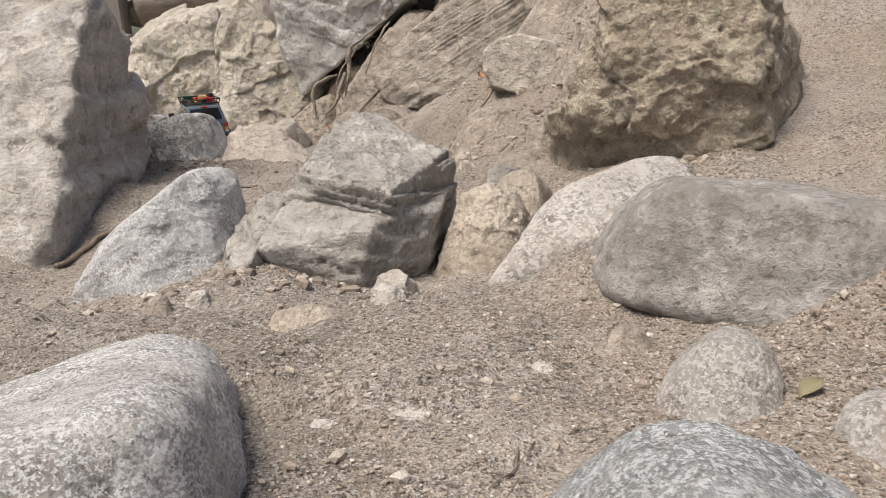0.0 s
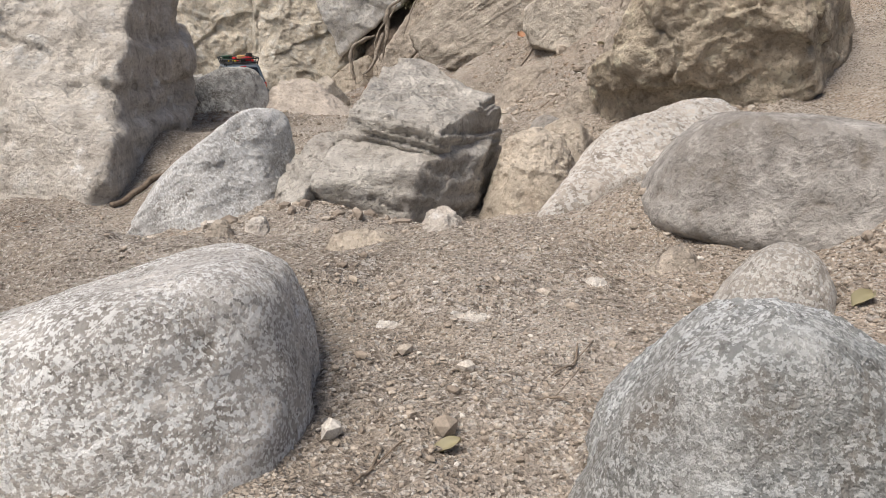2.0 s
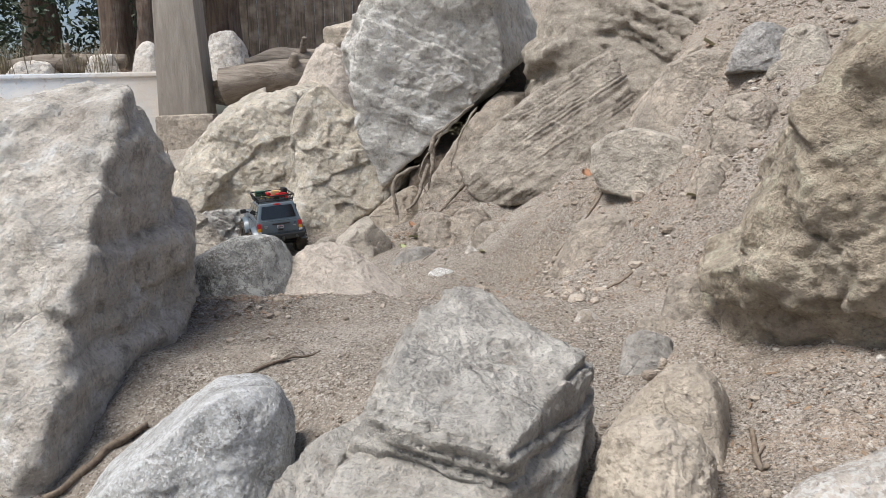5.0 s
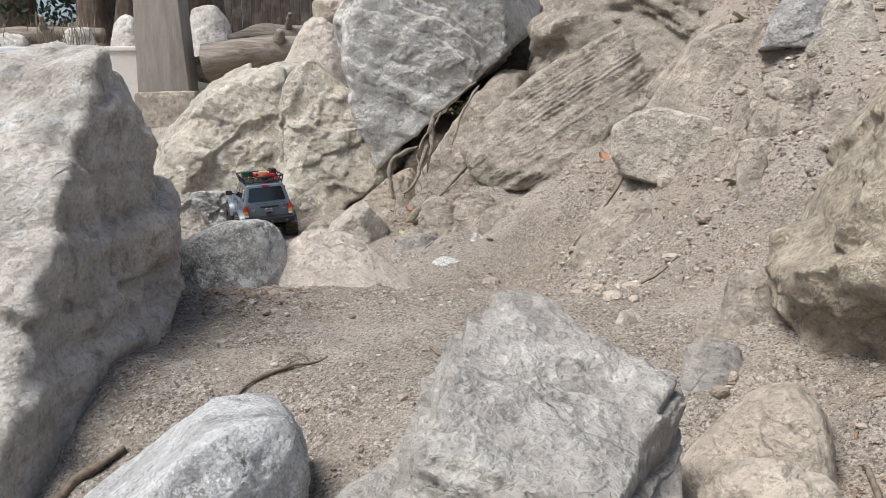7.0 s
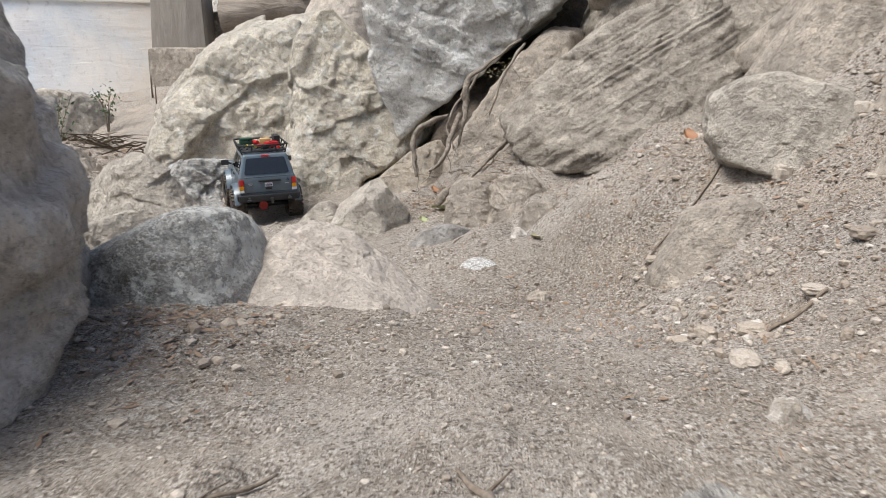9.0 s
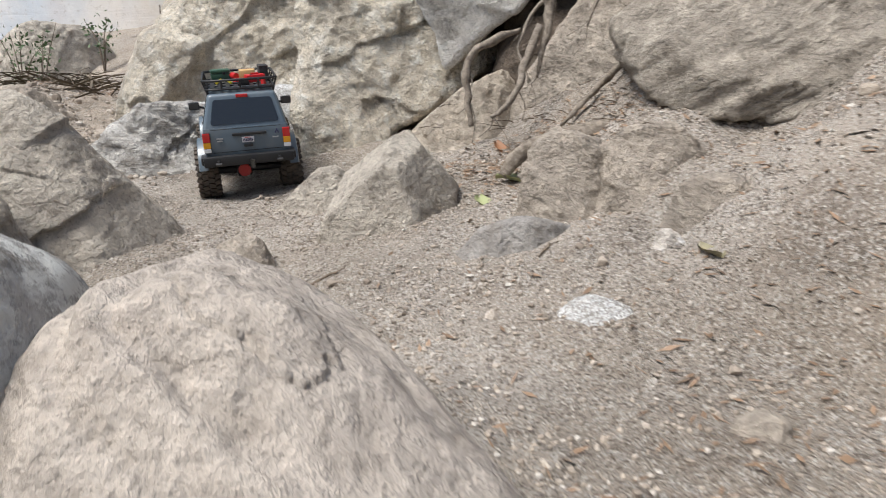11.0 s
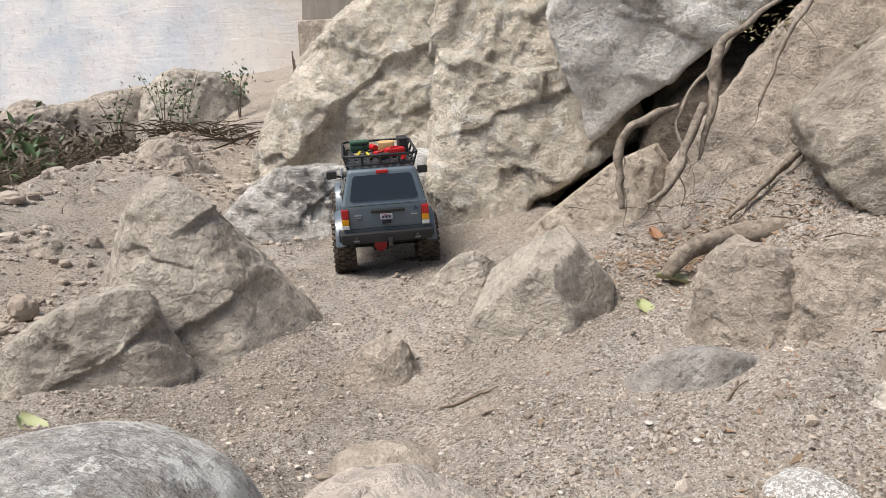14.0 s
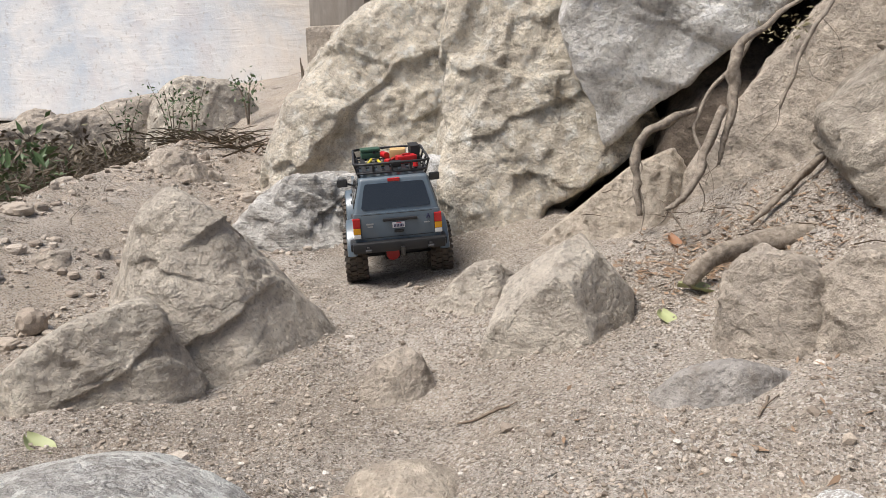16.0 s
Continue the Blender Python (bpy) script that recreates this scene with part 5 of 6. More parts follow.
# ---- weeds and brush below the ledge ----
def weed(at, height, seed, leaf):
    rnd = random.Random(seed)
    w = thing("weed", "thin green weed with small leaves below the ledge", "plant", Matrix.Translation(at), "weeds below the ledge")
    tips = []
    for k in range(4):
        a, s = rnd.uniform(0, 6.28), rnd.uniform(0.04, 0.16)
        p = bend([(0, 0, -0.03), (s * 0.3 * math.cos(a), s * 0.3 * math.sin(a), height * 0.5), (s * math.cos(a), s * math.sin(a), height * rnd.uniform(0.7, 1.0))], 6)
        tube_part("stem", p, [0.004, 0.003, 0.0015], STICK, w, 5)
        tips += list(p[4:])
    foliage("leaves", tips, 110, 0.045, 0.016, leaf, seed, w)


for k, (x, y, h) in enumerate(((-3.35, 5.6, 0.50), (-3.15, 5.5, 0.46), (-3.6, 5.5, 0.42), (-2.95, 5.75, 0.32))):
    weed((x, y, float(ground_height(np.array(x), np.array(y)))), h, 70 + k, GREEN_LEAF)


def tangle(name, label, centres, count, length, thick, seed, wood):
    """Thin arching twigs lying over one another."""
    rng = np.random.default_rng(seed)
    c = np.asarray(centres)[rng.integers(0, len(centres), count)] + rng.normal(0, 0.08, (count, 3)) * (1, 1, 0.15)
    a, ln = rng.uniform(0, 6.28, count), length * rng.uniform(0.4, 1.3, count)
    out, lift = np.stack([np.cos(a), np.sin(a), 0 * a], -1), rng.uniform(0.1, 0.5, count)
    rows = []
    for s in np.linspace(0, 1, 6):
        p = c + out * (s * ln)[:, None] + rng.normal(0, 0.02, (count, 3)) * length
        p[:, 2] += lift * ln * (1.5 * s - 1.1 * s * s)
        r = thick * (1.1 - 0.8 * s) * rng.uniform(0.7, 1.3, count)
        rows.append(np.stack([p + np.stack([-out[:, 1] * math.cos(w), out[:, 0] * math.cos(w), 0 * a + math.sin(w)], -1) * r[:, None] for w in (0.5, 2.6, 4.7)], 1))
    v = np.stack(rows, 1).reshape(-1, 3)
    base = (np.arange(count) * 18)[:, None, None]
    quads = np.array([[(3 * i + k, 3 * i + (k + 1) % 3, 3 * i + 3 + (k + 1) % 3, 3 * i + 3 + k) for k in range(3)] for i in range(5)]).reshape(1, -1, 4)
    tagged(new(name, mesh_tris(name, v, (base + quads).reshape(-1, 4), wood, False)), label, "brush", kind="stuff")


rng = np.random.default_rng(9)
far, along = rng.uniform(0.26, 1.4, 160), rng.uniform(0.1, 2.5, 160)
bx, by = -2.05 - 0.345 * along - 0.938 * far, 3.3 + 0.938 * along - 0.346 * far
keep = by > 3.1
bx, by = bx[keep], by[keep]
brush = np.stack([bx, by, ground_height(bx, by)], -1)
grass_patch("dead_brush", "tangled dry brush in the hollow below the ledge", brush, 9000, 0.13, 10, BRUSH, 1.6)
tangle("dead_twigs", "tangle of dead brown twigs in the hollow", brush + (0, 0, 0.02), 1300, 0.36, 0.0028, 14, BRUSH)
tagged(foliage("leaf_litter", brush + (0, 0, 0.03), 14000, 0.13, 0.022, BRUSH, 12), "brown leaf litter under the brush", "leaves", kind="stuff")
tagged(foliage("green_creeper", [(-2.55, 3.85, -0.14), (-2.68, 4.0, -0.12), (-2.42, 3.62, -0.16), (-2.85, 4.2, -0.12)], 420, 0.13, 0.032, GREEN_LEAF, 13), "dark green creeping leaves in the hollow", "plant", kind="stuff")
tagged(foliage("green_shoots", brush[::3] + (0, 0, 0.08), 900, 0.12, 0.014, DRY_LEAF, 15), "small dull green leaves among dead twigs", "plant", kind="stuff")
tangle("dead_twigs", "heap of dead twigs at the foot of the ledge rock", [(-2.62, 5.05, -0.10), (-2.75, 5.2, -0.10), (-2.5, 4.9, -0.11), (-2.85, 5.1, -0.10)], 90, 0.26, 0.005, 18, BRUSH)
tangle("dead_twigs", "dry roots and twigs lying below the cleft", [(-0.50, 3.50, 0.02), (-0.42, 3.45, 0.03), (-0.35, 3.42, 0.05), (-0.56, 3.52, 0.0), (-0.28, 3.40, 0.06), (-0.2, 3.38, 0.07)], 34, 0.07, 0.0013, 16, STICK)

# ---- roots in the cleft ----
def root(points, radii, seed, label="bare grey-brown tree root hanging out of the cleft"):
    ob = thing("tree_root", label, "root", Matrix.Translation(points[0]), "roots in the cleft")
    p = bend([tuple(np.array(q) - np.array(points[0])) for q in points], 7)
    radii = [0.72 * v for v in radii]
    p = p + 0.010 * np.stack([wobble(p * 17 + 5, seed), wobble(p * 14 + 25, seed), wobble(p * 14 + 45, seed)], -1)
    tube_part("stem", p, radii, ROOT, ob, 10, 0.45, seed)
    rnd = random.Random(seed)
    for k in range(3):
        s = p[rnd.randrange(len(p) // 3, len(p))]
        d = np.array((rnd.uniform(-0.05, 0.05), rnd.uniform(-0.02, 0.03), rnd.uniform(-0.10, -0.04)))
        tube_part("rootlet", bend([s, s + d * 0.5 + (0.01, 0, 0), s + d], 4), [radii[-1] * 0.4, radii[-1] * 0.3, 0.0008], ROOT, ob, 6, 0.3, seed + k)


root([(-0.27, 3.744, 0.455), (-0.366, 3.687, 0.374), (-0.422, 3.653, 0.324), (-0.439, 3.632, 0.273), (-0.434, 3.62, 0.222), (-0.443, 3.596, 0.151), (-0.446, 3.581, 0.10)], [0.005, 0.007, 0.010, 0.017, 0.013, 0.009, 0.004], 1)
root([(-0.446, 3.60, 0.20), (-0.475, 3.555, 0.123), (-0.509, 3.522, 0.053), (-0.536, 3.505, 0.025)], [0.009, 0.012, 0.009, 0.005], 2)
root([(-0.50, 3.70, 0.20), (-0.535, 3.659, 0.181), (-0.59, 3.629, 0.144), (-0.612, 3.607, 0.095), (-0.603, 3.596, 0.047), (-0.592, 3.585, -0.007)], [0.007, 0.012, 0.013, 0.012, 0.010, 0.008], 3)
root([(-0.20, 3.57, 0.20), (-0.257, 3.534, 0.157), (-0.316, 3.495, 0.097), (-0.358, 3.467, 0.051), (-0.392, 3.446, 0.022)], [0.010, 0.010, 0.009, 0.008, 0.005], 4)
root([(-0.25, 3.70, 0.44), (-0.283, 3.678, 0.391), (-0.33, 3.639, 0.313), (-0.34, 3.621, 0.263), (-0.355, 3.599, 0.204)], [0.006, 0.007, 0.006, 0.005, 0.003], 5)
root([(-0.40, 3.75, 0.33), (-0.47, 3.72, 0.24), (-0.50, 3.68, 0.16), (-0.48, 3.64, 0.08)], [0.006, 0.006, 0.005, 0.003], 6)
root([(-0.49, 3.285, -0.05), (-0.468, 3.30, -0.022), (-0.403, 3.329, 0.004), (-0.337, 3.359, 0.024), (-0.22, 3.41, 0.06)], [0.012, 0.02, 0.022, 0.022, 0.018], 7, "thick dusty root lying half buried on the slope")


PLANT = np.array((-0.338, 3.831, 0.340))
plant = thing("small_plant", "small dull green plant growing in the cleft", "plant", Matrix.Translation(PLANT))
foliage("leaves", [(0, 0, 0), (0.03, 0.01, 0.02), (-0.03, 0, 0.0)], 60, 0.035, 0.007, DRY_LEAF, 31, plant)

# ---- the model car ----
def paint_material():
    m = material("blue_grey_paint", (0.0925, 0.122, 0.148), 0.38, 0.0, 0.25)
    k = Nodes(m)
    at = k.place(False)
    c = k.mix(k.ramp(k.noise(at, 22, 5), (0.5, 0.0), (0.75, 0.35)), (0.0851, 0.115, 0.141), (0.163, 0.159, 0.148))
    k.colour(c)
    k.l.new(k.ramp(k.noise(at, 30, 5), (0.4, 0.28), (0.7, 0.55)), k.b.inputs["Roughness"])
    return m


PAINT = paint_material()
BLACK = material("black_plastic", (0.0118, 0.0118, 0.0126), 0.55)
TINT = material("tinted_glass", (0.00888, 0.00962, 0.0104), 0.06)
TINT.node_tree.nodes["Principled BSDF"].inputs["Specular IOR Level"].default_value = 0.85
RED = material("red_plastic", (0.459, 0.0133, 0.0148), 0.4)
LENS_RED = material("red_lens", (0.407, 0.0148, 0.0148), 0.2)
AMBER = material("amber_lens", (0.592, 0.266, 0.0074), 0.2)
CLEAR = material("white_lens", (0.592, 0.592, 0.577), 0.25)
WHITE = material("white_plate", (0.533, 0.533, 0.555), 0.5)
INK = material("dark_ink", (0.0222, 0.0222, 0.0666), 0.6)
SILVER = material("silver_badge", (0.333, 0.34, 0.348), 0.35, 0.6)
STEEL = material("dark_steel", (0.0888, 0.0888, 0.0888), 0.4, 0.9)
YELLOW = material("yellow_plastic", (0.555, 0.459, 0.0222), 0.45)
GREEN = material("green_case", (0.0259, 0.074, 0.0444), 0.5)
TANBOX = material("tan_cardboard", (0.459, 0.296, 0.126), 0.75)


def rubber_material():
    m = material("dusty_tyre", (0.0222, 0.02, 0.0178), 0.85)
    k = Nodes(m)
    at = k.place(False)
    k.colour(k.mix(k.ramp(k.noise(at, 60, 5, 0.7), (0.35, 0.15), (0.65, 0.75)), (0.0163, 0.0155, 0.0148), (0.126, 0.0962, 0.0703)))
    k.bump((k.noise(at, 500, 3), 0.0006))
    return m


RUBBER = rubber_material()
CAR = pose(-1.118, 3.60, -0.184, 2.0, -3.0, 27)


def extrude_side(outline, half, bevel, inset=0.0):
    """A solid whose side view is outline (y, z), of the given half width."""
    bm = bmesh.new()
    a = [bm.verts.new((-half, y, z)) for y, z in outline]
    b = [bm.verts.new((half, y, z)) for y, z in outline]
    n = len(outline)
    bm.faces.new(a[::-1])
    bm.faces.new(b)
    for i in range(n):
        bm.faces.new((a[i], a[(i + 1) % n], b[(i + 1) % n], b[i]))
    bmesh.ops.recalc_face_normals(bm, faces=bm.faces)
    if bevel:
        rim = [e for e in bm.edges if abs(e.verts[0].co.x - e.verts[1].co.x) < 1e-6]
        bmesh.ops.bevel(bm, geom=rim, offset=bevel, segments=3, profile=0.6, affect="EDGES")
    bmesh.ops.triangulate(bm, faces=[f for f in bm.faces if len(f.verts) > 4])
    return bm


def arch(y0, r, z0, start, end, n=10):
    """Points on a wheel arch."""
    return [(y0 + r * math.cos(radians(start + (end - start) * k / n)), z0 + r * math.sin(radians(start + (end - start) * k / n))) for k in range(n + 1)]


def pane(corners, u0, u1, v0, v1, lift=0.0012, thick=0.0015, round_off=0.006):
    """A pane set on the four-cornered face (a, b, c, d), between shares u and v of it."""
    a, b, c, d = [Vector(p) for p in corners]
    at = lambda u, v: (a * (1 - u) + b * u) * (1 - v) + (d * (1 - u) + c * u) * v
    n = (b - a).cross(d - a).normalized()
    bm = bmesh.new()
    lo = [bm.verts.new(at(u, v) + n * (lift - thick)) for u, v in ((u0, v0), (u1, v0), (u1, v1), (u0, v1))]
    hi = [bm.verts.new(v.co + n * thick) for v in lo]
    bm.faces.new(lo[::-1])
    bm.faces.new(hi)
    up = []
    for i in range(4):
        bm.faces.new((lo[i], lo[(i + 1) % 4], hi[(i + 1) % 4], hi[i]))
        up.append(bm.edges.get((lo[i], hi[i])))
    bmesh.ops.bevel(bm, geom=up, offset=round_off, segments=4, profile=0.5, affect="EDGES")
    return bm


WHEEL_R, TYRE_W, BASE = 0.0595, 0.046, 0.313


def wheel(car, x, y, steer=0.0):
    out = 1 if x > 0 else -1
    w = new("wheel")
    w.empty_display_size = 0.03
    w.parent = car
    w.matrix_basis = pose(x, y, WHEEL_R, 0, 0, steer)
    # tyre
    bm = bmesh.new()
    half, seg = TYRE_W / 2, 40
    profile = [(-half * 0.80, 0.029), (-half * 0.98, 0.036), (-half, 0.046), (-half * 0.90, 0.054), (-half * 0.6, 0.0567), (0, 0.0573), (half * 0.6, 0.0567), (half * 0.90, 0.054), (half, 0.046), (half * 0.98, 0.036), (half * 0.80, 0.029)]
    rings = []
    for k in range(seg):
        a = 2 * math.pi * k / seg
        rings.append([bm.verts.new((px, pr * math.cos(a), pr * math.sin(a))) for px, pr in profile])
    for k in range(seg):
        p, q = rings[k], rings[(k + 1) % seg]
        for i in range(len(profile) - 1):
            bm.faces.new((p[i], p[i + 1], q[i + 1], q[i]))
        bm.faces.new((p[-1], p[0], q[0], q[-1]))
    for k in range(26):
        a = 360 / 26 * k
        for row, (px, wide, shift) in enumerate(((-half * 0.82, 0.011, 0), (-half * 0.30, 0.012, 6), (half * 0.30, 0.012, 1), (half * 0.82, 0.011, 7))):
            edge = row in (0, 3)
            m = Matrix.Rotation(radians(a + shift), 4, "X") @ pose(px, 0, 0.0575 if not edge else 0.0558, 0, (14 if px > 0 else -14) if edge else 0, 12 if row % 2 else -12)
            v = bmesh.ops.create_cube(bm, size=1, matrix=m @ Matrix.Diagonal((wide, 0.0088 if edge else 0.0105, 0.0052 if not edge else 0.0075, 1)))["verts"]
    smooth(part("tyre", bm, RUBBER, w, "dusty black mud-terrain tyre"), 35)
    # rim
    bm = bmesh.new()
    rod((out * 0.006, 0, 0), (out * 0.010, 0, 0), 0.027, 24, bm=bm)
    rod((out * 0.010, 0, 0), (out * 0.020, 0, 0), 0.008, 8, bm=bm)
    for k in range(6):
        box((0.008, 0.007, 0.022), (out * 0.013, 0, 0.016), 0.001, segments=1, bm=bm)
        bmesh.ops.rotate(bm, verts=bm.verts, cent=(0, 0, 0), matrix=Matrix.Rotation(radians(60), 3, "X"))
    smooth(part("rim", bm, BLACK, w, "black six-spoke wheel rim"))
    ring = [(out * 0.018, 0.030 * math.cos(2 * math.pi * k / 24), 0.030 * math.sin(2 * math.pi * k / 24)) for k in range(25)]
    tube_part("rim_ring", ring, [0.0024], BLACK, w, 8)


def build_car():
    car = thing("model_off_roader", "blue-grey off-road model car with loaded roof rack on sand", "model car", CAR)
    hw, sill, belt, roof = 0.092, 0.092, 0.172, 0.243
    # lower body with wheel arches cut out of its sides
    side = [(-0.088, 0.112), (-0.072, 0.104)] + arch(0, 0.070, 0.062, 148, 32)[0:] + [(0.075, sill), (BASE - 0.075, sill)] + arch(BASE, 0.070, 0.062, 148, 32) + [(BASE + 0.066, 0.102), (BASE + 0.074, 0.112), (BASE + 0.074, 0.150), (BASE + 0.066, 0.164), (0.215, 0.171), (0.205, belt), (-0.086, belt), (-0.091, 0.150)]
    smooth(part("body", extrude_side(side, hw, 0.004), PAINT, car, "dusty blue-grey painted body shell"))
    # cabin
    bot = [(-hw + 0.001, -0.084, belt), (hw - 0.001, -0.084, belt), (hw - 0.001, 0.212, belt), (-hw + 0.001, 0.212, belt)]
    top = [(-0.072, -0.064, roof), (0.072, -0.064, roof), (0.071, 0.135, roof), (-0.071, 0.135, roof)]
    bm = bmesh.new()
    b = [bm.verts.new(p) for p in bot]
    t = [bm.verts.new(p) for p in top]
    bm.faces.new(b[::-1])
    bm.faces.new(t)
    for i in range(4):
        bm.faces.new((b[i], b[(i + 1) % 4], t[(i + 1) % 4], t[i]))
    bmesh.ops.recalc_face_normals(bm, faces=bm.faces)
    bmesh.ops.bevel(bm, geom=[e for e in bm.edges if max(v.co.z for v in e.verts) > belt + 0.01], offset=0.008, segments=4, profile=0.55, affect="EDGES")
    cabin = smooth(part("cabin", bm, PAINT, car))
    rear = (bot[0], bot[1], top[1], top[0])
    left = (bot[3], bot[0], top[0], top[3])
    right = (bot[1], bot[2], top[2], top[1])
    front = (bot[2], bot[3], top[3], top[2])
    part("rear_window", pane(rear, 0.085, 0.915, 0.10, 0.83, 0.0018), TINT, car, "large tinted rear window")
    part("windscreen", pane(front, 0.07, 0.93, 0.08, 0.88, 0.0018), TINT, car)
    for face, flip in ((left, True), (right, False)):
        for u0, u1 in ((0.06, 0.30), (0.335, 0.575), (0.61, 0.84)):
            a, c = (1 - u1, 1 - u0) if flip else (u0, u1)
            w = part("side_window", pane(face, a, c, 0.10, 0.84, 0.0015, 0.0015, 0.004), TINT, car)
            if u0 == 0.06:
                for k, wide in enumerate((0.55, 0.7, 0.62, 0.5)):
                    v = 0.66 - 0.13 * k
                    mid = (a + c) / 2
                    part("sticker_line", pane(face, mid - 0.06 * wide, mid + 0.06 * wide, v, v + 0.045, 0.0022, 0.0004, 0.0002), CLEAR, w)
    # tailgate details
    part("brake_light", box((0.026, 0.006, 0.007), (0, -0.0665, roof - 0.006), 0.0015), LENS_RED, car, "red high brake light")
    for s in (-1, 1):
        lamp = part("tail_light", box((0.016, 0.010, 0.044), (s * 0.0855, -0.0885, 0.142), 0.0015), BLACK, car, "red, amber and white tail light")
        for z, h, mm, nm in ((0.154, 0.020, LENS_RED, "red_lens"), (0.137, 0.013, AMBER, "amber_lens"), (0.1255, 0.009, CLEAR, "reverse_lens")):
            part(nm, box((0.0155, 0.011, h), (s * 0.0862, -0.0895, z), 0.0012), mm, lamp)
    part("grab_bar", box((0.074, 0.006, 0.0062), (0.006, -0.0925, 0.157), 0.002), BLACK, car, "black tailgate bar")
    plate = part("number_plate", box((0.026, 0.0025, 0.0125), (0.002, -0.0935, 0.1445), 0.0008), WHITE, car, "white number plate with dark marks")
    for k in range(7):
        part("plate_mark", box((0.0021, 0.0008, 0.006), (-0.0075 + 0.0031 * k, -0.0950, 0.1438)), INK, plate)
    part("plate_band", box((0.012, 0.0006, 0.0012), (0.002, -0.0950, 0.1492)), LENS_RED, plate)
    part("tow_recess", box((0.020, 0.005, 0.006), (0.002, -0.0915, 0.1310), 0.0015), BLACK, car)
    part("badge", box((0.015, 0.0012, 0.0032), (-0.058, -0.0922, 0.1500), 0.0004), SILVER, car, "small silver badge")
    part("badge", box((0.011, 0.0012, 0.0028), (-0.058, -0.0922, 0.1445), 0.0004), SILVER, car, "small silver badge")
    part("badge", box((0.013, 0.0012, 0.0026), (0.062, -0.0922, 0.1450), 0.0004), SILVER, car, "small silver badge")
    bm = bmesh.new()
    for x, z, a in ((0.0635, 0.1560, 22), (0.0685, 0.1560, -22), (0.066, 0.1605, 0)):
        box((0.0028, 0.0012, 0.006), (x, -0.0920, z), 0.0004, (0, a, 0), 1, bm)
    part("emblem", bm, INK, car, "black three-pronged emblem")
    for z in (0.1195, 0.170):
        part("tailgate_seam", box((0.150, 0.001, 0.0012), (0, -0.0912, z)), BLACK, car)
    # bumper
    bm = box((0.196, 0.020, 0.022), (0, -0.098, 0.102), 0.004)
    box((0.020, 0.045, 0.018), (-0.093, -0.078, 0.103), 0.004, bm=bm)
    box((0.020, 0.045, 0.018), (0.093, -0.078, 0.103), 0.004, bm=bm)
    bumper = smooth(part("rear_bumper", bm, BLACK, car, "black steel rear bumper"))
    for x in (-0.066, 0.066):
        part("shackle_tab", box((0.006, 0.010, 0.010), (x, -0.110, 0.101), 0.002), STEEL, bumper)
        part("shackle", rod((x - 0.006, -0.113, 0.098), (x + 0.006, -0.113, 0.098), 0.0035, 10), STEEL, bumper)
    part("tow_hitch", box((0.008, 0.024, 0.008), (0.006, -0.117, 0.097), 0.001), STEEL, bumper)
    part("tow_ball", rod((0.006, -0.127, 0.088), (0.006, -0.127, 0.106), 0.0045, 12), STEEL, bumper)
    smooth(part("front_bumper", box((0.190, 0.022, 0.022), (0, BASE + 0.085, 0.104), 0.004), BLACK, car))
    # flares, doors and mirrors
    for s in (-1, 1):
        for y0 in (0.0, BASE):
            p = np.array([(s * 0.095, y, z) for y, z in arch(y0, 0.0735, 0.062, 168, 12, 14)])
            bm = bmesh.new()
            rows = []
            for i, q in enumerate(p):
                c = np.array((0, y0, 0.062))
                d = (q - c) * (0, 1, 1) / 0.0735
                rows.append([bm.verts.new(tuple(v)) for v in (q - (s * 0.005, 0, 0) + d * 0.006, q + (s * 0.014, 0, 0) + d * 0.002, q + (s * 0.016, 0, 0) - d * 0.004, q - (s * 0.005, 0, 0) - d * 0.004)])
            for i in range(len(rows) - 1):
                for k in range(4):
                    bm.faces.new((rows[i][k], rows[i][(k + 1) % 4], rows[i + 1][(k + 1) % 4], rows[i + 1][k]))
            bm.faces.new(rows[0])
            bm.faces.new(rows[-1][::-1])
            smooth(part("fender_flare", bm, PAINT, car, "blue-grey wheel arch flare"))
        part("rock_guard", box((0.010, 0.165, 0.012), (s * 0.096, BASE / 2, 0.088), 0.003), BLACK, car)
        for y in (0.085, 0.165):
            part("door_handle", box((0.004, 0.016, 0.005), (s * 0.0935, y, 0.160), 0.0015), BLACK, car)
        for y in (0.050, 0.128, 0.205):
            part("door_seam", box((0.0012, 0.0012, 0.070), (s * 0.0917, y, 0.135)), BLACK, car)
        mirror = smooth(part("mirror", box((0.026, 0.012, 0.019), (s * 0.113, 0.192, 0.184), 0.004), BLACK, car, "black side mirror"))
        part("mirror_arm", rod((s * 0.090, 0.195, 0.178), (s * 0.106, 0.193, 0.182), 0.003, 8), BLACK, mirror)
        part("mirror_glass", box((0.021, 0.001, 0.014), (s * 0.113, 0.1855, 0.184)), STEEL, mirror)
        part("head_light", box((0.024, 0.006, 0.018), (s * 0.068, BASE + 0.073, 0.140), 0.003), CLEAR, car)
        part("quarter_vent", box((0.0012, 0.020, 0.028), (s * 0.0922, -0.068, 0.140), 0.0004), BLACK, car)
    part("grille", box((0.100, 0.004, 0.022), (0, BASE + 0.073, 0.140), 0.002), BLACK, car)
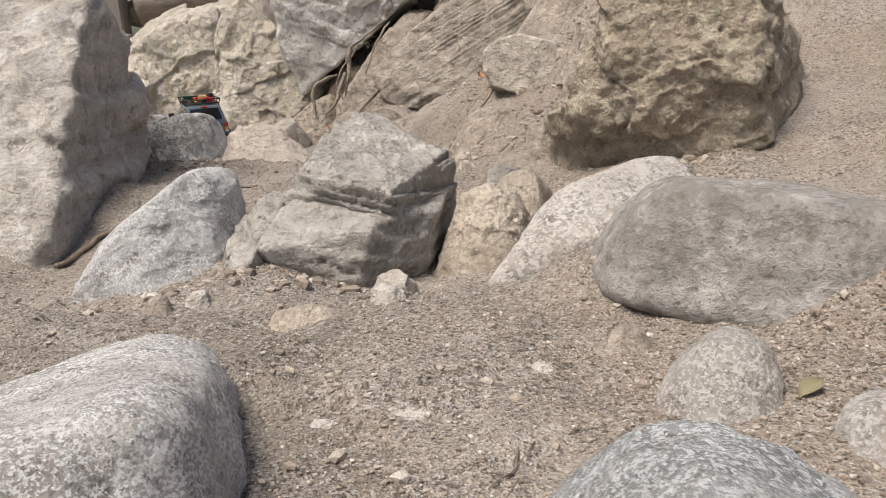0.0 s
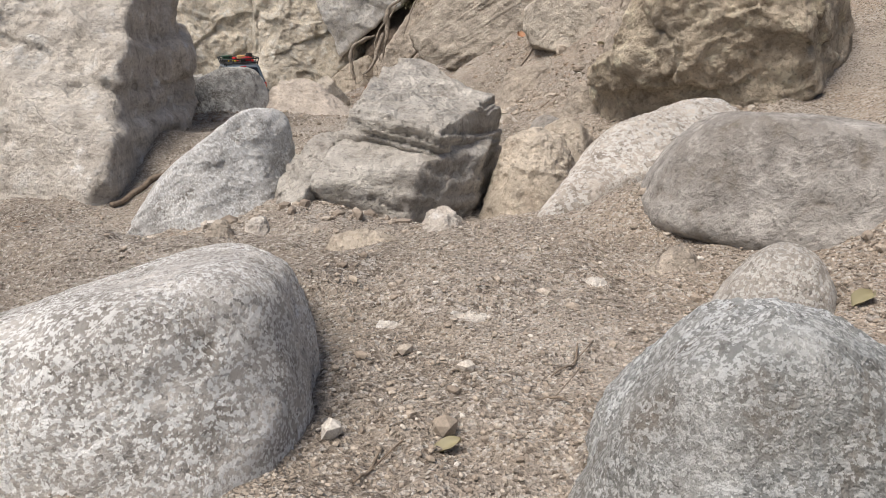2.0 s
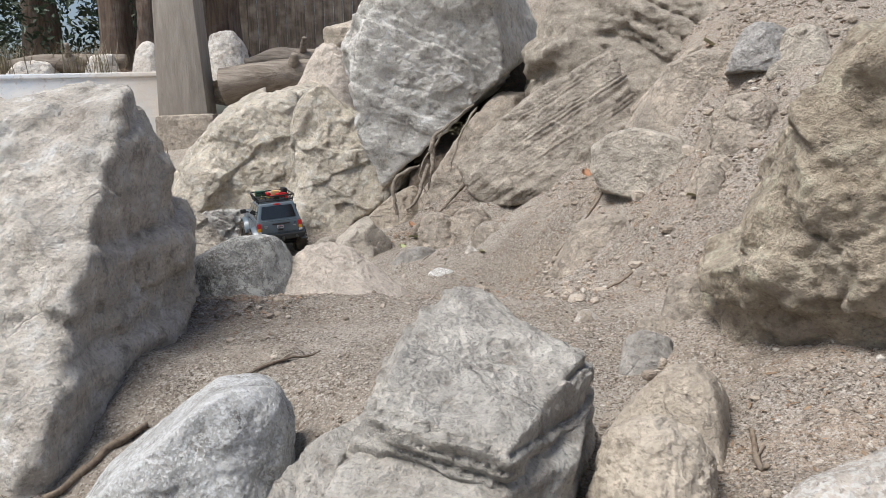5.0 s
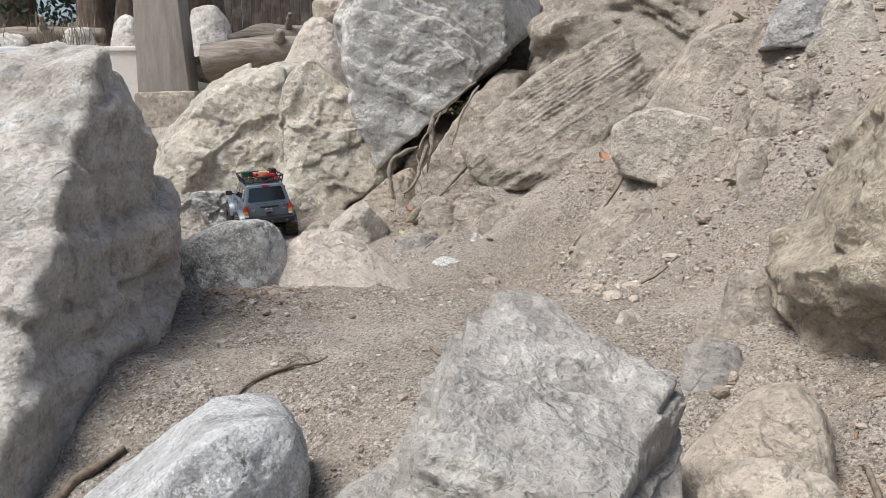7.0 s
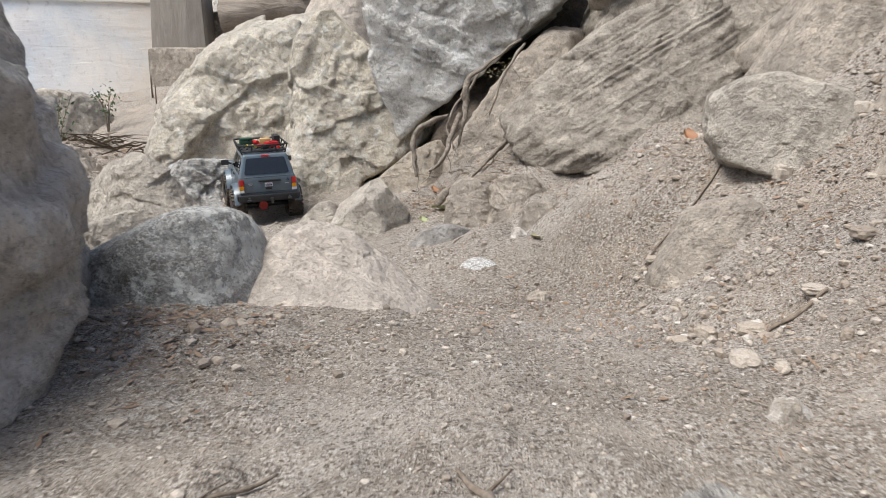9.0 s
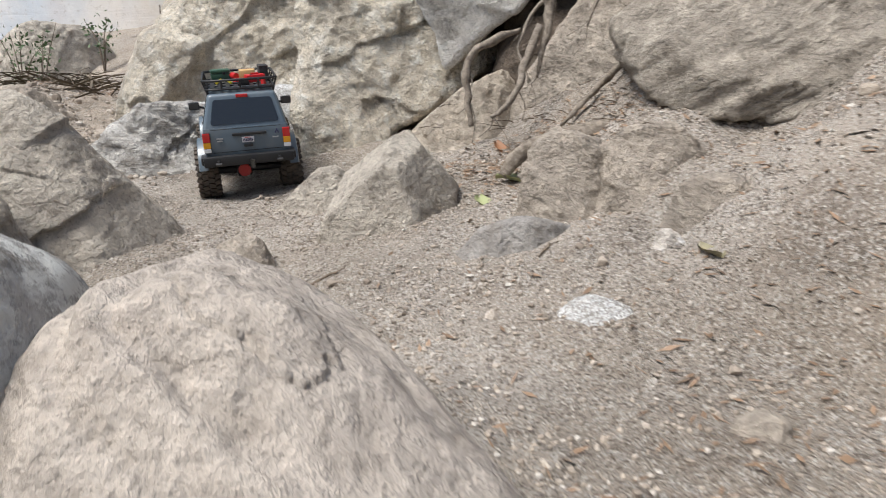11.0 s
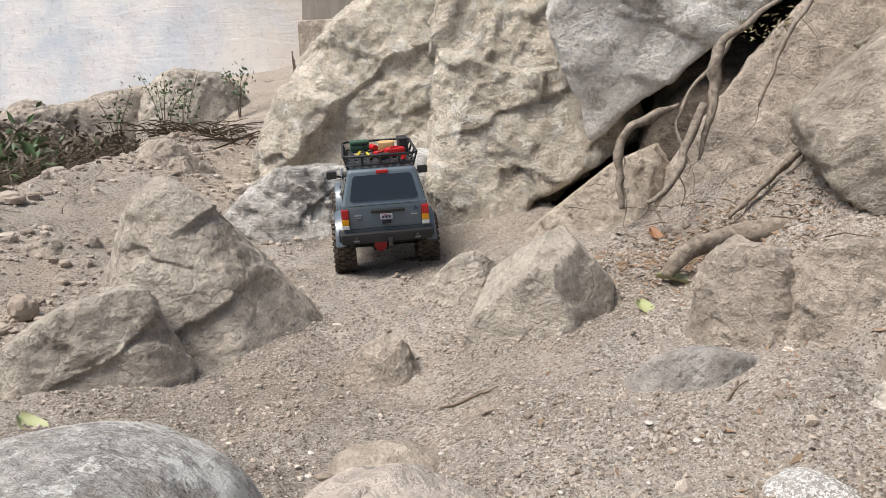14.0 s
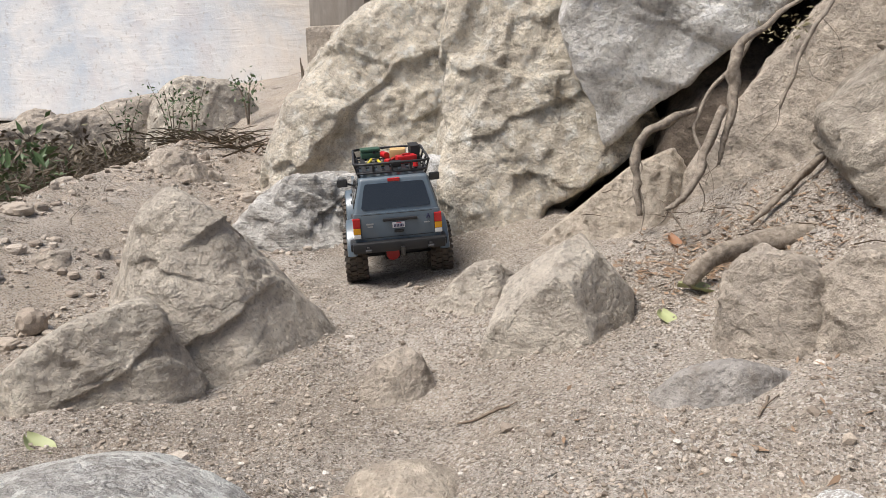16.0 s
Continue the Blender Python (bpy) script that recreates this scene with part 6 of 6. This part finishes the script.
    # chassis
    for y in (0.0, BASE):
        axle = part("axle", rod((-0.085, y, WHEEL_R), (0.085, y, WHEEL_R), 0.008, 12), BLACK, car)
        part("diff_housing", box((0.036, 0.030, 0.034), (-0.012 if y == 0 else 0.014, y, WHEEL_R), 0.009), BLACK, axle)
        part("diff_cover", rod((-0.012, y - 0.015, WHEEL_R), (-0.012, y - 0.022, WHEEL_R), 0.015, 10), RED, axle, "red axle cover")
        for s in (-1, 1):
            sh = part("shock", rod((s * 0.052, y + 0.012, 0.064), (s * 0.046, y + 0.020, 0.125), 0.0045, 10), STEEL, car)
            coil = [(s * (0.052 - 0.006 * k / 48) + 0.0075 * math.cos(k * 0.9), y + 0.012 + 0.008 * k / 48 + 0.0075 * math.sin(k * 0.9), 0.072 + 0.045 * k / 48) for k in range(49)]
            tube_part("spring", coil, [0.0012], BLACK, sh, 5)
    for s in (-1, 1):
        part("frame_rail", box((0.010, 0.40, 0.014), (s * 0.030, BASE / 2, 0.092), 0.002), BLACK, car)
    part("skid_plate", box((0.050, 0.11, 0.008), (0, BASE / 2, 0.082), 0.002), BLACK, car)
    for x, y, st in ((-0.094, 0, 0), (0.094, 0, 0), (-0.094, BASE, 5), (0.094, BASE, 5)):
        wheel(car, x, y, st)
    # roof rack
    rack = new("roof_rack")
    rack.empty_display_size = 0.03
    rack.parent = car
    tagged(rack, "black tubular roof rack")
    z0, z1, y0, y1, h = roof + 0.008, roof + 0.027, -0.052, 0.150, 0.074

    def loop(z, g, grow=0.0):
        w = h + grow
        return [(-w, y0 + g, z), (-w, y1 - g, z), (-w + g, y1, z), (w - g, y1, z), (w, y1 - g, z), (w, y0 + g, z), (w - g, y0, z), (-w + g, y0, z), (-w, y0 + g, z)]

    tube_part("lower_rail", loop(z0, 0.01), [0.0026], BLACK, rack, 8)
    tube_part("upper_rail", loop(z1, 0.012, 0.006), [0.0028], BLACK, rack, 8)
    for s in (-1, 1):
        for y in (y0 + 0.012, y0 + 0.065, y0 + 0.13, y1 - 0.012):
            part("upright", rod((s * h, y, z0), (s * (h + 0.006), y, z1), 0.0022, 8), BLACK, rack)
            part("foot", rod((s * 0.070, y, roof - 0.004), (s * h, y, z0), 0.0026, 8), BLACK, rack)
    for x in (-0.04, 0.0, 0.04):
        part("upright", rod((x, y0, z0), (x, y0 - 0.003, z1), 0.0022, 8), BLACK, rack)
    for k in range(8):
        part("slat", box((0.010, y1 - y0, 0.0025), (-0.060 + 0.0171 * k, (y0 + y1) / 2, z0 + 0.002), 0.0006, segments=1), BLACK, rack)
    for k in range(4):
        part("cross_bar", rod((-h, y0 + 0.02 + 0.05 * k, z0 - 0.001), (h, y0 + 0.02 + 0.05 * k, z0 - 0.001), 0.002, 8), BLACK, rack)
    return car, z0 + 0.0036


car, deck = build_car()


# ---- the load on the rack ----
def load(name, label, x, y, turn=0.0):
    return thing(name, label, "model cargo", CAR @ pose(x, y, deck, 0, 0, turn), "load on the roof rack")


case = load("hard_case", "small dark green hard case on the roof rack", -0.040, 0.118, 4)
smooth(part("body", box((0.044, 0.030, 0.014), (0, 0, 0.007), 0.003), GREEN, case))
smooth(part("lid", box((0.045, 0.031, 0.008), (0, 0, 0.0185), 0.003), GREEN, case))
part("latch", box((0.006, 0.002, 0.006), (0.008, -0.0155, 0.014), 0.0006), BLACK, case)
crate = load("cargo_box", "tan box strapped on the roof rack", 0.022, 0.085, -6)
smooth(part("body", box((0.036, 0.034, 0.022), (0, 0, 0.011), 0.003), TANBOX, crate))
part("strap", box((0.0372, 0.005, 0.0232), (0, 0, 0.0112), 0.001), material("tan_strap", (0.5, 0.33, 0.15), 0.8), crate)
can = load("fuel_can", "red fuel can lying on the roof rack", 0.036, 0.020, 12)
smooth(part("body", box((0.044, 0.026, 0.017), (0, 0, 0.0085), 0.003), RED, can))
part("handle", box((0.018, 0.004, 0.004), (0, 0, 0.0185), 0.001), RED, can)
part("pressed_cross", box((0.030, 0.003, 0.001), (0, 0, 0.0172), turn=(0, 0, 35)), BLACK, can)
part("cap", rod((0.022, 0.006, 0.009), (0.028, 0.006, 0.009), 0.004, 10), BLACK, can)
bottle = load("fire_extinguisher", "small red extinguisher on the roof rack", -0.008, 0.098, 20)
smooth(part("cylinder", rod((0, -0.013, 0.0075), (0, 0.013, 0.0075), 0.0075, 14), RED, bottle))
part("valve", rod((0, 0.013, 0.0075), (0, 0.019, 0.0075), 0.003, 8), BLACK, bottle)
jack = load("lift_jack", "long red lifting jack across the roof rack", 0.004, 0.050, -20)
part("bar", box((0.006, 0.085, 0.005), (0, 0, 0.0025), 0.001), RED, jack)
part("runner", box((0.013, 0.016, 0.010), (0, -0.026, 0.005), 0.002), RED, jack)
part("base", box((0.020, 0.010, 0.003), (0, -0.042, 0.0015), 0.0008), BLACK, jack)
light_red = load("red_lamp", "small red lamp at the rack's rear corner", 0.052, -0.030)
smooth(part("housing", rod((0, 0, 0), (0, 0, 0.012), 0.006, 12, 0.0045), RED, light_red))
part("bracket", box((0.004, 0.010, 0.004), (0, 0.008, 0.002), 0.0008), BLACK, light_red)
for x, y, a, long in ((-0.045, 0.045, -10, 0.060), (-0.022, 0.030, 8, 0.048)):
    tool = load("yellow_tool", "yellow-handled tool lashed to the roof rack", x, y, a)
    part("handle", rod((0, -long / 2, 0.003), (0, long / 2, 0.003), 0.003, 8), YELLOW, tool)
    part("head", box((0.014, 0.008, 0.003), (0, long / 2 + 0.003, 0.0025), 0.0008), STEEL, tool)
kit = load("black_box", "black equipment box at the rack's side", 0.058, 0.070, 3)
smooth(part("body", box((0.020, 0.050, 0.030), (0, 0, 0.015), 0.003), BLACK, kit))
part("lid", box((0.021, 0.051, 0.004), (0, 0, 0.030), 0.001), BLACK, kit)
winch = load("black_pouch", "flat black pouch tied to the rack", 0.010, -0.022, 0)
smooth(part("body", box((0.022, 0.014, 0.012), (0, 0, 0.006), 0.003), BLACK, winch))
part("flap", box((0.0225, 0.0145, 0.002), (0, 0, 0.0125), 0.0006), BLACK, winch)


# ---- sticks, leaves and small stones ----
def on_ground(x, y, lift=0.0):
    return float(rough_ground(np.array([x]), np.array([y]))[0]) + lift


def stick(points, radii, seed, label="dry brown stick lying on the sand", lift=0.004):
    x0, y0 = points[0]
    ob = thing("stick", label, "stick", Matrix.Translation((x0, y0, 0)))
    p = np.array(points)
    q = bend([(x - x0, y - y0, 0) for x, y in p], 6)
    q[:, 2] = rough_ground(q[:, 0] + x0, q[:, 1] + y0) + lift
    q = q + 0.0025 * np.stack([wobble(q * 40, seed), wobble(q * 40 + 9, seed), 0 * q[:, 0]], -1)
    radii = [0.75 * r for r in radii]
    tube_part("stem", q, radii, STICK, ob, 8, 0.5, seed)
    k = len(q) // 2
    tube_part("twig", [q[k], q[k] + (0.012, 0.015, 0.006), q[k] + (0.02, 0.035, 0.004)], [radii[-1] * 0.7, 0.0006], STICK, ob, 5)


stick([(-0.672, 1.27), (-0.64, 1.345), (-0.605, 1.414)], [0.007, 0.008, 0.005], 1, "thick dry stick propped beside the big boulder", 0.006)
stick([(-0.51, 1.51), (-0.46, 1.583), (-0.407, 1.647)], [0.003, 0.004, 0.002], 2)
stick([(-0.254, 1.643), (-0.23, 1.61), (-0.212, 1.58)], [0.002, 0.005, 0.004], 3)
stick([(0.027, 0.419), (0.042, 0.435), (0.051, 0.458)], [0.0006, 0.0012, 0.0008], 4, "thin dry twig on the sand", 0.002)
stick([(0.018, 0.381), (0.028, 0.378), (0.036, 0.370)], [0.0006, 0.001, 0.0006], 5, "thin dry twig on the sand", 0.002)
stick([(-0.085, 0.30), (-0.078, 0.315), (-0.072, 0.335)], [0.0008, 0.0012, 0.0008], 6, "thin dry twig on the sand", 0.002)
stick([(-0.392, 2.90), (-0.388, 2.92), (-0.38, 2.945)], [0.0015, 0.0025, 0.002], 7, "pale splinter of wood on the gravel", 0.003)
stick([(-0.76, 2.95), (-0.72, 2.955), (-0.68, 2.965)], [0.002, 0.003, 0.0015], 8, "thin dry twig on the sand", 0.003)
stick([(0.10, 2.10), (0.16, 2.13), (0.21, 2.15)], [0.003, 0.005, 0.003], 9)
stick([(-0.9, 1.95), (-0.84, 1.99), (-0.76, 2.0)], [0.003, 0.004, 0.002], 10)
stick([(0.02, 2.55), (0.14, 2.65), (0.26, 2.78)], [0.002, 0.003, 0.002], 11, "long thin stick lying on the dirt slope")
stick([(0.20, 1.22), (0.205, 1.27), (0.215, 1.33)], [0.004, 0.005, 0.004], 13, "short dry stick beside the tan boulders")


def fallen_leaf(x, y, size, turn, tip, leaf, label, seed):
    ob = thing("fallen_leaf", label, "leaf", pose(x, y, on_ground(x, y, 0.002), tip, 4, turn))
    bm = bmesh.new()
    rows = []
    for i in range(9):
        t = i / 8
        w = 0.42 * size * math.sin(math.pi * min(0.999, t * 0.94 + 0.04)) ** 0.8
        rows.append([bm.verts.new((u * w, (t - 0.5) * size * 1.5, 0.22 * size * u * u + 0.12 * size * math.sin(3 * t + seed) + 0.03 * size * math.sin(9 * t + 5 * u))) for u in (-1, -0.5, 0, 0.5, 1)])
    for a, b in zip(rows, rows[1:]):
        for k in range(4):
            bm.faces.new((a[k], a[k + 1], b[k + 1], b[k]))
    smooth(part("blade", bm, leaf, ob), 80)
    part("stalk", rod((0, -0.75 * size, 0.0), (0, -1.1 * size, 0.003), 0.012 * size + 0.0004, 6), STICK, ob)


GREENISH = "dry yellow-green leaf lying on the sand"
for k, (x, y, s, a, tip, m, lab) in enumerate((
        (-0.472, 3.296, 0.040, 75, 3, PALE_LEAF, GREENISH), (-0.511, 3.203, 0.034, 20, 16, PALE_LEAF, GREENISH), (-0.407, 3.142, 0.046, 110, 12, DRY_LEAF, GREENISH),
        (-0.398, 3.19, 0.022, 10, 14, RED_LEAF, "curled brown dead leaf on the gravel"), (-1.197, 2.68, 0.036, 80, 6, PALE_LEAF, GREENISH),
        (-0.037, 0.337, 0.012, -65, 4, DRY_LEAF, GREENISH), (0.262, 0.500, 0.017, -55, 10, DRY_LEAF, "curled dry leaf between two granite boulders"),
        (0.143, 2.861, 0.045, 15, 35, RED_LEAF, "red-brown dead leaf against a grey boulder"), (-0.19, 2.84, 0.03, 30, 10, DRY_LEAF, GREENISH),
        (0.46, 2.93, 0.05, 120, 15, DRY_LEAF, GREENISH), (0.53, 2.90, 0.05, 60, 20, DRY_LEAF, GREENISH), (-0.52, 3.52, 0.03, 30, 12, RED_LEAF, "red-brown dead leaf under the roots"),
        (0.36, 2.32, 0.03, 70, 8, DRY_LEAF, GREENISH))):
    fallen_leaf(x, y, s, a, tip, m, lab, k)


def litter(name, label, x, y, spread_x, spread_y, count, size, seed):
    rng = np.random.default_rng(seed)
    px, py = rng.normal(x, spread_x, count), rng.normal(y, spread_y, count)
    c = np.stack([px, py, rough_ground(px, py) + 0.002], -1)
    a, b = rng.uniform(0, 6.28, count), rng.normal(0, 0.25, count)
    u = np.stack([np.cos(a), np.sin(a), b], -1) * (size * rng.uniform(0.5, 1.6, count))[:, None]
    w = np.stack([-np.sin(a), np.cos(a), rng.normal(0, 0.3, count)], -1) * (size * rng.uniform(0.05, 0.35, count))[:, None]
    v = np.stack([c - u, c + w, c + u, c - w], 1).reshape(-1, 3)
    i = np.arange(count)[:, None] * 4
    t = np.concatenate([i + np.array([[0, 1, 2]]), i + np.array([[0, 2, 3]])])
    tagged(new(name, mesh_tris(name, v, t, LITTER, False)), label, "leaf litter", kind="stuff")


litter("bark_litter", "dark bark chips and dead leaves under the roots", -0.45, 3.44, 0.10, 0.08, 900, 0.009, 1)
litter("bark_litter", "dark bark chips and twigs along the thick root", -0.27, 3.36, 0.12, 0.05, 600, 0.009, 11)
litter("bark_litter", "dark bark chips scattered beside the big boulder", -0.60, 1.07, 0.16, 0.05, 260, 0.006, 2)
litter("bark_litter", "dark bark chips at the foot of the lichen boulder", -0.70, 1.97, 0.09, 0.10, 800, 0.008, 3)
litter("bark_litter", "twigs and bark chips at the foot of the big tan boulder", 0.30, 1.32, 0.09, 0.07, 220, 0.006, 8)
litter("bark_litter", "dry plant bits scattered over the dirt slope", 0.30, 2.45, 0.25, 0.35, 1500, 0.007, 4)
litter("bark_litter", "dead leaves and bark over the dirt slope", 0.15, 2.75, 0.30, 0.30, 1700, 0.009, 6)
litter("bark_litter", "brown twigs and leaves caught on the dirt slope", 0.42, 2.70, 0.14, 0.20, 260, 0.010, 7)
litter("bark_litter", "dry plant bits high on the dirt slope", 0.55, 3.1, 0.25, 0.25, 400, 0.012, 5)


def gravel(name, label, regions, seed):
    """Loose grit: regions of (x0, x1, y0, y1, count, least radius, most radius)."""
    rng = np.random.default_rng(seed)
    vs, ts, n = [], [], 0
    for x0, x1, y0, y1, count, r0, r1 in regions:
        u, tris = ball(3 if r1 > 0.015 else 1)
        bumps = 0.10 if r1 > 0.015 else 0.25
        x, y = rng.uniform(x0, x1, count), rng.uniform(y0, y1, count)
        clump = fractal(np.stack([x * 4, y * 4, 0 * x], -1), 77, 3)
        keep = rng.uniform(-0.9, 0.9, count) < clump + 0.25
        x, y = x[keep], y[keep]
        k = len(x)
        r = r0 + (r1 - r0) * rng.uniform(0, 1, k) ** 3
        a = rng.uniform(0, 6.28, k)
        shape = rng.uniform(0.6, 1.3, (k, 3)) * (1, 1, 0.75)
        if r1 > 0.015:
            cut = np.stack([np.sign(u) * np.abs(u) ** rng.uniform(0.5, 0.9) for q in range(k)]) if k else u[None]
        else:
            cut = u[None]
        p = cut * shape[:, None] * (1 + rng.uniform(-bumps, bumps, (k, len(u), 1)))
        c, s = np.cos(a)[:, None], np.sin(a)[:, None]
        px, py = p[..., 0] * c - p[..., 1] * s, p[..., 0] * s + p[..., 1] * c
        z = rough_ground(x, y)
        v = np.stack([x[:, None] + px * r[:, None], y[:, None] + py * r[:, None], z[:, None] + (p[..., 2] + 0.25) * r[:, None]], -1)
        vs.append(v.reshape(-1, 3))
        ts.append((np.arange(k)[:, None, None] * len(u) + tris[None] + n).reshape(-1, 3))
        n += k * len(u)
    tagged(new(name, mesh_tris(name, np.concatenate(vs), np.concatenate(ts), PEBBLE, False)), label, "gravel", kind="stuff")


litter("bark_litter", "dead leaves and bark at the foot of the ledge rock", -2.72, 5.1, 0.22, 0.16, 700, 0.018, 19)
litter("bark_litter", "brown leaves and bark caught above the slope boulder", 0.30, 3.0, 0.12, 0.10, 500, 0.011, 20)


gravel("gravel", "coarse granite grit strewn over the trail", [
    (-0.45, 0.40, 0.16, 1.0, 22000, 0.0008, 0.0024), (-0.6, 0.6, 0.4, 1.2, 900, 0.002, 0.005), (-0.5, 0.45, 0.35, 1.05, 130, 0.004, 0.010), (-0.85, -0.05, 0.84, 1.02, 420, 0.003, 0.011),
    (-0.95, 0.55, 1.0, 2.5, 11000, 0.0014, 0.0042), (-0.95, 0.6, 1.2, 3.0, 500, 0.004, 0.009), (0.12, 0.5, 1.15, 1.6, 900, 0.002, 0.006), (0.12, 0.5, 1.15, 1.6, 40, 0.006, 0.016), (-0.85, -0.55, 1.85, 2.1, 60, 0.005, 0.014),
    (-1.7, 0.0, 2.4, 3.5, 20000, 0.0013, 0.0044), (-2.9, 0.4, 2.4, 4.4, 450, 0.004, 0.011),
    (-3.2, -1.4, 2.8, 5.0, 5000, 0.004, 0.013), (-3.0, -1.3, 2.8, 4.8, 260, 0.012, 0.035), (0.0, 0.9, 1.9, 3.4, 6000, 0.002, 0.009), (0.0, 0.9, 1.9, 3.4, 190, 0.008, 0.022)], 3)
